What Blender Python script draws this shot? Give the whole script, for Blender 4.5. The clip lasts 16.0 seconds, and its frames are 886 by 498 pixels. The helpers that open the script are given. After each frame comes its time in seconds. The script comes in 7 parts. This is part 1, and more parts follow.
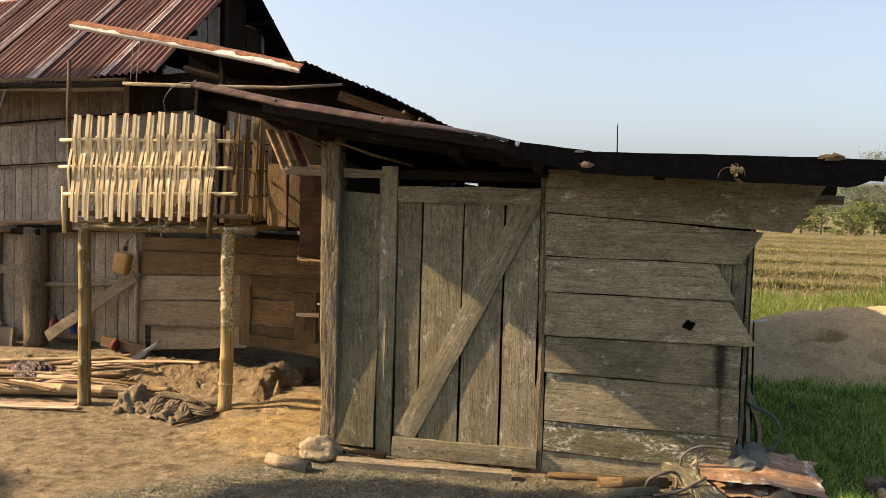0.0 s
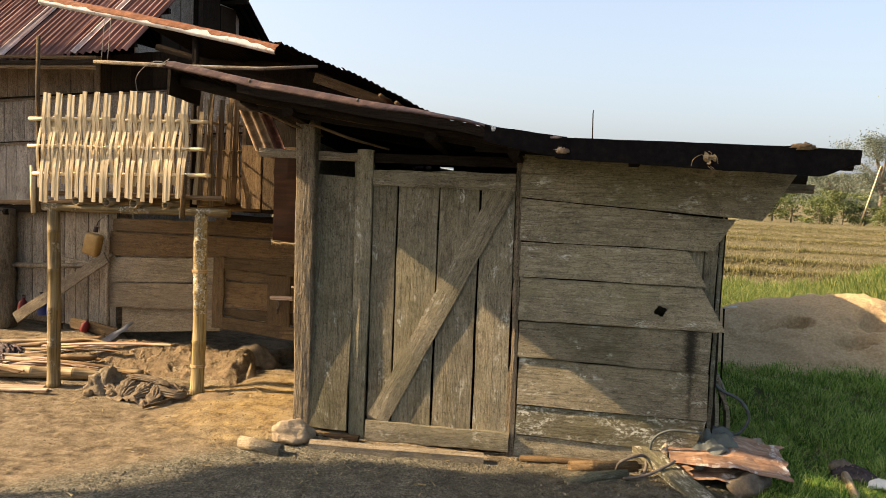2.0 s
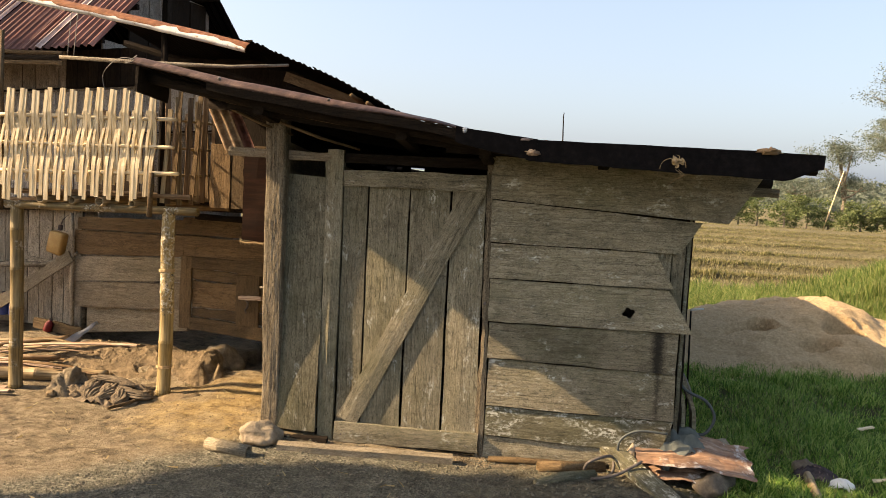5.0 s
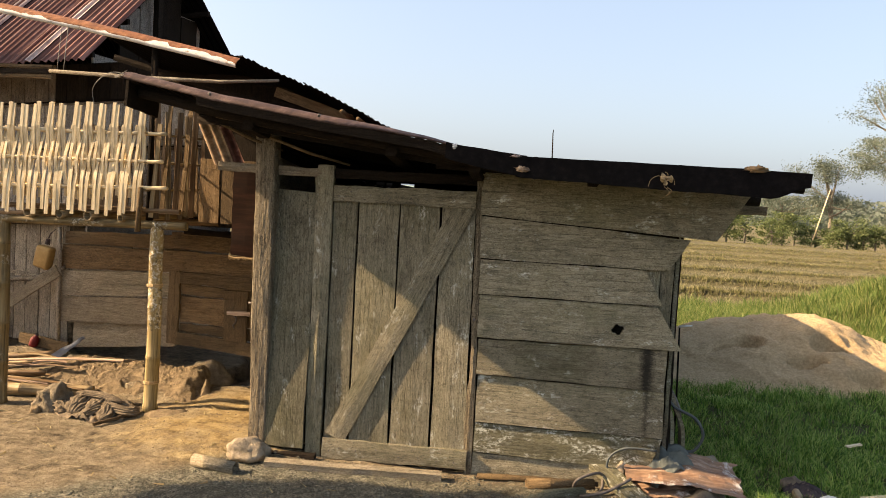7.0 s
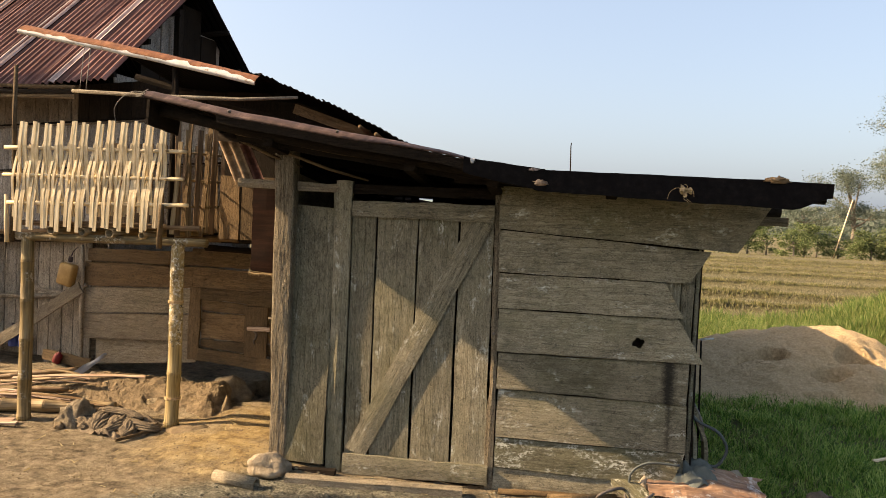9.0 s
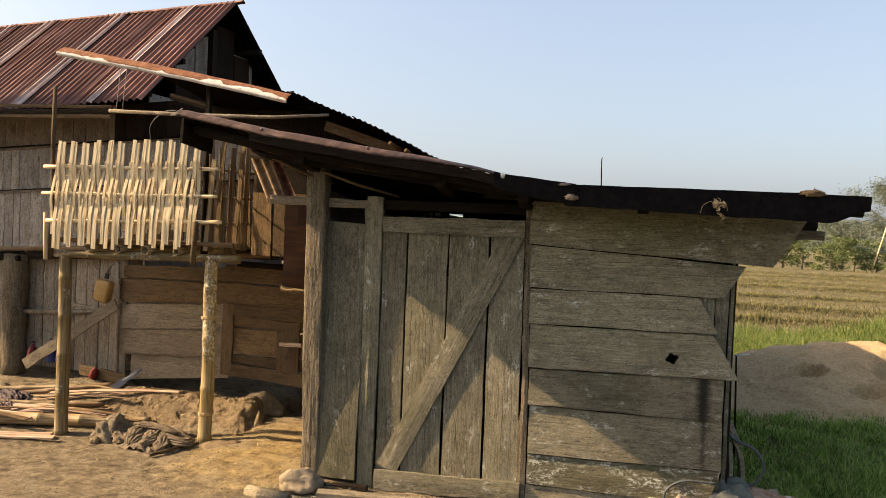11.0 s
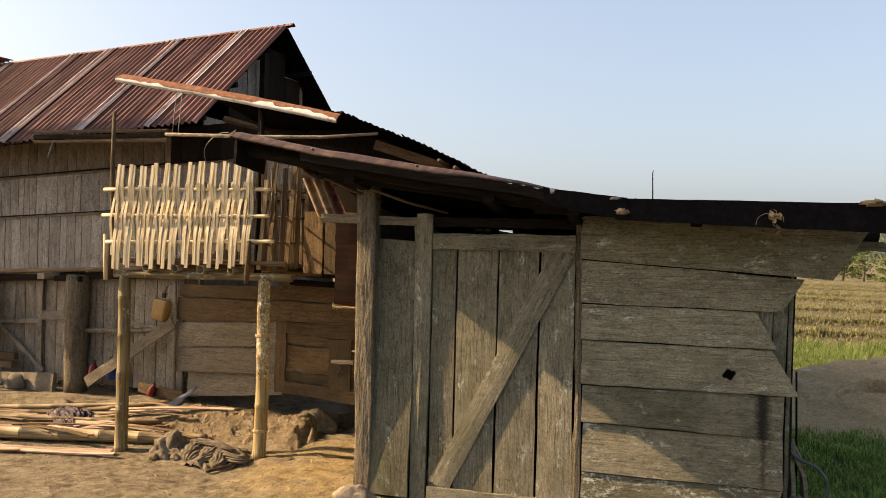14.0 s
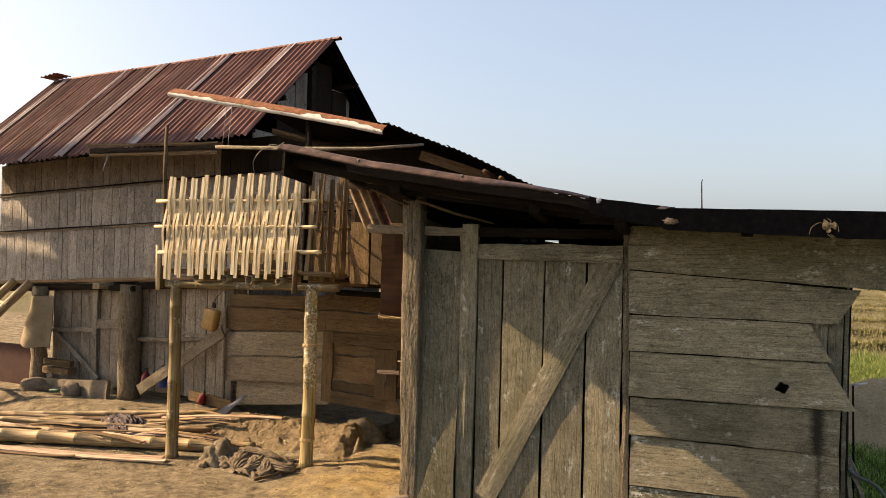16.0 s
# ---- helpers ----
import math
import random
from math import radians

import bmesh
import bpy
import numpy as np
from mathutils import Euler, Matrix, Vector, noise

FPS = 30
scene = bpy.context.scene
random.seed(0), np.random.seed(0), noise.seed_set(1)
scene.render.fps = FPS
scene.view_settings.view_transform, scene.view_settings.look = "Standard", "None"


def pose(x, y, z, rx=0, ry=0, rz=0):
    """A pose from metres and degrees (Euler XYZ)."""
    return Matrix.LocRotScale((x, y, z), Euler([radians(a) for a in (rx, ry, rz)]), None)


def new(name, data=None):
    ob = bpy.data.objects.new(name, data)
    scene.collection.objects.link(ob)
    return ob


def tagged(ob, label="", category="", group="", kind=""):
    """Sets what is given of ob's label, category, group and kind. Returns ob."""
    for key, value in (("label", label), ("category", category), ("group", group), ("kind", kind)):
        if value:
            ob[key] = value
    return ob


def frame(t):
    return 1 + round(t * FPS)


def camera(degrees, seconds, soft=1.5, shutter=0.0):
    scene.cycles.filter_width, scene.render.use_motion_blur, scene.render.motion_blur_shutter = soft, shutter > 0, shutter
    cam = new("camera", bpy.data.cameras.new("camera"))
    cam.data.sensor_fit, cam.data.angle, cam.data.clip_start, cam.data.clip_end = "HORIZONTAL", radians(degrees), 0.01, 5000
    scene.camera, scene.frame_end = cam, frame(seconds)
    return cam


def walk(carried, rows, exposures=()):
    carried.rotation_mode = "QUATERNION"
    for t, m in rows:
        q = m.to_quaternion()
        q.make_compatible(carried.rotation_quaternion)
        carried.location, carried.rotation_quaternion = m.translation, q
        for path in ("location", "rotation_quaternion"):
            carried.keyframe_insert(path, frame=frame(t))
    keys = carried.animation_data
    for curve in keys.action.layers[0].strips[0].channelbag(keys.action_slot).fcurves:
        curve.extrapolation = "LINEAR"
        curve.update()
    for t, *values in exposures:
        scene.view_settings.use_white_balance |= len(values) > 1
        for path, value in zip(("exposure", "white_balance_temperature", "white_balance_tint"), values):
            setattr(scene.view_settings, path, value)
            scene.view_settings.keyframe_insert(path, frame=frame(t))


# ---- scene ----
# camera: it stands in one spot and turns slowly
cam = camera(57.4, 16.0, soft=0.6)
EYE = (0.0, 0.0, 1.73)
# seconds, yaw, pitch, roll
ROWS = [
    (0.0, 11.000, -3.700, -1.800),
    (0.5, 10.794, -4.039, -1.843),
    (1.0, 10.172, -4.370, -1.935),
    (1.5, 9.833, -4.517, -2.190),
    (2.0, 9.263, -4.743, -2.486),
    (2.5, 8.931, -4.864, -2.485),
    (3.0, 8.658, -4.884, -2.569),
    (3.5, 8.156, -4.884, -2.557),
    (4.0, 7.839, -4.912, -2.730),
    (6.5, 6.507, -3.611, -3.302),
    (7.0, 6.480, -3.410, -3.344),
    (7.5, 6.696, -3.230, -3.264),
    (8.0, 6.804, -2.950, -3.279),
    (8.5, 7.330, -2.633, -3.039),
    (9.0, 7.780, -2.468, -2.791),
    (11.5, 10.607, -1.177, -2.306),
    (12.0, 11.274, -0.926, -2.107),
    (12.5, 11.752, -0.823, -2.131),
    (13.0, 12.243, -0.735, -1.999),
    (13.5, 13.039, -0.621, -1.710),
    (14.0, 13.451, -0.441, -1.704),
    (14.5, 13.902, -0.219, -1.796),
    (15.0, 14.509, -0.050, -1.788),
    (15.5, 15.136, -0.075, -1.740),
    (16.0, 16.675, 0.199, -1.649),
]
walk(cam, [(t, pose(*EYE, 90 + pitch, roll, yaw)) for t, yaw, pitch, roll in ROWS],
     exposures=[(0.0, 1.42, 7700, 14), (3.0, 1.58, 7700, 14), (7.0, 1.55, 7600, 14), (9.0, 1.44, 7600, 14), (12.0, 1.34, 7700, 14), (16.0, 1.34, 7800, 14)])

# ---- world, sun, exposure ----
SUN_DIR = Vector((1.0, 0.15, -0.64)).normalized()     # the way the sunlight travels
world = bpy.data.worlds.new("sky")
scene.world = world
world.use_nodes = True
wn = world.node_tree
sky = wn.nodes.new("ShaderNodeTexSky")
sky.sky_type = 'NISHITA'
sky.sun_disc = False
sky.sun_elevation = math.asin(-SUN_DIR.z)
sky.sun_rotation = math.atan2(-SUN_DIR.x, -SUN_DIR.y)
sky.altitude = 300
sky.air_density = 1.0
sky.dust_density = 5.0
sky.ozone_density = 1.2
# an even veil of haze over the clear sky
haze = wn.nodes.new("ShaderNodeMix")
haze.data_type = 'RGBA'
haze.inputs[0].default_value = 0.42
haze.inputs[7].default_value = (1.60, 2.25, 3.35, 1)
wn.links.new(sky.outputs[0], haze.inputs[6])
wn.links.new(haze.outputs[2], wn.nodes["Background"].inputs[0])
wn.nodes["Background"].inputs[1].default_value = 0.117
sun = new("sun", bpy.data.lights.new("sun", 'SUN'))
sun.data.energy = 5.0
sun.data.angle = radians(0.55)
sun.data.color = (1.0, 0.80, 0.56)
sun.matrix_world = Matrix.Translation((-20, 0, 15)) @ SUN_DIR.to_track_quat("-Z", "Y").to_matrix().to_4x4()


# ---- materials ----
class Nodes:
    """A small builder round one node material."""
    def __init__(self, name):
        self.m = bpy.data.materials.new(name)
        self.m.use_nodes = True
        self.t = self.m.node_tree
        self.b = self.t.nodes["Principled BSDF"]
        self.b.inputs["Specular IOR Level"].default_value = 0.25

    def node(self, kind, **vals):
        n = self.t.nodes.new(kind)
        for k, v in vals.items():
            n.inputs[k].default_value = v
        return n

    def link(self, a, b):
        self.t.links.new(a, b)

    def coords(self, scale=(1, 1, 1), kind="Object", shift=True):
        tc = self.node("ShaderNodeTexCoord")
        mp = self.node("ShaderNodeMapping")
        mp.inputs["Scale"].default_value = scale
        self.link(tc.outputs[kind], mp.inputs["Vector"])
        if shift:
            oi = self.node("ShaderNodeObjectInfo")
            sc = self.node("ShaderNodeVectorMath")
            sc.operation = 'SCALE'
            sc.inputs[0].default_value = (37.0, 91.0, 53.0)
            self.link(oi.outputs["Random"], sc.inputs["Scale"])
            self.link(sc.outputs[0], mp.inputs["Location"])
        return mp.outputs[0]

    def noise(self, vec, scale, detail=5, rough=0.6, dist=0.0):
        n = self.node("ShaderNodeTexNoise", Scale=scale, Detail=detail, Roughness=rough, Distortion=dist)
        self.link(vec, n.inputs["Vector"])
        return n.outputs["Fac"]

    def ramp(self, fac, stops):
        r = self.node("ShaderNodeValToRGB")
        el = r.color_ramp.elements
        while len(el) < len(stops):
            el.new(0.5)
        for e, (p, c) in zip(el, stops):
            e.position = p
            e.color = (*c, 1) if len(c) == 3 else c
        self.link(fac, r.inputs[0])
        return r.outputs[0]

    def grey(self, fac, a, b):
        return self.ramp(fac, [(a, (0, 0, 0)), (b, (1, 1, 1))])

    def mix(self, fac, a, b, how='MIX'):
        m = self.node("ShaderNodeMix")
        m.data_type = 'RGBA'
        m.blend_type = how
        if isinstance(fac, float):
            m.inputs[0].default_value = fac
        else:
            self.link(fac, m.inputs[0])
        for s, v in ((m.inputs[6], a), (m.inputs[7], b)):
            if isinstance(v, tuple):
                s.default_value = (*v, 1)
            else:
                self.link(v, s)
        return m.outputs[2]

    def math(self, op, a, b):
        m = self.node("ShaderNodeMath")
        m.operation = op
        for s, v in zip(m.inputs, (a, b)):
            if isinstance(v, (int, float)):
                s.default_value = v
            else:
                self.link(v, s)
        return m.outputs[0]

    def tone(self, colour, low, high):
        """Lighter or darker from one object to the next."""
        oi = self.node("ShaderNodeObjectInfo")
        mr = self.node("ShaderNodeMapRange")
        mr.inputs["To Min"].default_value = low
        mr.inputs["To Max"].default_value = high
        self.link(oi.outputs["Random"], mr.inputs["Value"])
        hs = self.node("ShaderNodeHueSaturation")
        self.link(mr.outputs[0], hs.inputs["Value"])
        self.link(colour, hs.inputs["Color"])
        return hs.outputs[0]

    def bump(self, h, strength, dist):
        b = self.node("ShaderNodeBump", Strength=strength, Distance=dist)
        self.link(h, b.inputs["Height"])
        self.link(b.outputs[0], self.b.inputs["Normal"])

    def done(self, colour, rough=0.85, metal=0.0):
        if isinstance(colour, tuple):
            self.b.inputs["Base Color"].default_value = (*colour, 1)
        else:
            self.link(colour, self.b.inputs["Base Color"])
        if isinstance(rough, float):
            self.b.inputs["Roughness"].default_value = rough
        else:
            self.link(rough, self.b.inputs["Roughness"])
        self.b.inputs["Metallic"].default_value = metal
        return self.m


def wood(name, dark, mid, light, fine=1.0, spots=0.0, bump=0.6, vary=(0.74, 1.20), flecks=0.75, moss=0.4, drip=None):
    """Weathered wood with its grain along the piece's own x. drip: own x and half width of a dark run of water."""
    n = Nodes(name)
    grain = n.noise(n.coords((1.3, 10 * fine, 10 * fine)), 3.2, 10, 0.70, 1.8)
    fibre = n.noise(n.coords((1.8, 60 * fine, 60 * fine)), 4, 6, 0.75)
    blot = n.noise(n.coords((1.0, 1.7, 1.7)), 3.0, 7, 0.70, 0.6)
    mott = n.noise(n.coords((1.0, 1.5, 1.5)), 55, 8, 0.85)
    crack = n.noise(n.coords((0.6, 26 * fine, 26 * fine)), 2.6, 3, 0.5, 0.5)
    col = n.ramp(grain, [(0.22, tuple((p + q) / 2 for p, q in zip(dark, mid))), (0.50, mid), (0.80, tuple(c * 0.9 for c in light))])
    col = n.mix(n.grey(fibre, 0.36, 0.58), n.mix(0.20, col, dark), col)
    col = n.mix(n.grey(blot, 0.45, 0.70), col, n.mix(0.62, col, dark))
    col = n.mix(n.math('MULTIPLY', n.grey(mott, 0.53, 0.61), flecks * 0.9), col, tuple(c * 0.35 for c in dark))
    pale = n.noise(n.coords((1.5, 3.0, 3.0)), 30, 7, 0.8)
    col = n.mix(n.math('MULTIPLY', n.grey(pale, 0.55, 0.66), 0.5), col, light)
    # short pale splits and dark specks
    split = n.noise(n.coords((5.0, 42, 42)), 2.6, 5, 0.65)
    col = n.mix(n.math('MULTIPLY', n.grey(split, 0.60, 0.68), 0.45), col, light)
    pit = n.noise(n.coords((1.0, 1.6, 1.6)), 13, 9, 0.80, 0.8)
    col = n.mix(n.math('MULTIPLY', n.grey(pit, 0.50, 0.64), 0.75), col, n.mix(0.75, col, dark))
    speck = n.noise(n.coords((1.0, 1.2, 1.2)), 125, 3, 0.7)
    col = n.mix(n.math('MULTIPLY', n.grey(speck, 0.56, 0.68), 0.6), col, tuple(c * 0.45 for c in dark))
    col = n.mix(n.math('MULTIPLY', n.ramp(speck, [(0.32, (1, 1, 1)), (0.43, (0, 0, 0))]), 0.4), col, light)
    if moss:
        mo = n.noise(n.coords((1, 1, 1)), 2.1, 4, 0.6)
        col = n.mix(n.math('MULTIPLY', n.grey(mo, 0.48, 0.72), moss), col, (0.085, 0.090, 0.032))
    if spots:
        vs = n.coords((1, 1.6, 1.6))
        lich = n.noise(vs, 30, 6, 0.75)
        area = n.noise(n.coords((1.0, 2.5, 2.5)), 4.5, 6, 0.65)
        f = n.math('MULTIPLY', n.grey(lich, 0.50, 0.55), n.grey(area, 0.66 - spots, 0.80 - spots))
        col = n.mix(f, col, (0.60, 0.60, 0.51))
    line = n.ramp(crack, [(0.485, (0, 0, 0)), (0.5, (1, 1, 1)), (0.515, (0, 0, 0))])
    col = n.mix(n.math('MULTIPLY', line, 0.55), col, tuple(c * 0.25 for c in dark))
    if drip:
        tc = n.node("ShaderNodeTexCoord")
        sp = n.node("ShaderNodeSeparateXYZ")
        n.link(tc.outputs["Object"], sp.inputs[0])
        d = n.math('ABSOLUTE', n.math('SUBTRACT', sp.outputs[0], drip[0]), 0)
        d = n.math('DIVIDE', n.math('ADD', d, n.math('ADD', n.math('MULTIPLY', n.math('SUBTRACT', pale, 0.5), 0.09), n.math('MULTIPLY', n.math('SUBTRACT', blot, 0.5), 0.06))), drip[1])
        run = n.math('MULTIPLY', n.ramp(d, [(0.25, (1, 1, 1)), (1.0, (0, 0, 0))]), drip[2])
        col = n.mix(run, col, (0.012, 0.010, 0.007))
    col = n.tone(col, *vary)
    h = n.math('ADD', n.math('MULTIPLY', grain, 0.6), n.math('ADD', n.math('MULTIPLY', fibre, 0.35), n.math('MULTIPLY', mott, 0.5)))
    h = n.math('SUBTRACT', h, n.math('MULTIPLY', line, 0.5))
    n.bump(h, bump, 0.020)
    return n.done(col, 0.9)


M = {}
M["wood_grey"] = wood("weathered_grey_wood", (0.080, 0.069, 0.044), (0.300, 0.262, 0.174), (0.52, 0.465, 0.335), spots=0.09)
M["wood_run"] = wood("water_stained_wood", (0.080, 0.069, 0.044), (0.300, 0.262, 0.174), (0.52, 0.465, 0.335), spots=0.09, drip=(0.470, 0.055, 0.9))
M["wood_run_low"] = wood("streaked_wood", (0.080, 0.069, 0.044), (0.300, 0.262, 0.174), (0.52, 0.465, 0.335), spots=0.12, drip=(0.475, 0.028, 0.6))
M["wood_lichen"] = wood("lichened_wood", (0.065, 0.060, 0.034), (0.175, 0.160, 0.098), (0.34, 0.31, 0.215), spots=0.19)
M["wood_brown"] = wood("brown_wood", (0.055, 0.034, 0.015), (0.14, 0.092, 0.045), (0.24, 0.17, 0.095), moss=0.0)
M["wood_warm"] = wood("warm_brown_plank", (0.055, 0.033, 0.015), (0.215, 0.137, 0.066), (0.36, 0.255, 0.142), moss=0.0)
M["wood_pale"] = wood("pale_wood", (0.13, 0.095, 0.058), (0.32, 0.255, 0.17), (0.50, 0.425, 0.31), moss=0.1)
M["wood_plank"] = wood("stained_plank", (0.080, 0.063, 0.042), (0.255, 0.208, 0.142), (0.43, 0.37, 0.27), moss=0.15)
M["wood_moss"] = wood("mossy_dark_wood", (0.058, 0.052, 0.032), (0.245, 0.213, 0.138), (0.45, 0.40, 0.28), moss=0.38, flecks=1.0, spots=0.07)
# near black: holds the deep shade of timbers under roofs and indoors
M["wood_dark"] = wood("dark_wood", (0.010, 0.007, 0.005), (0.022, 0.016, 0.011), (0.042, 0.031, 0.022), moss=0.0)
M["bark_brown"] = wood("browned_bamboo_board", (0.045, 0.034, 0.024), (0.22, 0.172, 0.125), (0.42, 0.35, 0.275), fine=1.9, moss=0.0, flecks=0.95, vary=(0.85, 1.15))
M["bark_wall"] = wood("greyed_bamboo_board", (0.070, 0.061, 0.052), (0.36, 0.325, 0.280), (0.62, 0.58, 0.53), fine=1.9, moss=0.0, flecks=0.95, vary=(0.85, 1.15))
M["wood_gate"] = wood("old_gate_wood", (0.060, 0.047, 0.032), (0.34, 0.285, 0.21), (0.58, 0.51, 0.41), fine=1.6, moss=0.1, flecks=0.95)
M["post"] = wood("rough_post", (0.060, 0.045, 0.028), (0.25, 0.200, 0.130), (0.46, 0.39, 0.28), fine=1.0, bump=1.0, flecks=0.9, moss=0.0)

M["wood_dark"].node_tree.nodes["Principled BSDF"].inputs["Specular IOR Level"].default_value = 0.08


def bamboo(name, dark, mid, light, moss=0.0, clean=None):
    """clean: own x below which the pole bears no lichen."""
    n = Nodes(name)
    v = n.coords((0.7, 14, 14))
    g = n.noise(v, 5, 5, 0.6)
    b = n.noise(n.coords((1, 1, 1)), 5, 5, 0.65)
    col = n.ramp(g, [(0.3, dark), (0.5, mid), (0.7, light)])
    col = n.mix(n.grey(b, 0.55, 0.72), col, n.mix(0.5, col, dark))
    if moss:
        s = n.noise(n.coords((1, 1, 1)), 38, 6, 0.75)
        area = n.grey(n.noise(n.coords((1, 1, 1)), 3.5, 4, 0.6), 0.62 - moss * 0.35, 0.70 - moss * 0.35)
        if clean is not None:
            tc = n.node("ShaderNodeTexCoord")
            sp = n.node("ShaderNodeSeparateXYZ")
            n.link(tc.outputs["Object"], sp.inputs[0])
            area = n.math('MULTIPLY', area, n.grey(n.math('ADD', sp.outputs[0], n.math('MULTIPLY', b, 0.10)), clean + 0.04, clean + 0.07))
        col = n.mix(n.math('MULTIPLY', n.grey(s, 0.51, 0.57), area), col, (0.40, 0.375, 0.31))
        s2 = n.noise(n.coords((1, 1, 1)), 46, 5, 0.75)
        col = n.mix(n.math('MULTIPLY', n.grey(s2, 0.54, 0.62), area), col, (0.04, 0.036, 0.024))
    col = n.tone(col, 0.82, 1.2)
    n.bump(g, 0.3, 0.004)
    return n.done(col, 0.6)


M["bamboo_split"] = bamboo("split_bamboo", (0.34, 0.25, 0.135), (0.60, 0.475, 0.285), (0.76, 0.65, 0.45))
M["bamboo_old"] = bamboo("aged_bamboo", (0.085, 0.057, 0.027), (0.225, 0.160, 0.082), (0.36, 0.275, 0.155))
M["bamboo_post"] = bamboo("bamboo_post", (0.058, 0.041, 0.018), (0.150, 0.107, 0.046), (0.25, 0.190, 0.092), moss=0.22)
M["bamboo_half"] = bamboo("half_lichened_bamboo", (0.10, 0.072, 0.029), (0.215, 0.158, 0.068), (0.32, 0.25, 0.12), moss=0.9, clean=-0.16)
M["strip_pink"] = bamboo("dry_split_strip", (0.17, 0.10, 0.065), (0.36, 0.25, 0.175), (0.52, 0.40, 0.30))
M["bamboo_dark"] = bamboo("brown_bamboo", (0.055, 0.03, 0.014), (0.14, 0.085, 0.04), (0.24, 0.16, 0.085))


def rust(name, base, strip, grey_part=0.0, bump=0.25, pans=False):
    """Rusted sheet iron; streaks run along the piece's own y."""
    n = Nodes(name)
    v = n.coords((12, 0.8, 12))
    streak = n.noise(v, 2.2, 6, 0.65)
    blot = n.noise(n.coords((1, 1, 1)), 4.5, 7, 0.7, 0.3)
    fine = n.noise(n.coords((1, 1, 1)), 45, 4, 0.7)
    col = n.ramp(streak, [(0.3, tuple(c * 0.45 for c in base)), (0.52, base), (0.75, strip)])
    red = tuple(c * 0.55 for c in base) if base[0] < 0.1 else (0.10, 0.035, 0.018)
    col = n.mix(n.grey(blot, 0.48, 0.72), col, n.mix(0.65, col, red))
    col = n.mix(n.grey(fine, 0.6, 0.75), col, n.mix(0.5, col, tuple(c * 2.2 for c in base) if base[0] < 0.1 else (0.30, 0.13, 0.06)))
    if grey_part:
        patch = n.noise(n.coords((1, 1, 1)), 2.6, 7, 0.72)
        col = n.mix(n.grey(patch, 0.62 - grey_part, 0.68 - grey_part), col, (0.52, 0.50, 0.46))
    if pans:
        # dirt that gathers along single waves of the sheet
        wave = n.noise(n.coords((13.3, 0.35, 1)), 1.0, 2, 0.5)
        col = n.mix(n.math('MULTIPLY', n.grey(wave, 0.42, 0.62), 0.7), col, n.mix(0.7, col, (0.035, 0.018, 0.014)))
    col = n.tone(col, 0.82, 1.18)
    n.bump(n.math('ADD', blot, n.math('MULTIPLY', fine, 0.4)), bump, 0.006)
    return n.done(col, 0.72, 0.1)


M["rust_roof"] = rust("rusted_roofing", (0.155, 0.066, 0.048), (0.36, 0.215, 0.175), pans=True)
M["rust_light"] = rust("faded_roofing", (0.38, 0.295, 0.26), (0.52, 0.44, 0.41))
# near black, to deepen by colour the shade below the roofs
M["rust_dark"] = rust("near_black_roofing", (0.007, 0.006, 0.006), (0.016, 0.012, 0.011))
# rust kept extra dark: the shade on the hung sheet is in its colour
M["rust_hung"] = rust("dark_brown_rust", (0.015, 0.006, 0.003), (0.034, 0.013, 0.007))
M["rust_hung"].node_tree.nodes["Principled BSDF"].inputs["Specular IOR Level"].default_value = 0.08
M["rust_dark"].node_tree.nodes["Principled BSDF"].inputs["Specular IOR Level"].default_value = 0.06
M["rust_tan"] = rust("tan_tin", (0.36, 0.245, 0.15), (0.55, 0.43, 0.30), grey_part=0.04)
M["rust_flash"] = rust("rusted_flashing", (0.22, 0.085, 0.034), (0.34, 0.165, 0.080), bump=0.5)
M["rust_strip"] = rust("brown_red_strip", (0.088, 0.050, 0.038), (0.20, 0.132, 0.106))
M["rust_scrap"] = rust("torn_rusty_sheet", (0.27, 0.170, 0.110), (0.46, 0.35, 0.26), grey_part=0.075, bump=0.6)


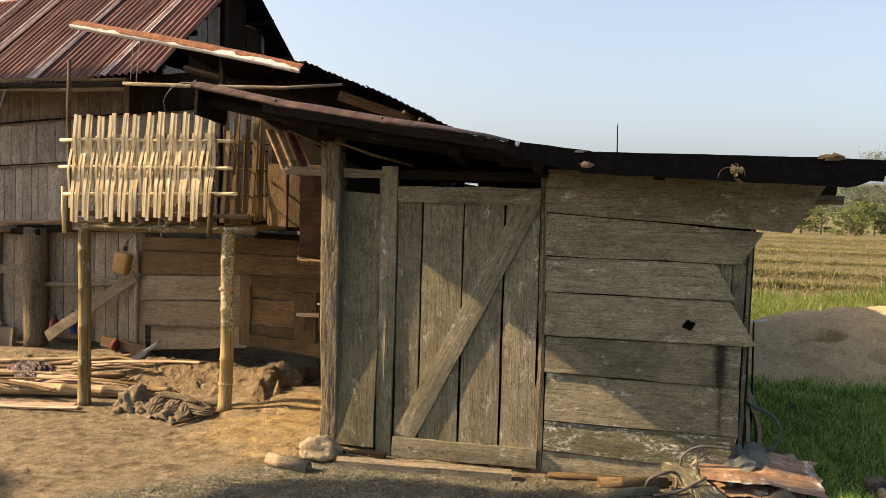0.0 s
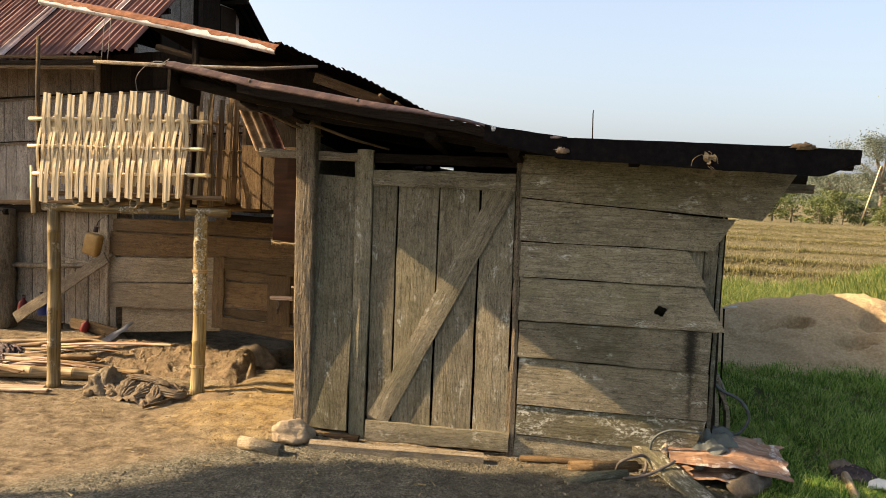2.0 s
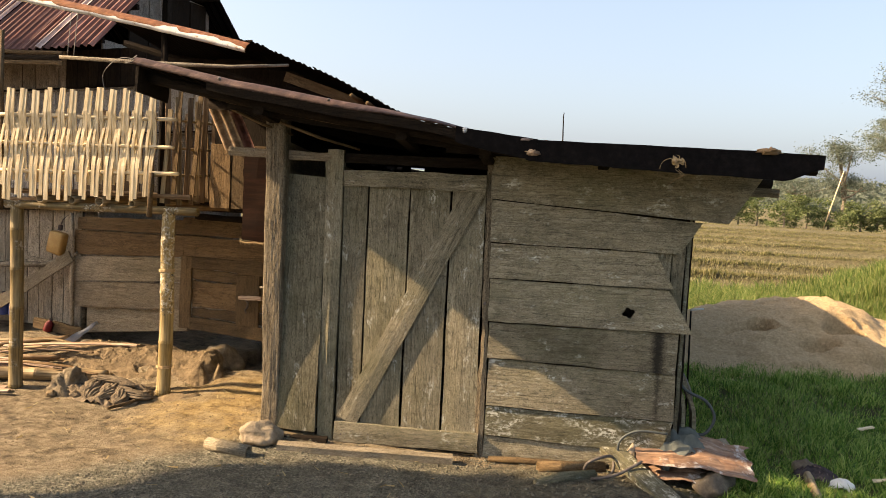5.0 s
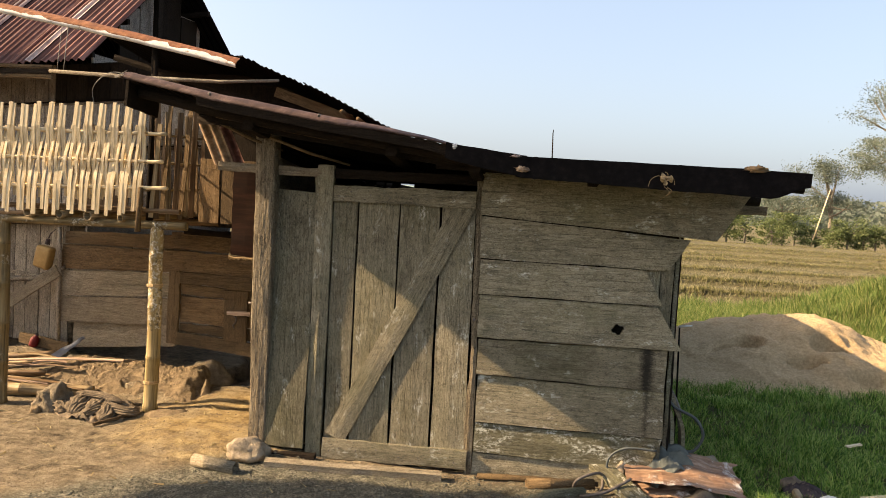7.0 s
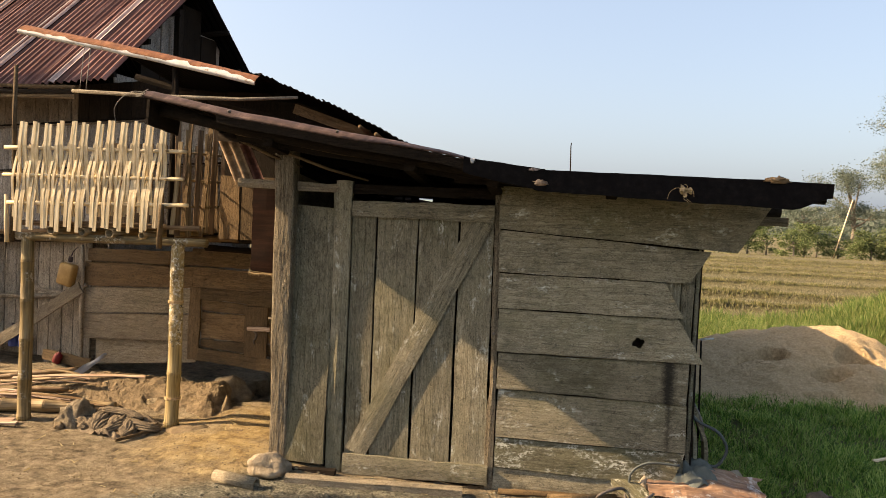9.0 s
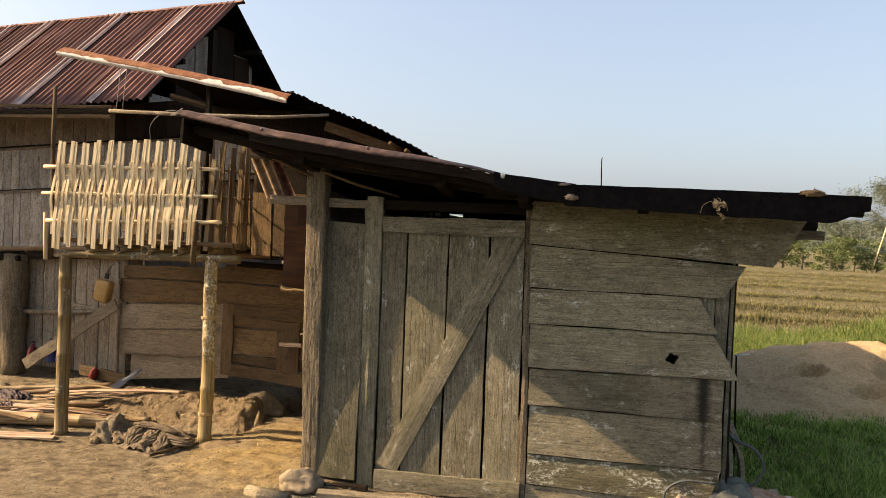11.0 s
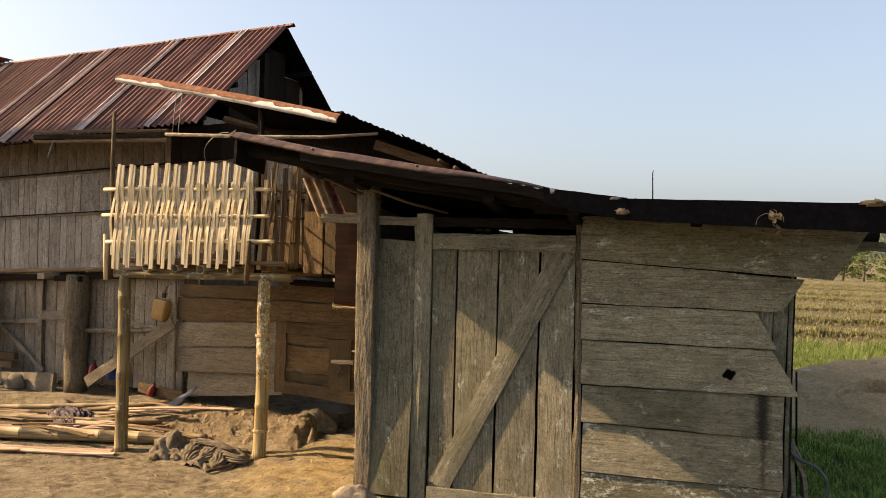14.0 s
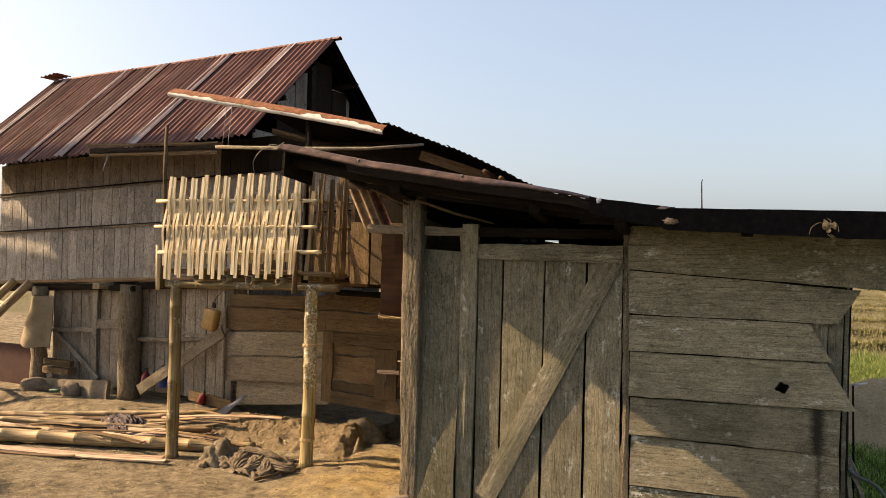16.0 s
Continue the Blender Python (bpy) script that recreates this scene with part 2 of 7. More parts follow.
def ground_material():
    n = Nodes("yard_ground")
    v = n.coords((1, 1, 1), shift=False)
    a = n.noise(v, 1.1, 6, 0.6)
    b = n.noise(v, 9, 8, 0.72)
    c = n.noise(v, 60, 5, 0.75)
    dirt = n.ramp(b, [(0.35, (0.080, 0.060, 0.036)), (0.5, (0.235, 0.183, 0.114)), (0.65, (0.43, 0.347, 0.232))])
    gold = n.ramp(b, [(0.35, (0.18, 0.118, 0.048)), (0.5, (0.40, 0.283, 0.126)), (0.66, (0.58, 0.44, 0.22))])
    gravel = n.mix(n.grey(b, 0.40, 0.62), n.ramp(c, [(0.32, (0.030, 0.029, 0.020)), (0.5, (0.120, 0.112, 0.080)), (0.68, (0.27, 0.255, 0.19))]), n.ramp(c, [(0.32, (0.095, 0.090, 0.065)), (0.5, (0.29, 0.272, 0.20)), (0.68, (0.50, 0.47, 0.365))]))
    soil = n.ramp(b, [(0.3, (0.05, 0.05, 0.018)), (0.55, (0.10, 0.10, 0.035)), (0.75, (0.17, 0.155, 0.06))])
    field = n.ramp(b, [(0.28, (0.075, 0.060, 0.026)), (0.5, (0.150, 0.130, 0.064)), (0.75, (0.225, 0.200, 0.100))])
    sep = n.node("ShaderNodeSeparateXYZ")
    tc = n.node("ShaderNodeTexCoord")
    n.link(tc.outputs["Object"], sep.inputs[0])
    x, y = sep.outputs[0], sep.outputs[1]
    wob = n.math('MULTIPLY', n.math('SUBTRACT', a, 0.5), 1.6)
    wob2 = n.math('MULTIPLY', n.math('SUBTRACT', b, 0.5), 0.5)
    xw = n.math('ADD', x, wob2)
    yw = n.math('ADD', n.math('ADD', y, wob2), 0)

    def step(val, lo, hi):
        mr = n.node("ShaderNodeMapRange")
        mr.interpolation_type = 'SMOOTHSTEP'
        mr.inputs["From Min"].default_value = lo
        mr.inputs["From Max"].default_value = hi
        n.link(val, mr.inputs["Value"])
        return mr.outputs[0]

    # sawdust strewn round the foot of the shed's post
    dx = n.math('POWER', n.math('DIVIDE', n.math('ADD', xw, 2.05), 0.75), 2)
    dy = n.math('POWER', n.math('DIVIDE', n.math('SUBTRACT', yw, 5.5), 0.75), 2)
    saw = step(n.math('SQRT', n.math('ADD', dx, dy), 0), 1.25, 0.55)
    col = n.mix(saw, dirt, gold)
    col = n.mix(n.math('MULTIPLY', n.grey(n.noise(v, 2.3, 7, 0.7), 0.46, 0.62), 0.6), col, n.mix(n.grey(c, 0.35, 0.65), (0.24, 0.19, 0.12), (0.50, 0.42, 0.29)))
    # crushed stone in front of the shed
    # its edge runs from the post's foot towards the viewer
    edge = n.math('ADD', n.math('ADD', x, n.math('MULTIPLY', n.math('SUBTRACT', 4.85, y), 0.95)), n.math('MULTIPLY', wob2, 0.6))
    g1 = n.math('MULTIPLY', step(edge, -2.05, -1.75), step(n.math('ADD', y, n.math('MULTIPLY', wob2, 0.3)), 5.0, 4.85))
    # darker and browner towards the right
    browner = n.math('MULTIPLY', step(xw, -0.9, 0.1), 0.85)
    col = n.mix(g1, col, n.mix(browner, gravel, n.mix(n.grey(b, 0.38, 0.64), (0.050, 0.042, 0.026), (0.25, 0.222, 0.152))))
    g2 = n.math('MULTIPLY', step(xw, 0.75, 1.1), 1.0)
    col = n.mix(g2, col, soil)
    far = step(yw, 13.5, 15.0)
    col = n.mix(far, col, field)
    d = n.noise(v, 24, 8, 0.8)
    col = n.mix(n.math('MULTIPLY', n.grey(d, 0.54, 0.68), 0.6), col, n.mix(0.7, col, (0.02, 0.014, 0.007)))
    grit = n.noise(v, 150, 4, 0.75)
    col = n.mix(n.math('MULTIPLY', n.grey(grit, 0.54, 0.66), 0.55), col, n.mix(0.75, col, (0.02, 0.014, 0.008)))
    col = n.mix(n.math('MULTIPLY', n.grey(c, 0.58, 0.70), 0.45), col, (0.50, 0.42, 0.29))
    fine = n.math('ADD', n.math('MULTIPLY', b, 0.9), n.math('ADD', n.math('MULTIPLY', c, 0.6), n.math('MULTIPLY', grit, 0.22)))
    n.bump(fine, 1.0, 0.11)
    return n.done(col, 0.95)


M["ground"] = ground_material()


def simple(name, c1, c2, scale=6.0, rough=0.85, bump=0.5, dist=0.01, spots=None, vary=(0.85, 1.15), metal=0.0):
    n = Nodes(name)
    v = n.coords((1, 1, 1))
    a = n.noise(v, scale, 7, 0.7)
    b = n.noise(v, scale * 7, 4, 0.7)
    col = n.ramp(a, [(0.3, c1), (0.7, c2)])
    col = n.mix(n.grey(b, 0.45, 0.75), col, n.mix(0.5, col, c1))
    if spots:
        s = n.noise(v, scale * 2.3, 5, 0.7)
        col = n.mix(n.grey(s, 0.56, 0.66), col, spots)
    col = n.tone(col, *vary)
    n.bump(n.math('ADD', a, n.math('MULTIPLY', b, 0.4)), bump, dist)
    return n.done(col, rough, metal)


M["rust_edge"] = simple("peeling_white_edge", (0.40, 0.375, 0.33), (0.66, 0.64, 0.60), 9, 0.8, 0.4, 0.004, spots=(0.30, 0.22, 0.15))
M["mud"] = simple("clay_mud", (0.095, 0.067, 0.037), (0.29, 0.212, 0.122), 22, bump=1.0, dist=0.03)
M["sand"] = simple("sand_heap", (0.44, 0.300, 0.150), (0.80, 0.590, 0.340), 30, bump=0.9, dist=0.06)
M["rock"] = simple("field_stone", (0.20, 0.152, 0.095), (0.44, 0.365, 0.265), 12, bump=1.0, dist=0.03)
M["rock_brown"] = simple("brown_stone", (0.10, 0.080, 0.052), (0.30, 0.240, 0.160), 16, bump=1.0, dist=0.03)
M["darkrock"] = simple("dark_stone", (0.07, 0.055, 0.04), (0.21, 0.17, 0.12), 9, bump=0.8, dist=0.02)
M["cloth_grey"] = simple("grey_cloth", (0.065, 0.074, 0.066), (0.135, 0.148, 0.132), 5, 0.95, 0.3)
M["cloth_muddy"] = simple("muddy_rag", (0.055, 0.042, 0.028), (0.23, 0.178, 0.118), 16, 0.95, 0.9, 0.012)
M["cloth_dark"] = simple("dark_rag", (0.020, 0.016, 0.018), (0.085, 0.068, 0.066), 8, 0.95, 0.6, spots=(0.22, 0.145, 0.125))
M["sack"] = simple("old_sack", (0.19, 0.145, 0.085), (0.33, 0.265, 0.17), 5, 0.9, 0.4)
M["hose"] = simple("grey_hose", (0.045, 0.055, 0.055), (0.10, 0.115, 0.11), 8, 0.55, 0.2)
M["jug"] = simple("stained_plastic", (0.26, 0.15, 0.045), (0.44, 0.29, 0.11), 5, 0.5, 0.15)
M["red"] = simple("red_plastic", (0.055, 0.006, 0.006), (0.17, 0.014, 0.013), 12, 0.6, 0.1)
M["blue"] = simple("blue_plastic", (0.02, 0.03, 0.12), (0.05, 0.08, 0.26), 6, 0.45, 0.1)
M["green"] = simple("green_plastic", (0.010, 0.040, 0.018), (0.030, 0.085, 0.042), 12, 0.6, 0.1)
M["grey_plastic"] = simple("grey_plastic", (0.20, 0.21, 0.22), (0.34, 0.35, 0.37), 8, 0.5, 0.2)
M["white"] = simple("white_plastic", (0.55, 0.54, 0.50), (0.75, 0.74, 0.70), 6, 0.6, 0.2)
M["maroon"] = simple("maroon_paint", (0.022, 0.007, 0.006), (0.055, 0.017, 0.012), 6, 0.7, 0.2)
M["fibre"] = simple("dry_fibre", (0.26, 0.17, 0.08), (0.46, 0.34, 0.19), 20, 0.9, 0.5)
M["wire"] = simple("dull_wire", (0.10, 0.09, 0.075), (0.24, 0.22, 0.19), 20, 0.6, 0.2)
M["iron"] = simple("dull_iron", (0.06, 0.05, 0.045), (0.22, 0.19, 0.16), 20, 0.6, 0.3, metal=0.3)
M["trunk"] = simple("tree_bark", (0.09, 0.075, 0.055), (0.27, 0.235, 0.185), 8, 0.95, 0.7)
# the hills' blue-green tint is painted haze
M["hill"] = simple("far_woods", (0.14, 0.20, 0.18), (0.24, 0.30, 0.28), 0.03, 0.95, 0.0)


def leaf_material(name, c1, c2, c3, trans=0.4):
    n = Nodes(name)
    g = n.node("ShaderNodeNewGeometry")
    col = n.ramp(g.outputs["Random Per Island"], [(0.1, c1), (0.5, c2), (0.9, c3)])
    col = n.tone(col, 0.85, 1.15)
    n.done(col, 0.7)
    thin = n.node("ShaderNodeBsdfTranslucent")
    n.link(col, thin.inputs["Color"])
    mix = n.node("ShaderNodeMixShader")
    mix.inputs[0].default_value = trans
    n.link(n.b.outputs[0], mix.inputs[1])
    n.link(thin.outputs[0], mix.inputs[2])
    n.link(mix.outputs[0], n.t.nodes["Material Output"].inputs["Surface"])
    return n.m


M["grass"] = leaf_material("green_grass", (0.040, 0.105, 0.016), (0.155, 0.285, 0.042), (0.37, 0.44, 0.12))
M["grass_far"] = leaf_material("meadow_grass", (0.055, 0.100, 0.020), (0.125, 0.175, 0.042), (0.24, 0.25, 0.095))
M["stubble"] = leaf_material("rice_stubble", (0.095, 0.088, 0.048), (0.165, 0.150, 0.085), (0.25, 0.225, 0.135))
M["bund"] = leaf_material("bund_grass", (0.125, 0.125, 0.045), (0.205, 0.190, 0.078), (0.29, 0.260, 0.125))
M["leaf"] = leaf_material("shrub_leaf", (0.055, 0.095, 0.022), (0.11, 0.16, 0.042), (0.19, 0.22, 0.075))
M["leaf_orchard"] = leaf_material("orchard_leaf", (0.070, 0.100, 0.034), (0.125, 0.160, 0.058), (0.205, 0.230, 0.100))
# far leaves made paler and bluer, with distance haze in the colour
M["leaf_far"] = leaf_material("hazed_tree_leaf", (0.105, 0.135, 0.100), (0.150, 0.180, 0.140), (0.210, 0.235, 0.185))
M["straw"] = leaf_material("straw", (0.32, 0.23, 0.10), (0.48, 0.37, 0.18), (0.60, 0.50, 0.28))


# ---- mesh helpers ----
def empty_thing(name, label, category, m=None, group="", kind=""):
    ob = new(name)
    ob.empty_display_size = 0.1
    if m is not None:
        ob.matrix_world = m
    return tagged(ob, label, category, group, kind)


def part(name, bm, material, parent=None, label="", m=None, smooth=False):
    me = bpy.data.meshes.new(name)
    bm.to_mesh(me)
    bm.free()
    return part_mesh(name, me, material, parent, label, m, smooth)


def part_mesh(name, me, material, parent=None, label="", m=None, smooth=False):
    if material is not None and not me.materials:
        me.materials.append(material)
    if smooth:
        for p in me.polygons:
            p.use_smooth = True
    ob = new(name, me)
    if parent is not None:
        ob.parent = parent
    if m is not None:
        ob.matrix_basis = m
    if label:
        ob["label"] = label
    return ob


def wob(seed, *p):
    p = (*p, 0.0, 0.0)[:3]
    return noise.noise(Vector(p) + Vector((seed * 7.31, seed * 3.17, seed * 5.77)))


def axes(o, x, y):
    """A pose with origin o, own x along x and own y near y."""
    x = Vector(x).normalized()
    z = x.cross(Vector(y)).normalized()
    y = z.cross(x)
    m = Matrix((x, y, z)).transposed().to_4x4()
    m.translation = Vector(o)
    return m


def board_bm(bl, br, tr, tl, thick, seed=0, n=14, rough=0.004, hole=None, warp=0.004):
    """A sawn board in its own x-y plane (x along the grain), front face at z = thick. The four corners are (x, y). hole: cells (i, j) of the n x 6 grid."""
    bm = bmesh.new()
    rows = 24 if hole else 2
    bl, br, tr, tl = (Vector((*p, 0)) for p in (bl, br, tr, tl))
    lay = []
    for z in (thick, 0.0):
        g = []
        for i in range(n + 1):
            u = i / n
            lo, hi = bl.lerp(br, u), tl.lerp(tr, u)
            lo = lo + Vector((0, rough * 1.6 * wob(seed, u * 5, 0.3) + rough * wob(seed, u * 19, 0.7), 0))
            hi = hi + Vector((0, rough * 1.6 * wob(seed, u * 5, 4.3) + rough * wob(seed, u * 19, 8.7), 0))
            col = []
            for j in range(rows + 1):
                p = lo.lerp(hi, j / rows)
                p.z = z + warp * wob(seed, u * 3, j * 0.3)
                if j in (0, rows) and z > 0:
                    p.z -= 0.15 * thick
                if i in (0, n):
                    p.x += rough * wob(seed, j * 2.3, i, z * 9)
                col.append(bm.verts.new(p))
            g.append(col)
        lay.append(g)
    f, b = lay
    hole = set(hole or ())
    for i in range(n):
        for j in range(rows):
            if (i, j) in hole:
                for (a, c) in (((i, j), (i + 1, j)), ((i + 1, j), (i + 1, j + 1)), ((i + 1, j + 1), (i, j + 1)), ((i, j + 1), (i, j))):
                    other = {((i, j), (i + 1, j)): (i, j - 1), ((i + 1, j), (i + 1, j + 1)): (i + 1, j),
                             ((i + 1, j + 1), (i, j + 1)): (i, j + 1), ((i, j + 1), (i, j)): (i - 1, j)}[(a, c)]
                    if other not in hole:
                        bm.faces.new((f[a[0]][a[1]], f[c[0]][c[1]], b[c[0]][c[1]], b[a[0]][a[1]]))
                continue
            bm.faces.new((f[i][j], f[i + 1][j], f[i + 1][j + 1], f[i][j + 1]))
            bm.faces.new((b[i][j + 1], b[i + 1][j + 1], b[i + 1][j], b[i][j]))
        bm.faces.new((b[i][0], b[i + 1][0], f[i + 1][0], f[i][0]))
        bm.faces.new((f[i][rows], f[i + 1][rows], b[i + 1][rows], b[i][rows]))
    for j in range(rows):
        bm.faces.new((f[0][j], f[0][j + 1], b[0][j + 1], b[0][j]))
        bm.faces.new((b[n][j], b[n][j + 1], f[n][j + 1], f[n][j]))
    bmesh.ops.recalc_face_normals(bm, faces=bm.faces)
    return bm


SEED = [0]


def seed():
    SEED[0] += 1
    return SEED[0]


def board_xz(name, bl, br, tr, tl, y, thick, mat, parent, label="", tilt=0.0, n=14, rough=0.004, hole=None, vertical=False):
    """A board upright in the plane y, its corners (x, z) as seen from the front, its face thick towards the viewer. The grain runs along x, or along z where vertical."""
    c = [(p[0], p[1]) for p in (bl, br, tr, tl)]
    ox = sum(p[0] for p in c) / 4
    oz = sum(p[1] for p in c) / 4
    if vertical:
        m = Matrix(((0, -1, 0, ox), (0, 0, -1, y), (1, 0, 0, oz), (0, 0, 0, 1)))
        q = [(p[1] - oz, -(p[0] - ox)) for p in c]
        bm = board_bm(q[1], q[2], q[3], q[0], thick, seed(), n, rough, hole)
    else:
        m = Matrix(((1, 0, 0, ox), (0, 0, -1, y), (0, 1, 0, oz), (0, 0, 0, 1)))
        q = [(p[0] - ox, p[1] - oz) for p in c]
        bm = board_bm(*q, thick, seed(), n, rough, hole)
    m = m @ Euler((radians(tilt), 0, 0)).to_matrix().to_4x4()
    return part(name, bm, mat, parent, label, m)


def bar_bm(length, w, h, sd=0, rough=0.004, n=10):
    return board_bm((-length / 2, -w / 2), (length / 2, -w / 2), (length / 2, w / 2), (-length / 2, w / 2), h, sd, n, rough)


def bar(name, a, b, w, h, mat, parent=None, label="", up=(0, 0, 1), rough=0.004, n=10):
    """A squared timber from a to b (its middle line), w across and h thick."""
    a, b = Vector(a), Vector(b)
    m = axes((a + b) / 2, b - a, up) @ Matrix.Translation((0, 0, -h / 2))
    return part(name, bar_bm((b - a).length, w, h, seed(), rough, n), mat, parent, label, m)


def tube_bm(pts, radii, seg=12, rough=0.0, sd=0, hollow=0.0):
    """A round pole through pts; open and hollow at both ends where hollow > 0."""
    bm = bmesh.new()
    rings = []
    pts = [Vector(p) for p in pts]
    for i, p in enumerate(pts):
        d = (pts[min(i + 1, len(pts) - 1)] - pts[max(i - 1, 0)]).normalized()
        ref = Vector((0, 0, 1)) if abs(d.z) < 0.9 else Vector((0, 1, 0))
        s = d.cross(ref).normalized()
        t = s.cross(d)
        ring = []
        for k in range(seg):
            a = 2 * math.pi * k / seg
            r = radii[i] * (1 + rough * wob(sd, i * 0.9, math.cos(a) * 1.5, math.sin(a) * 1.5))
            ring.append(bm.verts.new(p + r * (math.cos(a) * s + math.sin(a) * t)))
        rings.append(ring)
    for a, b in zip(rings, rings[1:]):
        for k in range(seg):
            bm.faces.new((a[k], a[(k + 1) % seg], b[(k + 1) % seg], b[k]))
    for ring, out, q in ((rings[0], 1, 1), (rings[-1], -1, -2)):
        c = sum((v.co for v in ring), Vector()) / seg
        if hollow:
            deep = (pts[1] - pts[0]).normalized() * 0.06 if out == 1 else (pts[-2] - pts[-1]).normalized() * 0.06
            inner = [bm.verts.new(c + (v.co - c) * hollow) for v in ring]
            low = [bm.verts.new(v.co + deep) for v in inner]
            for k in range(seg):
                k2 = (k + 1) % seg
                bm.faces.new((ring[k], ring[k2], inner[k2], inner[k]))
                bm.faces.new((inner[k], inner[k2], low[k2], low[k]))
            bm.faces.new(low)
        else:
            bm.faces.new(ring)
    bmesh.ops.recalc_face_normals(bm, faces=bm.faces)
    return bm


def local_tube(name, pts, radii, mat, parent=None, label="", **kw):
    """A pole whose own x runs along it."""
    a, b = Vector(pts[0]), Vector(pts[-1])
    d = b - a
    m = axes((a + b) / 2, d, (0, 0, 1) if abs(d.normalized().z) < 0.95 else (0, 1, 0))
    inv = m.inverted()
    return part(name, tube_bm([inv @ Vector(p) for p in pts], radii, **kw), mat, parent, label, m, smooth=True)


def culm(name, a, b, r0, r1, mat, parent=None, label="", every=0.3, bend=0.01, seg=14, hollow=0.72):
    """A bamboo pole with swollen joints."""
    a, b = Vector(a), Vector(b)
    sd = seed()
    length = (b - a).length
    pts, rad = [], []
    joints = max(1, round(length / every))
    for i in range(joints + 1):
        for o, k in ((-0.012, 1.0), (-0.005, 1.10), (0.0, 0.97), (0.005, 1.08), (0.012, 0.99), (every * 0.5, 0.97)):
            u = (i + 0.35) / joints + o / length
            if 0.004 < u < 0.996:
                pts.append(u)
                rad.append(k)
    order = sorted(zip(pts + [0, 1], rad + [1, 1]))
    p3, rr = [], []
    side = (b - a).cross(Vector((0.3, 0.5, 1))).normalized()
    for u, k in order:
        p3.append(a.lerp(b, u) + side * bend * math.sin(u * 5.1 + sd) * math.sin(math.pi * u))
        rr.append((r0 + (r1 - r0) * u) * k)
    return local_tube(name, p3, rr, mat, parent, label, seg=seg, hollow=hollow, sd=sd)


def corrugated_me(name, width, length, pitch=0.076, depth=0.009, t=0.0025, per=6, ny=8, sag=None, ragged=0.0, sd=0, top_mat=None):
    """A corrugated iron sheet: width across the waves (own x), length along them (own y), both from 0. sag(x, y) gives its height."""
    nx = max(2, int(width / pitch * per))
    verts, faces, under = [], [], []
    sag = sag or (lambda x, y: 0.0)
    for top in (0, 1):
        for i in range(nx + 1):
            x = width * i / nx
            for j in range(ny + 1):
                y = length * j / ny
                if ragged and j == 0:
                    y += ragged * (0.5 + wob(sd, x * 9, 0)) + ragged * 0.6 * wob(sd, x * 40, 5)
                verts.append((x, y, depth * math.sin(2 * math.pi * x / pitch) + sag(x, y) + (t if top else 0)))
    base = (nx + 1) * (ny + 1)

    def at(i, j, k):
        return k * base + i * (ny + 1) + j
    for i in range(nx):
        for j in range(ny):
            faces.append((at(i, j, 1), at(i + 1, j, 1), at(i + 1, j + 1, 1), at(i, j + 1, 1)))
            faces.append((at(i, j + 1, 0), at(i + 1, j + 1, 0), at(i + 1, j, 0), at(i, j, 0)))
            under.append(len(faces) - 1)
        faces.append((at(i, 0, 0), at(i + 1, 0, 0), at(i + 1, 0, 1), at(i, 0, 1)))
        faces.append((at(i, ny, 1), at(i + 1, ny, 1), at(i + 1, ny, 0), at(i, ny, 0)))
    for j in range(ny):
        faces.append((at(0, j, 1), at(0, j + 1, 1), at(0, j + 1, 0), at(0, j, 0)))
        faces.append((at(nx, j, 0), at(nx, j + 1, 0), at(nx, j + 1, 1), at(nx, j, 1)))
    me = bpy.data.meshes.new(name)
    me.from_pydata(verts, [], faces)
    me.update()
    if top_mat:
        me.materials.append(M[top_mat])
        # the underside gets its own near-black colour, which stands in for shade
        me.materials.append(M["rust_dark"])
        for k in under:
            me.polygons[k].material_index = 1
    return me


def lump_bm(sx, sy, sz, sd, amp=0.25, sub=3, freq=1.6, flat=0.35):
    """A stone or clod, broader than round, its foot cut flat at z = 0."""
    bm = bmesh.new()
    bmesh.ops.create_icosphere(bm, subdivisions=sub, radius=1)
    for v in bm.verts:
        p = v.co.copy()
        k = 1 + amp * wob(sd, *(p * freq)) * 1.6 + amp * 0.45 * wob(sd + 9, *(p * freq * 3.1)) + amp * 0.2 * wob(sd + 5, *(p * freq * 8))
        p *= k
        v.co = Vector((p.x * sx, p.y * sy, max(p.z, -flat) * sz + flat * sz))
    return bm


def lump(name, x, y, z, sx, sy, sz, mat, label, category, turn=0, amp=0.25, sub=3, group="", freq=1.6, sd=None):
    ob = part(name, lump_bm(sx, sy, sz, sd or seed(), amp, sub, freq), mat, None, "", pose(x, y, z, 0, 0, turn), smooth=sub > 2)
    return tagged(ob, label, category, group)

def curve_pts(p, n=24):
    """A smooth run through the points p (Catmull-Rom)."""
    p = [Vector(q) for q in p]
    p = [2 * p[0] - p[1]] + p + [2 * p[-1] - p[-2]]
    out = []
    for k in range(1, len(p) - 2):
        for i in range(n // (len(p) - 3) + 1):
            t = i / (n // (len(p) - 3) + 1)
            a, b, c, d = p[k - 1:k + 3]
            out.append(0.5 * ((2 * b) + (c - a) * t + (2 * a - 5 * b + 4 * c - d) * t * t + (3 * b - a - 3 * c + d) * t ** 3))
    out.append(p[-2])
    return out


# ---- ground ----
def smooth(a, b, x):
    t = max(0.0, min(1.0, (x - a) / (b - a)))
    return t * t * (3 - 2 * t)


BUNDS = (17.6, 20.9, 25.4, 30.9, 34.6, 40.0, 44.9, 52.0)


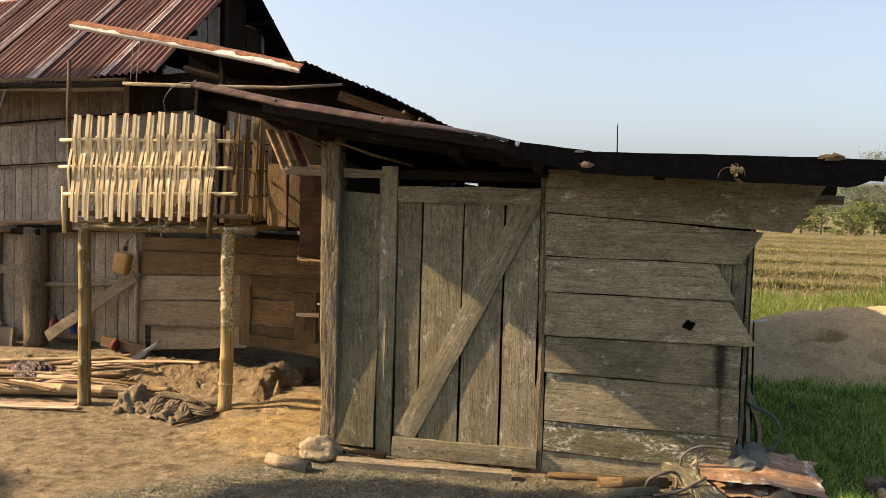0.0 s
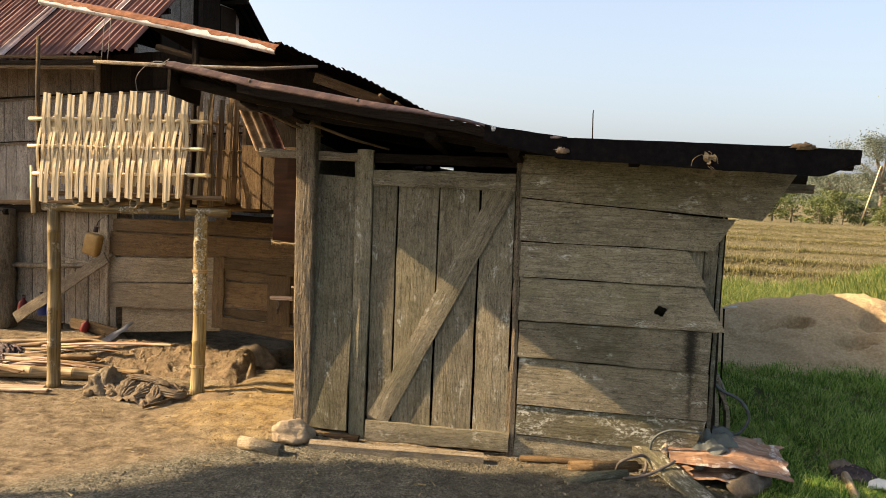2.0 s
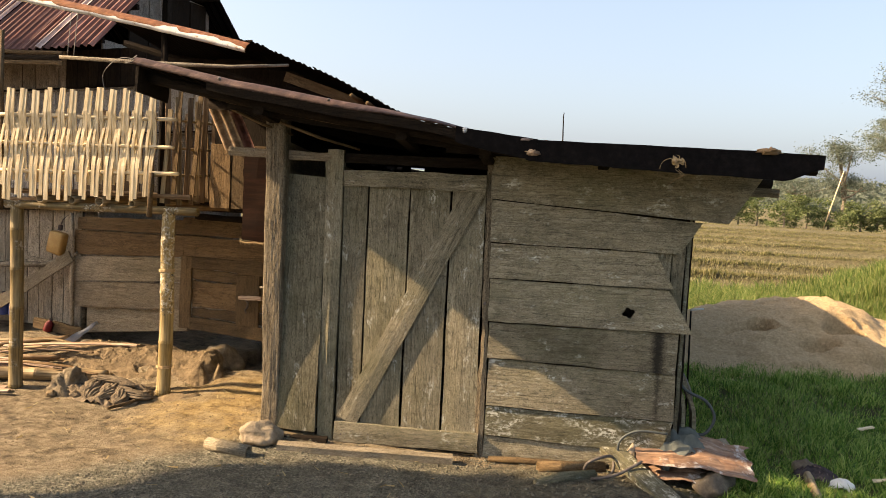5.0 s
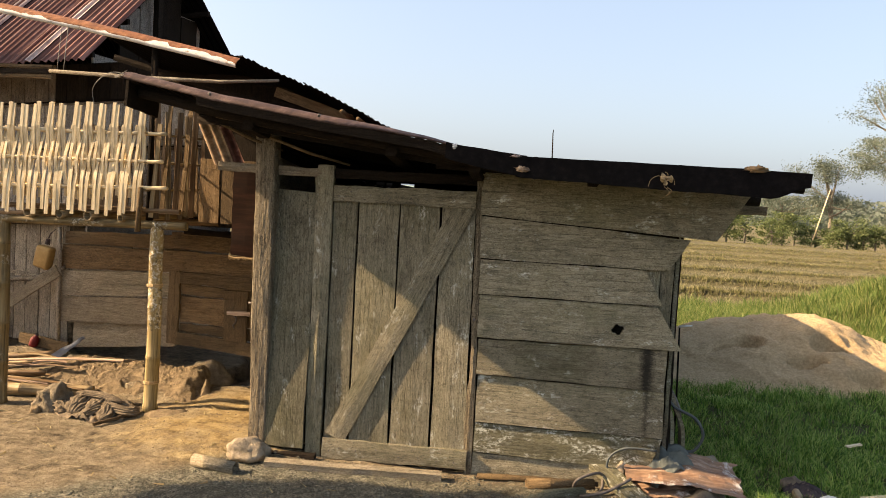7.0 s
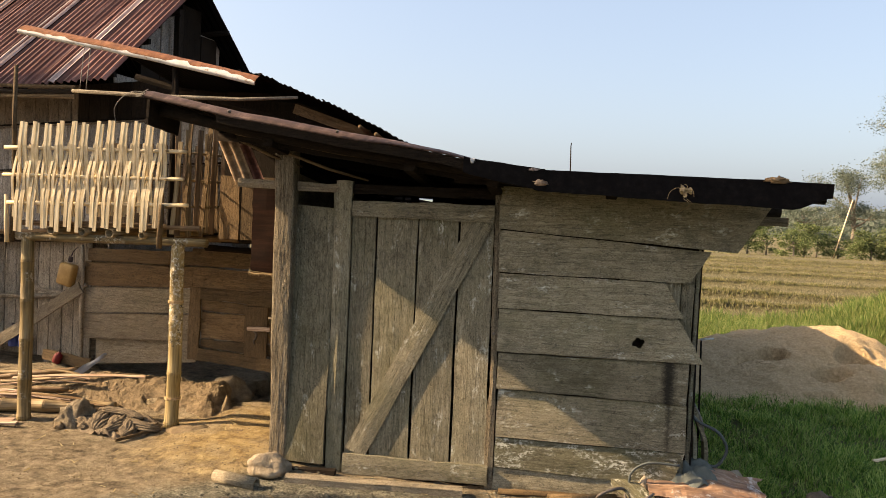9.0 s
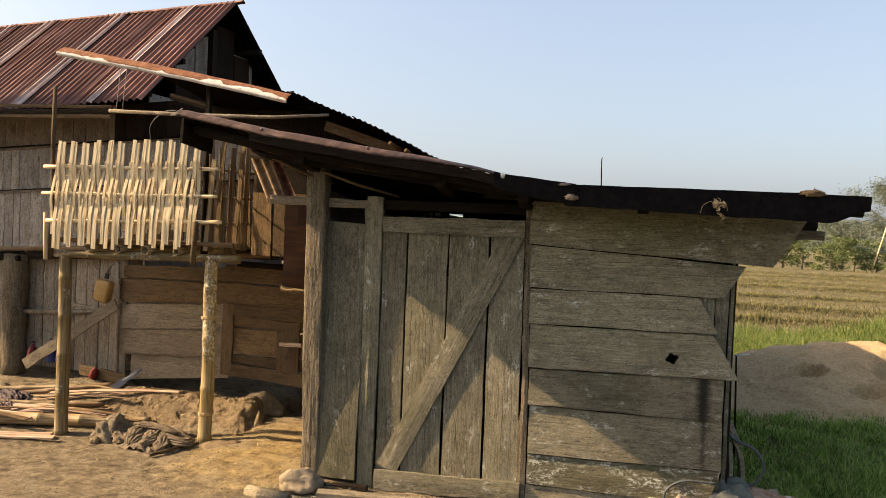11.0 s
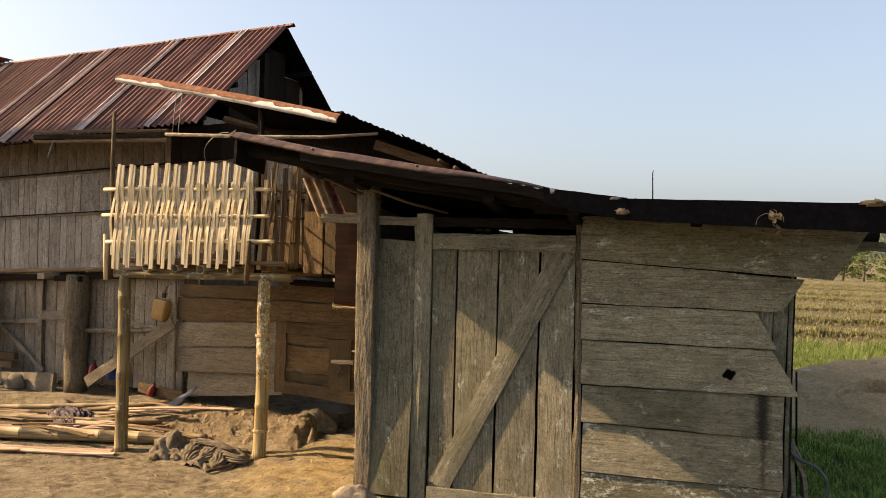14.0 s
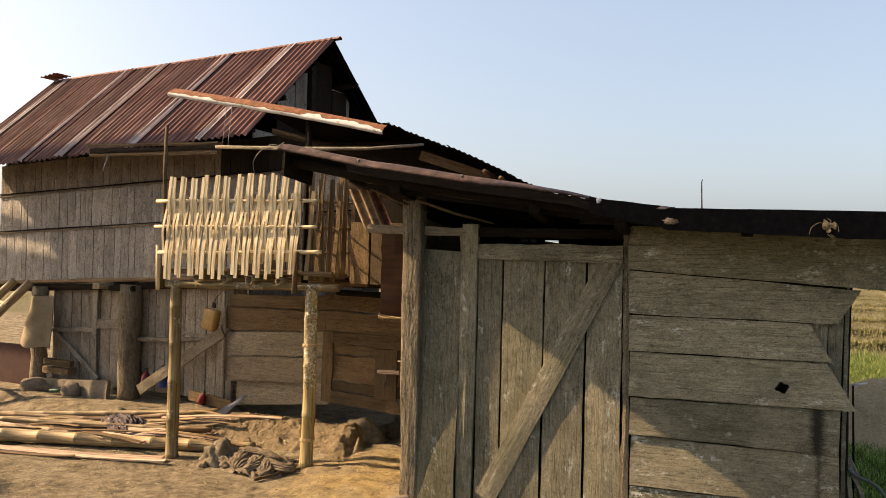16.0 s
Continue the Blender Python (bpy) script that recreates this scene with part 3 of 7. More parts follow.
def ground_z(x, y):
    z = 0.0
    near = smooth(3.0, 3.8, y) * (1 - smooth(8.5, 10, y))
    z += 0.085 * smooth(-1.1, -1.75, x) * smooth(4.6, 5.2, y) * (1 - smooth(-2.3, -2.9, x))
    z += (0.12 + 0.07 * smooth(-5.0, -4.2, x) - 0.15 * smooth(-2.70, -2.58, x + 0.12 * wob(5, y * 3, x))) * smooth(5.95, 6.35, y + 0.16 * (x + 3.4) + 0.14 * wob(3, x * 2.1, y)) * smooth(-1.2, -1.8, x)
    z -= 0.04 * smooth(0.6, 1.2, x) * (1 - smooth(9, 12, y))
    z += 0.05 * math.exp(-((x + 0.2) / 1.6) ** 2 - ((y - 4.1) / 0.55) ** 2)
    z += 0.035 * math.exp(-((x + 3.0) / 0.8) ** 2 - ((y - 5.75) / 0.3) ** 2)
    z += near * (0.018 * wob(1, x * 1.7, y * 1.7) + 0.010 * wob(2, x * 6, y * 6) + 0.006 * wob(4, x * 15, y * 15) + (0.007 * max(0.0, wob(7, x * 27, y * 27)) if near > 0 else 0.0))
    z -= 0.13 * smooth(6.45, 6.70, y + 0.16 * (x + 3.4)) * smooth(-1.2, -1.8, x) * smooth(-4.5, -4.0, x) * (1 - smooth(8.5, 9.5, y))
    z += 0.95 * smooth(3.4, 6.8, x - 0.15 * (y - 13.5)) * smooth(11.6, 13.4, y) * (1 - smooth(14.0, 18.0, y))
    if y > 15:
        z += sum(0.16 * smooth(b - 0.15, b + 0.10, y + 0.5 * wob(12, x * 0.06, b)) - 0.16 * smooth(b + 0.25, b + 0.12 * b, y) for b in BUNDS)
    return z


def spread(dense, step, far, ratio):
    """Even steps between the two ends of dense, then ever wider ones out to far on both sides."""
    lo, hi = dense
    out = [lo + step * i for i in range(int((hi - lo) / step) + 1)]
    d = step
    while out[-1] < far[1]:
        d *= ratio
        out.append(out[-1] + d)
    d, left = step, [lo]
    while left[-1] > far[0]:
        d *= ratio
        left.append(left[-1] - d)
    return left[:0:-1] + out


gx = spread((-6.0, 3.5), 0.03, (-900, 1500), 1.13)
gy = spread((3.4, 7.0), 0.03, (-60, 12.0), 1.10)
gy = [y for y in gy if y < 15] + [15 + 0.25 * i for i in range(0, 134)] + [49 + 3.5 * 1.13 ** i for i in range(0, 40)]
gv = [(x, y, ground_z(x, y)) for y in gy for x in gx]
w = len(gx)
gf = [(j * w + i, j * w + i + 1, (j + 1) * w + i + 1, (j + 1) * w + i) for j in range(len(gy) - 1) for i in range(w - 1)]
me = bpy.data.meshes.new("ground")
me.from_pydata(gv, [], gf)
tagged(part_mesh("ground", me, M["ground"], smooth=True), "bare trodden yard earth with grass and rice stubble beyond", "ground", "", "structure")

def ridge(sd, *p):
    return 1 - 2.2 * abs(wob(sd, *p))


# broken clay bank at the foot of the house, and the low rim of clods before it
def bank_z(x, y):
    v = y + 0.16 * (x + 3.4)
    e = 0.07 * wob(141, x * 3, y * 3) + 0.03 * wob(142, x * 11, y * 11)
    body = smooth(5.95, 6.22, v + e) * (1 - smooth(6.52, 6.66, v)) * smooth(-4.15, -3.75, x + e) * (1 - smooth(-2.64, -2.48, x + 2.2 * e + 0.05 * wob(149, x * 22, y * 22)))
    rim = math.exp(-((v - 5.66 - 0.10 * (x + 2.6)) / 0.085) ** 2) * smooth(-3.05, -2.75, x) * (1 - smooth(-2.25, -2.0, x)) * smooth(-0.25, 0.15, wob(143, x * 4, y * 4))
    clump = 0.022 * wob(144, x * 4, y * 5) + 0.016 * ridge(145, x * 8, y * 10) + 0.016 * abs(wob(146, x * 17, y * 19)) + 0.013 * abs(wob(147, x * 36, y * 36)) - 0.05 * smooth(0.18, 0.40, wob(148, x * 5, y * 9))
    lost = 0.15 * smooth(-2.70, -2.58, x + 0.12 * wob(5, y * 3, x)) * smooth(5.95, 6.35, v + 0.14 * wob(3, x * 2.1, y))
    return ground_z(x, y) - 0.03 + body * (0.028 + lost + clump) + rim * (0.040 + 0.8 * clump) + 0.02 * min(1, body + rim)


bx = [-4.2 + 0.0115 * i for i in range(192)]
by = [5.30 + 0.0115 * i for i in range(146)]
me = bpy.data.meshes.new("clay_bank")
me.from_pydata([(x, y, bank_z(x, y)) for y in by for x in bx], [], [(j * 192 + i, j * 192 + i + 1, (j + 1) * 192 + i + 1, (j + 1) * 192 + i) for j in range(145) for i in range(191)])
tagged(part_mesh("clay_bank", me, M["mud"], smooth=False), "broken bank of crumbly brown clay below the house", "bank")

# sand heap behind the shed
def heap_z(x, y):
    # a slope that climbs to a crest and drops off steeply beyond it
    crest = 0.25 + 0.38 * smooth(1.4, 3.5, x) - 0.36 * smooth(3.4, 4.6, x)
    x, y = x + 0.10 * wob(28, x * 2.1, y * 2.1), y + 0.16 * wob(29, x * 1.8, y * 1.8)
    z = crest * smooth(8.05 + 0.12 * x, 10.3, y) ** 0.75 * (1 - smooth(10.5, 12.2, y)) * smooth(-0.2, 1.2, x) * (1 - smooth(4.8, 6.0, x))
    on = smooth(0.02, 0.15, z)
    z += on * (0.035 * wob(21, x * 1.3, y * 1.3) + 0.05 * wob(22, x * 2.7, y * 2.7) + 0.04 * wob(23, x * 7, y * 7) + 0.012 * wob(24, x * 17, y * 17) + 0.018 * abs(wob(26, x * 9 + y * 6, y * 14)) + 0.009 * wob(27, x * 34, y * 34))
    # dug hollows with broken rims
    for hx_, hy_, rx, ry, dp in ((2.52, 9.62, 0.20, 0.17, 0.30), (2.30, 9.58, 0.16, 0.06, 0.06), (3.05, 9.15, 0.26, 0.13, 0.13), (3.45, 9.5, 0.20, 0.17, 0.24), (2.85, 8.75, 0.16, 0.08, 0.07), (3.6, 8.95, 0.25, 0.12, 0.10)):
        d = ((x - hx_) / rx) ** 2 + ((y - hy_) / ry) ** 2 + 0.5 * wob(25, x * 5, y * 5)
        z -= on * dp * (1 - smooth(0.72, 1.05, d))
    return z - 0.05


hx = [0.1 + 0.026 * i for i in range(232)]
hy = [8.1 + 0.026 * i for i in range(172)]
me = bpy.data.meshes.new("sand_mound")
me.from_pydata([(x, y, heap_z(x, y)) for y in hy for x in hx], [], [(j * 232 + i, j * 232 + i + 1, (j + 1) * 232 + i + 1, (j + 1) * 232 + i) for j in range(171) for i in range(231)])
tagged(part_mesh("sand_mound", me, M["sand"], smooth=True), "low heap of pale brown sand with dug hollows", "mound")

# ---- shed ----
WY = 5.1
shed = empty_thing("shed", "weathered grey plank shed with a sagging rusted iron roof", "shed", pose(0, WY, 0))


def sb(name, bl, br, tr, tl, y, thick, mat, label="", **kw):
    """A board of the shed, y given from the front wall's plane."""
    return board_xz(name, bl, br, tr, tl, y, thick, M[mat], kw.pop("parent", shed), label, **kw)


# front wall: lapped boards, top one first: left foot, right foot, right top, left top
wall = [
    ((-0.335, 1.657), (1.113, 1.582), (1.30, 1.87), (-0.335, 1.925), "wood_grey"),
    ((-0.325, 1.384), (0.842, 1.381), (0.965, 1.612), (-0.325, 1.680), "wood_grey"),
    ((-0.318, 1.159), (0.822, 1.157), (0.700, 1.405), (-0.318, 1.408), "wood_grey"),
    ((-0.310, 0.880), (0.952, 0.888), (0.800, 1.180), (-0.310, 1.183), "wood_grey"),
    ((-0.300, 0.649), (0.866, 0.628), (0.872, 0.912), (-0.300, 0.905), "wood_run"),
    ((-0.292, 0.340), (0.878, 0.330), (0.870, 0.652), (-0.292, 0.672), "wood_run_low"),
    ((-0.290, 0.146), (0.80, 0.118), (0.880, 0.352), (-0.290, 0.364), "wood_lichen"),
    ((-0.295, -0.03), (0.72, -0.05), (0.80, 0.140), (-0.295, 0.168), "wood_grey"),
]
for k, (bl, br, tr, tl, mat) in enumerate(wall):
    kw = {}
    if k:
        # a dark gap of some millimetres under the board above
        tl = (tl[0], wall[k - 1][0][1] - 0.009)
        tr = (tr[0], tr[1] - 0.030 if k != 1 else tr[1] - 0.035)
    if k == 3:
        kw = dict(n=100, hole={(i, j) for i in range(60, 84) for j in range(24) if abs(i - 72) * 0.0122 / 0.054 + abs(j - 9.5 - 0.25 * (i - 72)) * 0.0123 / 0.040 < 1})
    sb("plank", bl, br, tr, tl, 0.004 + 0.002 * (k % 2), 0.024, mat, tilt=-3.4, rough=0.0035, **kw)
# dark backing added so no light shows below the top board
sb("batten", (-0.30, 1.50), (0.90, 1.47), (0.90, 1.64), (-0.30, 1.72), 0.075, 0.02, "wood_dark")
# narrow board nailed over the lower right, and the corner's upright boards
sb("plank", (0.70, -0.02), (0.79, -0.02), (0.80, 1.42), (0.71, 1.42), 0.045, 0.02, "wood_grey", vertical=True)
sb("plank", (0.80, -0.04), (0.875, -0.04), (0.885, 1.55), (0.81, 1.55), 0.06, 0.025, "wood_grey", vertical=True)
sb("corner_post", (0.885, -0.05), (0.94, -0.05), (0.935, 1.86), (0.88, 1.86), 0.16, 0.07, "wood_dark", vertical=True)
# jamb between door and wall
sb("jamb", (-0.345, -0.04), (-0.296, -0.04), (-0.330, 1.90), (-0.362, 1.90), 0.012, 0.03, "post", vertical=True, rough=0.010, n=30)

# posts and lintel
def hewn_post(x0, x1, x2, x3, ztop, y0, y2, y1, label):
    """A squared post with weathered grain; x0, x1 its foot and x2, x3 its top; its face goes from y0 to y2."""
    bm = bmesh.new()
    n, q = 110, 44
    rings = []
    for i in range(n + 1):
        z = ztop * i / n
        u = i / n
        l, r = x0 + (x2 - x0) * u, x1 + (x3 - x1) * u
        l, r = l + 0.010 * wob(131, z * 2.3, 0), r + 0.007 * wob(132, z * 2.8, 0)
        ring = []
        for k in range(q):
            a = 2 * math.pi * k / q
            c, s_ = math.cos(a), math.sin(a)
            f = 1 / max(abs(c), abs(s_)) ** 0.82
            d = 0.002 * wob(133, k * 0.5, z * 4.0) + 0.0025 * abs(wob(134, k * 2.6, z * 7.0)) + 0.0018 * wob(135, k * 3.9, z * 26)
            front = y0 + (y2 - y0) * u
            cx, cy = (l + r) / 2, (front + y1) / 2
            ring.append(bm.verts.new((cx + (0.5 * (r - l) + d) * c * f * 0.97, cy + (0.5 * (y1 - front) + d) * s_ * f * 0.97, z)))
        rings.append(ring)
    for a, b in zip(rings, rings[1:]):
        for k in range(q):
            bm.faces.new((a[k], a[(k + 1) % q], b[(k + 1) % q], b[k]))
    bm.faces.new(rings[-1])
    m = Matrix(((0, -1, 0, 0), (0, 0, -1, 0), (1, 0, 0, 0), (0, 0, 0, 1)))
    bmesh.ops.transform(bm, matrix=m.inverted(), verts=bm.verts[:])
    return part("post", bm, M["post"], shed, label, m)


hewn_post(-1.765, -1.645, -1.790, -1.652, 2.20, -0.062, -0.108, 0.03, "rough-hewn corner post")
lean_board = sb("plank", (-1.70, 0.082), (-1.400, 0.075), (-1.392, 1.735), (-1.686, 1.745), -0.006, 0.030, "wood_moss", vertical=True, rough=0.006)
lean_board.matrix_basis = lean_board.matrix_basis @ Matrix.Rotation(radians(1.8), 4, 'Y')
sb("post", (-1.392, 0.0), (-1.288, 0.0), (-1.286, 1.915), (-1.392, 1.915), 0.027, 0.06, "wood_grey", vertical=True)
bar("lintel", (-2.05, -0.02, 1.872), (-1.30, 0.0, 1.862), 0.055, 0.06, M["wood_pale"], shed, up=(0, 0, 1))
sb("lintel", (-1.286, 1.835), (-0.34, 1.835), (-0.34, 1.90), (-1.286, 1.895), 0.03, 0.04, "wood_dark")
sb("plank", (-1.41, 1.735), (-1.385, 1.735), (-1.385, 1.85), (-1.42, 1.85), 0.03, 0.02, "wood_grey", vertical=True)
sb("sill", (-1.70, -0.02), (-1.28, -0.03), (-1.28, 0.065), (-1.70, 0.07), 0.05, 0.05, "wood_dark")

# door: four upright boards, two rails and a diagonal brace
door = sb("door", (-1.276, 0.018), (-0.328, 0.030), (-0.330, 0.150), (-1.272, 0.148), -0.018, 0.026, "wood_grey", "plank door with a diagonal brace", rough=0.006)
DI = door.matrix_basis.inverted()


def door_board(name, bl, br, tr, tl, y, thick, **kw):
    ob = board_xz(name, bl, br, tr, tl, y, thick, M["wood_grey"], door, **kw)
    ob.matrix_basis = DI @ ob.matrix_basis
    return ob


door_board("rail", (-1.278, 1.692), (-0.366, 1.690), (-0.368, 1.798), (-1.280, 1.790), -0.018, 0.026, rough=0.005)
xs = (-1.272, -1.106, -0.838, -0.570, -0.338)
xt = (-1.278, -1.112, -0.842, -0.578, -0.356)
for k in range(4):
    door_board("plank", (xs[k], 0.13), (xs[k + 1] - 0.014, 0.13), (xt[k + 1] - 0.013, 1.70), (xt[k], 1.70), 0.010, 0.022, vertical=True, rough=0.003)
a, b = Vector((-1.198, -0.022, 0.16)), Vector((-0.435, -0.022, 1.70))
br = bar("brace", a, b, 0.135, 0.024, M["wood_grey"], door, up=(-0.89, 0, 0.45))
br.matrix_basis = DI @ br.matrix_basis
br.matrix_basis = axes(DI @ ((a + b) / 2), DI.to_3x3() @ (b - a), DI.to_3x3() @ Vector((-0.89, 0, 0.45))) @ Matrix.Translation((0, 0, -0.012))
for x, z, s in ((-0.335, 0.995, 0.016), (-1.262, 1.15, 0.007), (-1.26, 1.62, 0.007)):
    nail = part("nail", tube_bm([(0, 0, 0), (0, -0.01, 0)], [s * 0.6, s * 0.6], seg=8), M["iron"], door, "", DI @ Matrix.Translation((x, -0.03, z)))

nail_me = bpy.data.meshes.new("nail")
bm = tube_bm([(0, 0.006, 0), (0, -0.004, 0), (0, -0.006, 0)], [0.0055, 0.0055, 0.003], seg=7)
bm.to_mesh(nail_me)
bm.free()
rng = random.Random(77)
for bl, br, tr, tl, mat in wall[:-1]:
    for u in (0.02, 0.045, 0.86):
        for v in (0.25, 0.72):
            if rng.random() < 0.75:
                lo, hi = Vector(bl).lerp(Vector(br), u), Vector(tl).lerp(Vector(tr), u)
                p = lo.lerp(hi, v + rng.uniform(-0.12, 0.12))
                part_mesh("nail", nail_me, M["iron"], shed, "", Matrix.Translation((p.x + rng.uniform(-0.008, 0.008), -0.0165 + 0.014 * v, p.y)))
for x0, x1 in ((-1.272, -1.116), (-1.106, -0.848), (-0.838, -0.580), (-0.570, -0.348)):
    for z in (0.085, 1.735):
        for f in (0.25, 0.75):
            part_mesh("nail", nail_me, M["iron"], door, "", DI @ Matrix.Translation((x0 + (x1 - x0) * f + rng.uniform(-0.01, 0.01), -0.0395, z + rng.uniform(-0.02, 0.02))))
# dark board added behind the door to stop light in its upper slits
sb("batten", (-1.27, 1.42), (-0.35, 1.42), (-0.35, 1.72), (-1.27, 1.72), 0.055, 0.02, "wood_dark")

# side and back walls
def side_wall(x, y0, y1, z1, z2):
    n = 7
    for i in range(n):
        za, zb = z1 * i / n, z1 * (i + 1) / n + 0.02
        bar("plank", (x, y0 - WY, (za + zb) / 2), (x, y1 - WY, (za + zb) / 2 * (z2 / z1)), 0.285, 0.025, M["wood_grey"], shed, up=(0, 0, 1))


side_wall(-1.72, 5.15, 10.8, 1.95, 1.50)
# dark board added inside to close a bright gap under the eave
bar("plank", (-1.75, 0.10, 2.03), (-1.75, 2.70, 1.88), 0.30, 0.025, M["wood_dark"], shed, up=(0, 0, 1))
side_wall(0.91, 5.18, 10.8, 1.85, 1.55)
for i in range(5):
    sb("plank", (-1.7, 0.27 * i - 0.05), (0.9, 0.27 * i - 0.05), (0.9, 0.27 * i + 0.24), (-1.7, 0.27 * i + 0.24), 5.65, 0.025, "wood_dark")

# roof: front edge falls from left to right, the sheets fall gently to the back
EDGE = ((-2.50, 2.355), (-1.889, 2.235), (-1.24, 2.143), (-0.656, 2.077), (-0.467, 2.036), (-0.081, 1.992), (0.6, 1.988), (1.183, 1.986), (1.52, 1.976))


def edge_z(x):
    for (x0, z0), (x1, z1) in zip(EDGE, EDGE[1:]):
        if x <= x1:
            return z0 + (z1 - z0) * (x - x0) / (x1 - x0)
    return EDGE[-1][1]


def roof_sheet(x0, x1, y0, y1, lift, mat, ragged=0.0, label=""):
    def fall(x):
        return 0.075 - 0.032 * smooth(-0.3, 0.6, x)

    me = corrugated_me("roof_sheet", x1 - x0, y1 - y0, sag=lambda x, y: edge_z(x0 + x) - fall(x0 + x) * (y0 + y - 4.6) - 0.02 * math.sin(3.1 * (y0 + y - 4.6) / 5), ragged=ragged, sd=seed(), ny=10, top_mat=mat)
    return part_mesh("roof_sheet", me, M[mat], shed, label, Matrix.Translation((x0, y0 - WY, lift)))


for k, (x0, x1) in enumerate(((-2.46, -1.66), (-1.72, -0.94), (-1.0, -0.2), (-0.26, 0.5), (0.44, 1.2), (1.14, 1.47))):
    roof_sheet(x0, x1, 4.58 + 0.03 * (k % 2), 7.75, 0.006 * (k % 2), "rust_roof", 0.02)
    roof_sheet(x0, x1, 7.55, 11.0, -0.105 + 0.006 * (k % 2), "rust_roof", 0.0)
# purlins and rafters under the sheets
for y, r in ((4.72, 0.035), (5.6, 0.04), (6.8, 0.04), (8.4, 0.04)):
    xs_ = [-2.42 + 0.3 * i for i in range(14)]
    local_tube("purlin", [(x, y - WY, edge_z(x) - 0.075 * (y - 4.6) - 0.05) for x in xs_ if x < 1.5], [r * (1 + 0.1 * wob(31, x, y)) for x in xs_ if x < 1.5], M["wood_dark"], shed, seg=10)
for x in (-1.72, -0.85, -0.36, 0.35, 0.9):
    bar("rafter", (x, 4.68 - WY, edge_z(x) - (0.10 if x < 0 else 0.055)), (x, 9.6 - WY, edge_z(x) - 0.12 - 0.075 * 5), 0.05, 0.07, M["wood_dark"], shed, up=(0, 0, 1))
# battens added to block light at the two rows' step, but for a few chinks
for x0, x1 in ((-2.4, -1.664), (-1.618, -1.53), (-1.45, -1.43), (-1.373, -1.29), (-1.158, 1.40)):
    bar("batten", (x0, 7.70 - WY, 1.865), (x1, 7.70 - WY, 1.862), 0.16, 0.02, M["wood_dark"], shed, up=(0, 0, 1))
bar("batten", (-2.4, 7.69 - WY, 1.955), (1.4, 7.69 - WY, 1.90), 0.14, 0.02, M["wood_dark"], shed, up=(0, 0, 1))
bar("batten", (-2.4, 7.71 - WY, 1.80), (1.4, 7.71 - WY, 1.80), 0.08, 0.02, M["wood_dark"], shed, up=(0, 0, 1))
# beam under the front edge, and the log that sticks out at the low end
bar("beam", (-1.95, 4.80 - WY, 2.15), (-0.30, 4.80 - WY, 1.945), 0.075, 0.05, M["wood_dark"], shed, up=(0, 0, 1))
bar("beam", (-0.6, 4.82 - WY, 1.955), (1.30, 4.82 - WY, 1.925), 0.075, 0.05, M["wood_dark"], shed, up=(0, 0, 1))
local_tube("log", [(0.95, 4.70 - WY, 1.90), (1.25, 4.68 - WY, 1.915), (1.42, 4.66 - WY, 1.922)], [0.035, 0.038, 0.024], M["wood_plank"], shed, seg=10, rough=0.25)
bar("beam_end", (0.85, 0.12, 1.772), (1.42, 0.10, 1.782), 0.055, 0.06, M["wood_plank"], shed, up=(0, 0, 1))
for a, b in (((-1.98, 4.9, 2.13), (-1.62, 5.06, 1.99)), ((-1.66, 4.9, 2.06), (-1.18, 5.06, 1.92)), ((-1.95, 4.75, 2.16), (-0.6, 4.75, 1.99))):
    local_tube("stick", [(p[0], p[1] - WY, p[2]) for p in (a, ((a[0] + b[0]) / 2, (a[1] + b[1]) / 2, (a[2] + b[2]) / 2 - 0.012), b)], [0.009, 0.01, 0.007], M["wood_brown"], shed, seg=8)

# short dark board added to lower the roof's shadow line on the door
bar("barge_board", (-2.445, 4.60 - WY, edge_z(-2.44) - 0.085), (-2.445, 5.00 - WY, edge_z(-2.44) - 0.115), 0.15, 0.02, M["wood_dark"], shed, up=(0, 0, 1))
# rust-red strip bent over the high front edge
def strip(name, x0, x1, dy, rise, low, mat, label=""):
    verts, faces, n = [], [], 44
    prof = ((-0.015, -low), (-0.022, -low * 0.2), (dy * 0.4, rise * 0.55), (dy, rise), (dy + 0.10, rise + 0.012))
    for t in (0.0, 0.003):
        for i in range(n + 1):
            x = x0 + (x1 - x0) * i / n
            taper = 1.0 - 0.55 * smooth(0.55, 1.0, i / n)
            for y, z in prof:
                verts.append((x, y + 4.58 - WY - t, edge_z(x) + z * taper + t + 0.006 * wob(41, x * 4, y * 9)))
    q = len(prof)
    base = (n + 1) * q
    for i in range(n):
        for j in range(q - 1):
            a = i * q + j
            faces += [(a, a + q, a + q + 1, a + 1), (base + a + 1, base + a + q + 1, base + a + q, base + a)]
    me = bpy.data.meshes.new(name)
    me.from_pydata(verts, [], faces)
    return part_mesh(name, me, M[mat], shed, label, smooth=True)


strip("roof_edge", -2.47, -0.44, 0.05, 0.036, 0.004, "rust_strip", "rust-red sheet bent over the eave")
for x in (-1.915, -1.26, -0.47):
    z = edge_z(x) + (0.028 if x < -0.6 else -0.01)
    part("roof_nail", tube_bm([(0, 0, 0), (0, -0.014, 0.004), (0, -0.02, 0.006)], [0.009, 0.009, 0.004], seg=10, rough=0.3, sd=seed()), M["iron"], shed, "", Matrix.Translation((x, 4.565 - WY, z)))



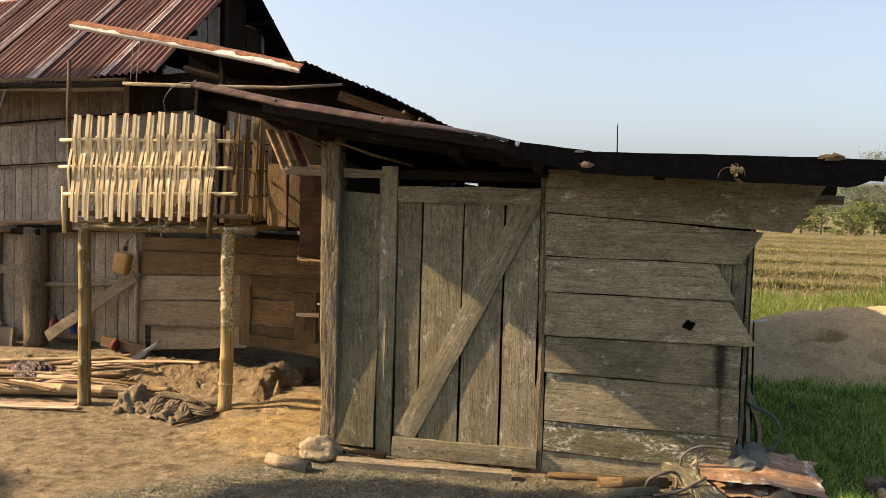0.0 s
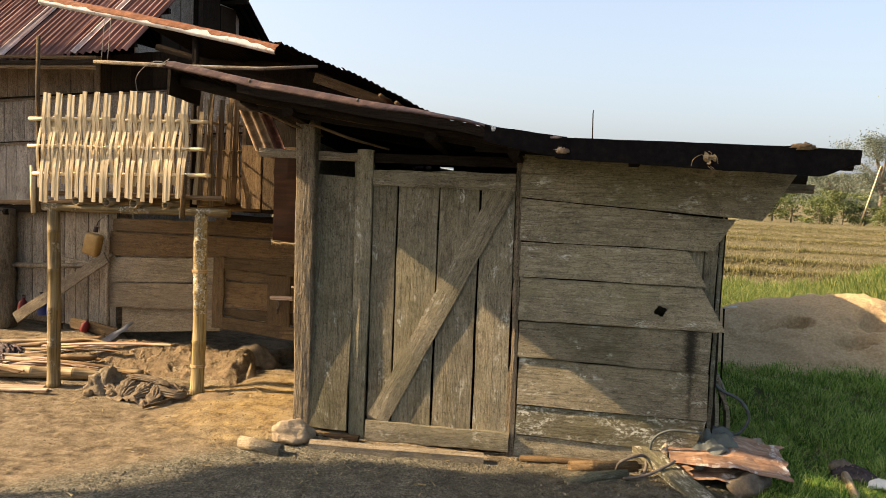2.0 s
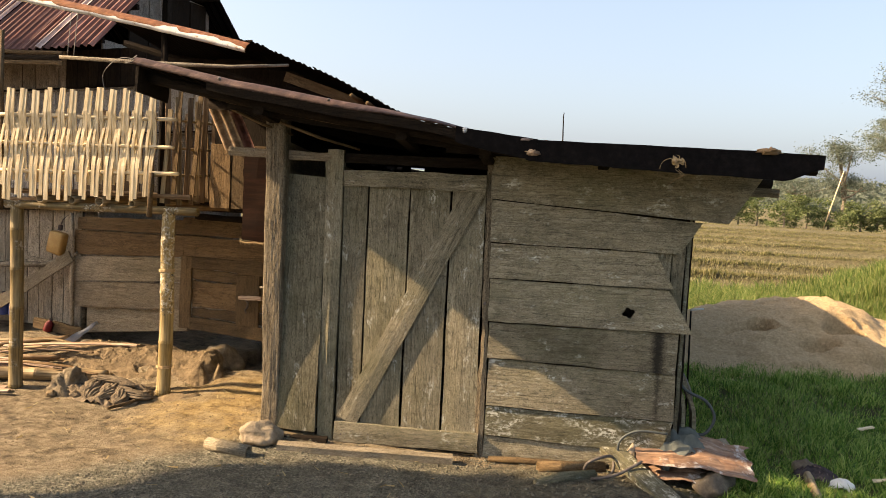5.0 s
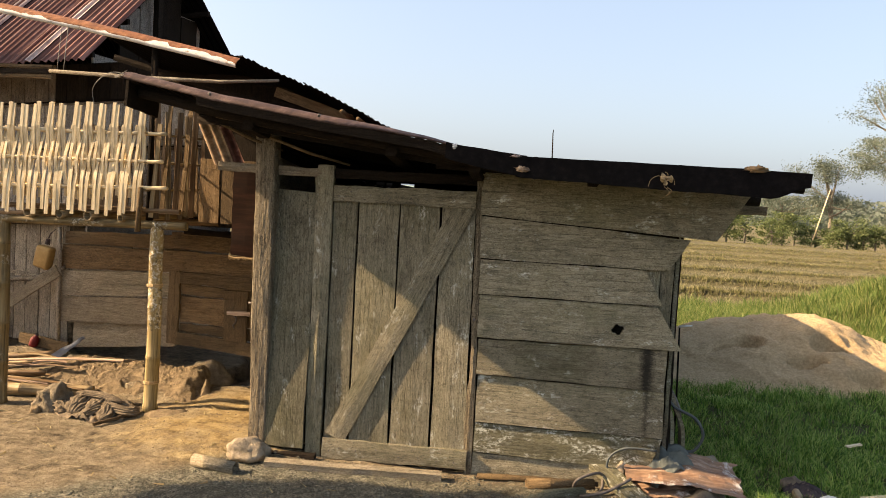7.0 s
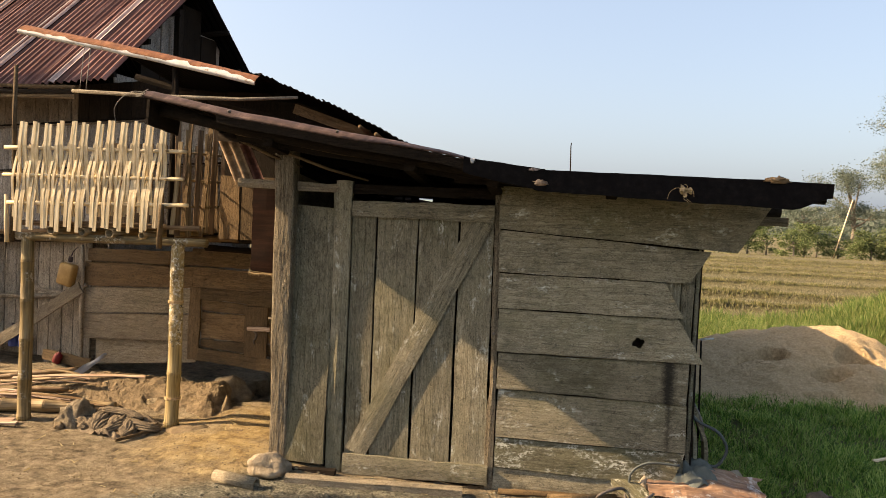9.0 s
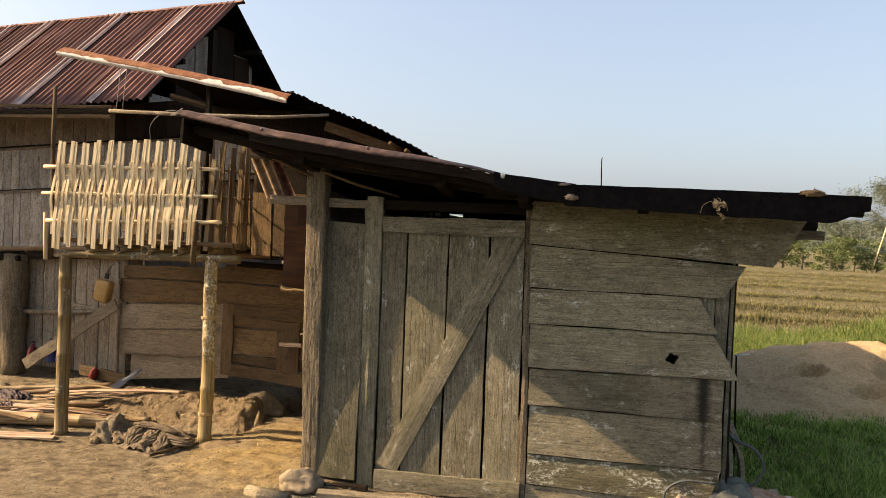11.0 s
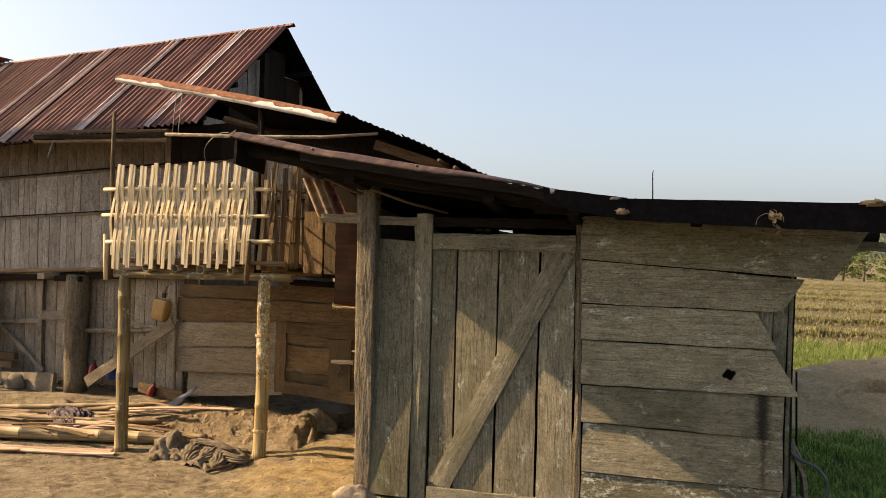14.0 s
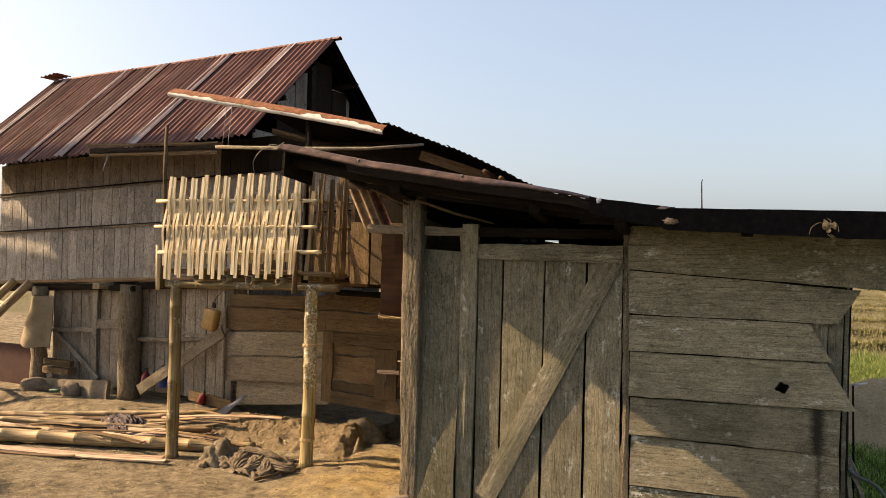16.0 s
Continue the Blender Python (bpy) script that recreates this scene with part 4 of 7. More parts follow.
def fascia(x0, x1, low, lift, mat, y, label=""):
    """A sagging dark strip hung along the front edge."""
    verts, faces, n = [], [], 40
    for dy in (0.0, 0.012):
        for i in range(n + 1):
            x = x0 + (x1 - x0) * i / n
            verts += [(x, y - WY + dy + 0.01, edge_z(x) - low * (0.85 + 0.30 * i / n) * (1 - 0.55 * smooth(1.25, 1.47, x)) + 0.006 * wob(43, x * 5, low)), (x, y - WY + dy, edge_z(x) + lift + 0.003 * wob(44, x * 7, 1))]
    b = 2 * (n + 1)
    for i in range(n):
        a = 2 * i
        faces += [(a, a + 2, a + 3, a + 1), (b + a + 1, b + a + 3, b + a + 2, b + a), (a + 1, a + 3, b + a + 3, b + a + 1), (a, b + a, b + a + 2, a + 2)]
    faces += [(0, 1, b + 1, b), (2 * n, b + 2 * n, b + 2 * n + 1, 2 * n + 1)]
    me = bpy.data.meshes.new("fascia")
    me.from_pydata(verts, [], faces)
    return part_mesh("fascia", me, M[mat], shed, label)


fascia(-0.12, 1.47, 0.125, 0.012, "rust_dark", 4.555, "near-black sheet hung along the eave")
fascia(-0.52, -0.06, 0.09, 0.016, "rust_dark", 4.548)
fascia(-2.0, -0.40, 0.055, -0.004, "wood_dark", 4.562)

# ---- house ----
H = Matrix(((math.cos(radians(9)), math.sin(radians(9)), 0, -3.4), (-math.sin(radians(9)), math.cos(radians(9)), 0, 6.8), (0, 0, 1, 0), (0, 0, 0, 1)))
house = empty_thing("stilt_house", "old stilt house with bamboo-board walls and a steep rusted roof", "house", H)


def lean(x):
    return 0.056 * (x + 1.8)


def hb(name, bl, br, tr, tl, y, thick, mat, label="", **kw):
    return board_xz(name, bl, br, tr, tl, y, thick, M[mat], house, label, **kw)


TOP_END = -1.02          # beyond it the top tier is near black, shade put in the colour
# upper wall in three tiers of upright flattened bamboo
rng = random.Random(5)
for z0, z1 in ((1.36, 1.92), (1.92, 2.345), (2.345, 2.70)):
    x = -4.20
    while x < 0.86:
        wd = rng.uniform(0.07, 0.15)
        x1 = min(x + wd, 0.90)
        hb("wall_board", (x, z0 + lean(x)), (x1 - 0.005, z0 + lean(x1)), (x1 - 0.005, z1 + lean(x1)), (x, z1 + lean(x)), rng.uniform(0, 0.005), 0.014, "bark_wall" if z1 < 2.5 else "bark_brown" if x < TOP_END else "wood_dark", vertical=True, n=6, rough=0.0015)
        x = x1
for z, h, yy in ((1.925, 0.016, -0.020), (1.945, 0.012, -0.026), (2.345, 0.018, -0.020), (2.368, 0.012, -0.026), (1.37, 0.035, -0.03)):
    bar("girth", (-4.22, yy, z + lean(-4.22)), (0.9, yy, z + lean(0.9)), h, 0.022, M["bamboo_dark"] if z < 1.5 else M["bark_brown"] if h > 0.015 else M["wood_dark"], house, up=(0, 0, 1))
bar("floor_beam", (-4.25, 0.03, 1.30 + lean(-4.2)), (0.95, 0.03, 1.30 + lean(0.95)), 0.075, 0.09, M["wood_dark"], house, up=(0, 0, 1))
bar("beam_end", (-2.42, -0.20, 1.275), (-2.42, 0.35, 1.275), 0.065, 0.10, M["wood_pale"], house, up=(0, 0, 1))
bar("beam_end", (-2.32, -0.10, 1.255), (-1.98, -0.10, 1.262), 0.055, 0.06, M["wood_dark"], house, up=(0, 0, 1))
# posts
for x, r in ((-3.45, 0.085), (-2.085, 0.112)):
    pts = [(x + 0.012 * wob(50, i, x), -0.04 + 0.01 * wob(51, i, x), 0.12 + (1.19 + lean(x)) * i / 10) for i in range(11)]
    local_tube("post", pts, [r * (1 + 0.08 * wob(52, i * 0.8, x)) for i in range(11)], M["post"], house, seg=14, rough=0.12, sd=seed())
# lower storey: upright boards, gates and bracing
x = -3.38
while x < -0.86:
    wd = rng.uniform(0.10, 0.17)
    x1 = min(x + wd, -0.84)
    hb("gate_board", (x, 0.20), (x1 - 0.010, 0.20), (x1 - 0.010, 1.27 + lean(x1)), (x, 1.27 + lean(x)), 0.09 + rng.uniform(0, 0.012), 0.018, "wood_gate", vertical=True, n=6, rough=0.003)
    x = x1
bar("brace", (-3.29, 0.04, 0.715), (-2.61, 0.03, 0.27), 0.045, 0.02, M["wood_gate"], house, up=(0, 0, 1))
bar("rail", (-3.36, 0.05, 0.742), (-2.68, 0.05, 0.79), 0.04, 0.02, M["wood_gate"], house, up=(0, 0, 1))
bar("rail", (-2.70, 0.05, 0.85), (-2.28, 0.05, 0.87), 0.10, 0.018, M["wood_gate"], house, up=(0, 0, 1))
bar("gate_edge", (-2.70, 0.05, 0.22), (-2.70, 0.05, 1.24), 0.07, 0.02, M["wood_gate"], house, up=(1, 0, 0))
local_tube("rail", [(-2.00, -0.02, 0.742), (-1.55, -0.03, 0.765), (-1.15, -0.03, 0.80), (-0.80, -0.04, 0.925)], [0.024, 0.027, 0.025, 0.017], M["wood_gate"], house, seg=10)
local_tube("gate_stick", [(-0.835, -0.05, 0.20), (-0.85, -0.05, 0.7), (-0.835, -0.05, 1.0), (-0.855, -0.05, 1.29)], [0.017, 0.018, 0.015, 0.016], M["wood_gate"], house, seg=9, rough=0.15)
bar("brace", (-1.86, -0.12, 0.245), (-0.84, -0.07, 0.90), 0.105, 0.025, M["wood_plank"], house, up=(0, 0, 1))
bar("rail", (-1.5, -0.03, 0.86), (-0.88, -0.03, 0.80), 0.035, 0.02, M["wood_gate"], house, up=(0, 0, 1))
bar("kick_board", (-1.25, -0.06, 0.25), (-0.72, -0.06, 0.20), 0.10, 0.02, M["wood_brown"], house, up=(0, 0, 1))
# plank pen: level boards that climb a little, the lowest set back
for bl, br, tr, tl, y, mat in (
        ((-0.74, 0.195), (0.32, 0.310), (0.32, 0.520), (-0.74, 0.440), 0.055, "wood_pale"),
        ((-0.85, 0.428), (0.28, 0.505), (0.28, 0.742), (-0.85, 0.668), 0.0, "wood_pale"),
        ((-0.84, 0.672), (0.28, 0.747), (0.28, 0.968), (-0.84, 0.908), 0.003, "wood_plank"),
        ((-0.84, 0.912), (0.30, 0.973), (0.30, 1.165), (-0.84, 1.142), 0.002, "wood_warm"),
        ((-0.82, 1.146), (0.30, 1.170), (0.30, 1.300), (-0.82, 1.268), 0.012, "wood_brown"),
        ((0.29, 0.960), (1.14, 0.985), (1.14, 1.168), (0.29, 1.168), 0.004, "wood_warm"),
        ((0.29, 1.176), (1.14, 1.174), (1.14, 1.350), (0.29, 1.335), 0.0, "wood_warm")):
    tr, tl = (tr[0], tr[1] - 0.008), (tl[0], tl[1] - 0.008)
    hb("plank", bl, br, tr, tl, y, 0.026, mat, tilt=-1.5, rough=0.0045)
# stall door: stile, rails, sunk panel boards and a latch board
hb("stall_stile", (0.282, 0.352), (0.398, 0.352), (0.408, 0.985), (0.296, 0.985), -0.030, 0.026, "wood_brown", vertical=True, rough=0.006)
hb("stall_rail", (0.400, 0.888), (1.14, 0.870), (1.14, 0.985), (0.400, 0.985), -0.030, 0.024, "wood_brown", rough=0.006)
hb("stall_rail", (0.395, 0.352), (1.15, 0.318), (1.15, 0.430), (0.395, 0.462), -0.034, 0.028, "wood_brown", rough=0.007)
for z0, z1, z2, z3 in ((0.468, 0.535, 0.440, 0.538), (0.547, 0.776, 0.548, 0.768), (0.787, 0.884, 0.778, 0.866)):
    hb("stall_board", (0.402, z0), (1.13, z2), (1.13, z3), (0.402, z1), -0.010, 0.020, "wood_warm" if z0 > 0.5 and z0 < 0.7 else "wood_brown", rough=0.006)
hb("latch_board", (0.850, 0.436), (1.062, 0.428), (1.066, 0.868), (0.840, 0.862), -0.038, 0.022, "wood_brown", vertical=True, rough=0.005)
bar("latch", (0.905, -0.10, 0.678), (1.12, -0.10, 0.688), 0.034, 0.03, M["strip_pink"], house, up=(0, 0, 1))
local_tube("hook", [(0.95, -0.085, 0.665), (0.985, -0.09, 0.64), (0.98, -0.09, 0.60), (0.955, -0.085, 0.575), (0.965, -0.085, 0.55)], [0.008, 0.010, 0.009, 0.008, 0.006], M["iron"], house, seg=7)
bar("shelf", (0.42, -0.02, 1.335), (1.1, -0.02, 1.335), 0.05, 0.06, M["wood_dark"], house, up=(0, 0, 1))
# walls at the sides and back close the house
for y in (2.1,):
    for i in range(9):
        x0 = -4.2 + 0.425 * i
        hb("wall_board", (x0, 0.2), (x0 + 0.42, 0.2), (x0 + 0.42, 2.62), (x0, 2.62), y, 0.02, "bark_wall", vertical=True, n=4)
for xx in (-4.16, -0.62):
    for i in range(5):
        y0 = 0.02 + 0.42 * i
        zt = 2.72 + min(y0, 2.06 - y0) * 0.84
        bar("wall_board", (xx, y0 + 0.2, 1.2), (xx, y0 + 0.2, zt + 0.12), 0.415, 0.02, M["bark_wall"], house, up=(0, 1, 0))

# roof: two slopes of corrugated iron, a few of the sheets paler
EY, RY, BY = -0.47, 1.03, 2.55


def eave_z(x):
    return 2.715 + 0.061 * (x + 0.343)


def ridge_z(x):
    return 3.955 + 0.042 * (x + 0.343)


def slope_sheet(x0, x1, back, mat, lift):
    def eave(x):
        return Vector((x, BY if back else EY, eave_z(x) - (0.03 if back else 0)))
    a, b = eave(x0), eave(x1)
    r0, r1 = Vector((x0, RY, ridge_z(x0))), Vector((x1, RY, ridge_z(x1)))
    wd, ln = (b - a).length, (r0 - a).length
    y = (r0 - a).normalized()
    m = axes(a if not back else b, (b - a) if not back else (a - b), y)
    m = m @ Matrix.Translation((0, 0, lift))
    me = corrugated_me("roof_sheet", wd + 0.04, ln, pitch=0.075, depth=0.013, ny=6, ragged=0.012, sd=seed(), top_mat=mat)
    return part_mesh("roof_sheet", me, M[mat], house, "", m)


x = -4.62
k = 0
while x < -0.36:
    x1 = min(x + 0.715, -0.335)
    slope_sheet(x, x1, False, "rust_roof", 0.004 * (k % 2))
    slope_sheet(x, x1, True, "rust_roof", 0.004 * (k % 2))
    x = x1
    k += 1
# paler laps where sheets overlap
for x, wd in ((-4.38, 0.06), (-3.31, 0.05), (-2.77, 0.13), (-1.81, 0.12), (-0.90, 0.06)):
    slope_sheet(x, x + wd, False, "rust_light", 0.016)
verts, faces = [], []
for t in (0, 0.004):
    for i in range(41):
        x = -4.66 + 4.34 * i / 40
        for dy, dz in ((-0.034, -0.036), (-0.010, -0.012), (0.010, -0.012), (0.034, -0.036)):
            verts.append((x, RY + dy, ridge_z(x) + 0.03 + dz + t + 0.004 * wob(61, x * 3, dy)))
for i in range(40):
    for j in range(3):
        a = i * 4 + j
        faces += [(a, a + 1, a + 5, a + 4), (164 + a + 4, 164 + a + 5, 164 + a + 1, 164 + a)]
me = bpy.data.meshes.new("ridge_cap")
me.from_pydata(verts, [], faces)
part_mesh("ridge_cap", me, M["rust_roof"], house)
part_mesh("ridge_end", corrugated_me("ridge_end", 0.30, 0.22, ny=2), M["rust_roof"], house, "", pose(-4.76, RY - 0.15, ridge_z(-4.6) + 0.035, 0, -8, 0))
# gable: boards, king post and battens, the verge's shade painted in near black
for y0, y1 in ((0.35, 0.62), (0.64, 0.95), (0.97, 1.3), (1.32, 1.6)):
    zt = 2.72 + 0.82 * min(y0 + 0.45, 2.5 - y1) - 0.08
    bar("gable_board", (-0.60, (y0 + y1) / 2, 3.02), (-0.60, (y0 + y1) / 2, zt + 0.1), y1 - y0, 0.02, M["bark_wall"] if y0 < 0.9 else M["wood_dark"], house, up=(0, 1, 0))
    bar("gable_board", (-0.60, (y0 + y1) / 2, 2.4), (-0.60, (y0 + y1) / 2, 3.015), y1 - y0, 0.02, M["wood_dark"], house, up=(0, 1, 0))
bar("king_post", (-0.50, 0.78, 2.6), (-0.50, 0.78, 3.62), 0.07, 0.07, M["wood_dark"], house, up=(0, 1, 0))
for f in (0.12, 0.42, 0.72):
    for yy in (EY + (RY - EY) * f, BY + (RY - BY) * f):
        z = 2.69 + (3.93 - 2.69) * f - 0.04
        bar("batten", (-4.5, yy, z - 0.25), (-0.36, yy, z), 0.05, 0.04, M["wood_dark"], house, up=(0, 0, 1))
# doubled battens hung below the eave
bar("eave_batten", (-2.30, EY - 0.02, 2.680), (-0.60, EY - 0.02, 2.653), 0.030, 0.02, M["wood_brown"], house, up=(0, 0, 1))
bar("eave_batten", (-2.22, EY - 0.02, 2.628), (-0.62, EY - 0.02, 2.612), 0.040, 0.02, M["wood_dark"], house, up=(0, 0, 1))
bar("eave_batten", (-2.22, EY - 0.02, 2.583), (-0.60, EY - 0.02, 2.571), 0.030, 0.02, M["wood_brown"], house, up=(0, 0, 1))
local_tube("tie", [(-1.95, EY - 0.04, 2.58), (-1.97, EY - 0.05, 2.50), (-2.0, EY - 0.05, 2.44), (-1.98, EY - 0.05, 2.41)], [0.009, 0.01, 0.008, 0.005], M["wire"], house, seg=6)

# ---- lean-to between house and shed ----
lt = empty_thing("lean_to", "sagging lean-to roof of near-black corrugated iron on poles", "lean-to", pose(-2.2, 5.75, 0))
LO = Vector((-2.2, 5.75, 0))
LEDGE = ((-3.55, 2.86), (-2.2, 2.690), (-1.84, 2.560), (-1.495, 2.418), (-1.115, 2.252), (-0.90, 2.150))


def ledge_z(x):
    for (x0, z0), (x1, z1) in zip(LEDGE, LEDGE[1:]):
        if x <= x1:
            return z0 + (z1 - z0) * (x - x0) / (x1 - x0)
    return LEDGE[-1][1]


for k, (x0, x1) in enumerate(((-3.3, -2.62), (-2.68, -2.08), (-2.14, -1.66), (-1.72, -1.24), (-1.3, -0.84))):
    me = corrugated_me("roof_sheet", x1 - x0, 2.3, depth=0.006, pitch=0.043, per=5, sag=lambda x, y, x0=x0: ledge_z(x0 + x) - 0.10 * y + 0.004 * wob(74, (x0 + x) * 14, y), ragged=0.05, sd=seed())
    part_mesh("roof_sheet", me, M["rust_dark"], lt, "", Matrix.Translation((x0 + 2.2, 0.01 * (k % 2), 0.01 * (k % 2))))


def lpt(x, y, z):
    return Vector((x, y, z)) - LO


# rusted flashing with a peeling white lip along the upper edge
def flashing():
    n = 60
    top = ((0.02, 0.0), (0.0, 0.004), (0.03, 0.036), (0.09, 0.066), (0.15, 0.072))
    for name, prof, mat in (("flashing", top, "rust_flash"), ("lip", ((0.010, -0.014), (0.003, -0.012), (-0.006, -0.006), (-0.006, 0.006), (0.014, 0.026)), "rust_edge")):
        verts, faces = [], []
        for t in (0, 0.003):
            for i in range(n + 1):
                u = i / n
                x = -4.10 + (4.10 - 2.21) * u
                z = 2.955 + (2.615 - 2.955) * u + 0.012 * math.sin(u * math.pi) + 0.004 * wob(71, u * 14, 0)
                for y, dz in prof:
                    if mat == "rust_edge" and dz > 0.02:
                        tear = max(-0.022, 0.050 * wob(72, u * 13, 1) + 0.022 * wob(73, u * 40, 1) - 0.030 + 0.040 * smooth(0.3, 0.8, u))
                        y, dz = y + 0.9 * tear, dz + tear * 0.8
                    verts.append(lpt(x, 5.70 + y - t, z + dz + t))
        q = len(prof)
        base = (n + 1) * q
        for i in range(n):
            for j in range(q - 1):
                a = i * q + j
                faces += [(a, a + q, a + q + 1, a + 1), (base + a + 1, base + a + q + 1, base + a + q, base + a)]
        me = bpy.data.meshes.new(name)
        me.from_pydata(verts, [], faces)
        part_mesh(name, me, M[mat], lt, "rusted flashing" if mat == "rust_flash" else "peeling white lip", smooth=True)


flashing()
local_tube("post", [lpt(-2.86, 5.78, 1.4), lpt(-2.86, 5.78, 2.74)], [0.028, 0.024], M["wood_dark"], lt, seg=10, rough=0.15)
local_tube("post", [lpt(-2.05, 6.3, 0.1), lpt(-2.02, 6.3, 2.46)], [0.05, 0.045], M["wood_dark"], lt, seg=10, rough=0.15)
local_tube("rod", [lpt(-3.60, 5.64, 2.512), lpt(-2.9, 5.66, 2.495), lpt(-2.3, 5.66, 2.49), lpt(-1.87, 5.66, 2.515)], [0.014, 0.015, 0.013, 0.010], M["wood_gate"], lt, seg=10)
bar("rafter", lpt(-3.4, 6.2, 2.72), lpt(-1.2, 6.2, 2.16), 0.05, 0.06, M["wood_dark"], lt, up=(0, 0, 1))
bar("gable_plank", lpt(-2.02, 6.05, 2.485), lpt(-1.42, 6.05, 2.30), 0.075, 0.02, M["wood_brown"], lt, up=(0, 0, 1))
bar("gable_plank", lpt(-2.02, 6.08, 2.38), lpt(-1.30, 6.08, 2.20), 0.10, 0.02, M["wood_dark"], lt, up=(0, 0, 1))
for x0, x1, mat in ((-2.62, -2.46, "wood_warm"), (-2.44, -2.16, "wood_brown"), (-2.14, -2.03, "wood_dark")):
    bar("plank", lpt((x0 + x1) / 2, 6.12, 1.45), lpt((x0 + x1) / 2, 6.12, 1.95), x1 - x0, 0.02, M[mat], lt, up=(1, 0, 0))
# near-black boards added to fill the shaded hollow behind the tins
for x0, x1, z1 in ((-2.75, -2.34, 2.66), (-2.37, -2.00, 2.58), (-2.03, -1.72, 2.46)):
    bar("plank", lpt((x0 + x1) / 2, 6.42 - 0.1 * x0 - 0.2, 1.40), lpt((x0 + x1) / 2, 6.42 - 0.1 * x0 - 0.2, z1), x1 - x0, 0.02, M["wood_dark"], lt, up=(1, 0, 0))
for x, z in ((-1.42, 2.33), (-1.30, 2.28)):
    local_tube("purlin_end", [lpt(x, 5.74, z), lpt(x, 6.6, z - 0.05)], [0.016, 0.016], M["wood_brown"], lt, seg=8)
for x in (-3.55, -3.50):
    local_tube("wire", [lpt(x, 5.70, 2.86), lpt(x - 0.01, 5.68, 2.6), lpt(x - 0.005, 5.66, 2.52)], [0.003, 0.003, 0.003], M["wire"], lt, seg=5)
# short tin and the rusted sheet that hang beside the shed's post
def slanting_tin(x, y, z, wide, mat, label):
    """A short corrugated tin that hangs aslant, its waves running down to the shed's post."""
    me = corrugated_me("tin", wide, 0.30, pitch=0.067, depth=0.012, ny=3)
    me.transform(Matrix(((1, 0.45, 0, 0), (0.15, -0.10, -1, 0), (-0.03, -0.89, 0, 0), (0, 0, 0, 1))))
    me.flip_normals()
    return tagged(part_mesh("tin_sheet", me, M[mat], None, "", Matrix.Translation((x, y, z))), label, "tin sheet")


slanting_tin(-2.270, 5.24, 2.150, 0.135, "rust_tan", "short tan corrugated tin hung slanting under the eave")
slanting_tin(-2.135, 5.27, 2.140, 0.075, "rust_roof", "narrow rust-red tin hung slanting under the eave")
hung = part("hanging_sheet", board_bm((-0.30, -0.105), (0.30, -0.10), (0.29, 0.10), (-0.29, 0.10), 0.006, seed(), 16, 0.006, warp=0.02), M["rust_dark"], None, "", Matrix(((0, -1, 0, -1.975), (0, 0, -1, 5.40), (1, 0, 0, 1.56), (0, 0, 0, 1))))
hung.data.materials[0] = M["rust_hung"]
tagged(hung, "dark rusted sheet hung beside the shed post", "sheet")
fringe = curve_pts([(-0.298, -0.11, 0.012), (-0.306, -0.05, 0.016), (-0.300, 0.0, 0.014), (-0.308, 0.05, 0.016), (-0.296, 0.105, 0.012)], 20)
part("fringe", tube_bm(fringe, [0.0045 + 0.0012 * wob(141, k * 0.9, 0) for k in range(len(fringe))], seg=6), M["fibre"], hung, "frayed fibre edge")
rng = random.Random(142)
for k in range(16):
    y, ln = -0.105 + 0.0138 * k, rng.uniform(0.010, 0.045 if k > 11 else 0.026)
    part("thread", tube_bm([(-0.300, y, 0.014), (-0.303 - ln * 0.6, y + rng.uniform(-0.004, 0.004), 0.017), (-0.303 - ln, y + rng.uniform(-0.008, 0.008), 0.014)], [0.0026, 0.0022, 0.0012], seg=5), M["fibre"], hung)

# ---- bamboo rack on posts beside the house ----
RK = Vector((-3.3, 5.65, 0))
rack = empty_thing("bamboo_rack", "raised rack with woven split-bamboo sides on bamboo posts", "rack", Matrix.Translation(RK))


def rp(x, y, z):
    return Vector((x, y, z)) - RK


culm("post", rp(-3.935, 5.66, -0.08), rp(-3.94, 5.66, 1.42), 0.051, 0.046, M["bamboo_post"], rack, every=0.33)
culm("post", rp(-2.744, 5.66, -0.05), rp(-2.733, 5.66, 1.45), 0.052, 0.050, M["bamboo_half"], rack, "bamboo post lichened on its upper part", every=0.36, bend=0.014)
culm("beam", rp(-4.02, 5.645, 1.408), rp(-2.505, 5.645, 1.432), 0.030, 0.032, M["bamboo_post"], rack, every=0.4, bend=0.004)
culm("beam", rp(-4.0, 6.55, 1.41), rp(-2.6, 6.50, 1.43), 0.03, 0.03, M["bamboo_dark"], rack, every=0.4, bend=0.004)
for x, r in ((-3.70, 0.034), (-3.232, 0.037), (-2.98, 0.026), (-3.45, 0.03)):
    culm("joist", rp(x, 5.575, 1.468), rp(x + 0.03, 6.65, 1.47), r, r * 0.9, M["bamboo_old"], rack, every=0.45, bend=0.004)
bar("floor_edge", rp(-3.98, 5.63, 1.515), rp(-2.55, 5.62, 1.535), 0.035, 0.03, M["bamboo_dark"], rack, up=(0, 0, 1))
for i in range(9):
    y = 5.70 + 0.11 * i
    bar("floor_slat", rp(-3.98, y, 1.515), rp(-2.72, y, 1.53), 0.095, 0.012, M["bamboo_dark"], rack, up=(0, 1, 0))
RAILS = ((-4.09, 2.070, -2.655, 2.090, 0.015), (-4.10, 1.868, -2.672, 1.890, 0.013), (-4.06, 1.659, -2.63, 1.702, 0.015))
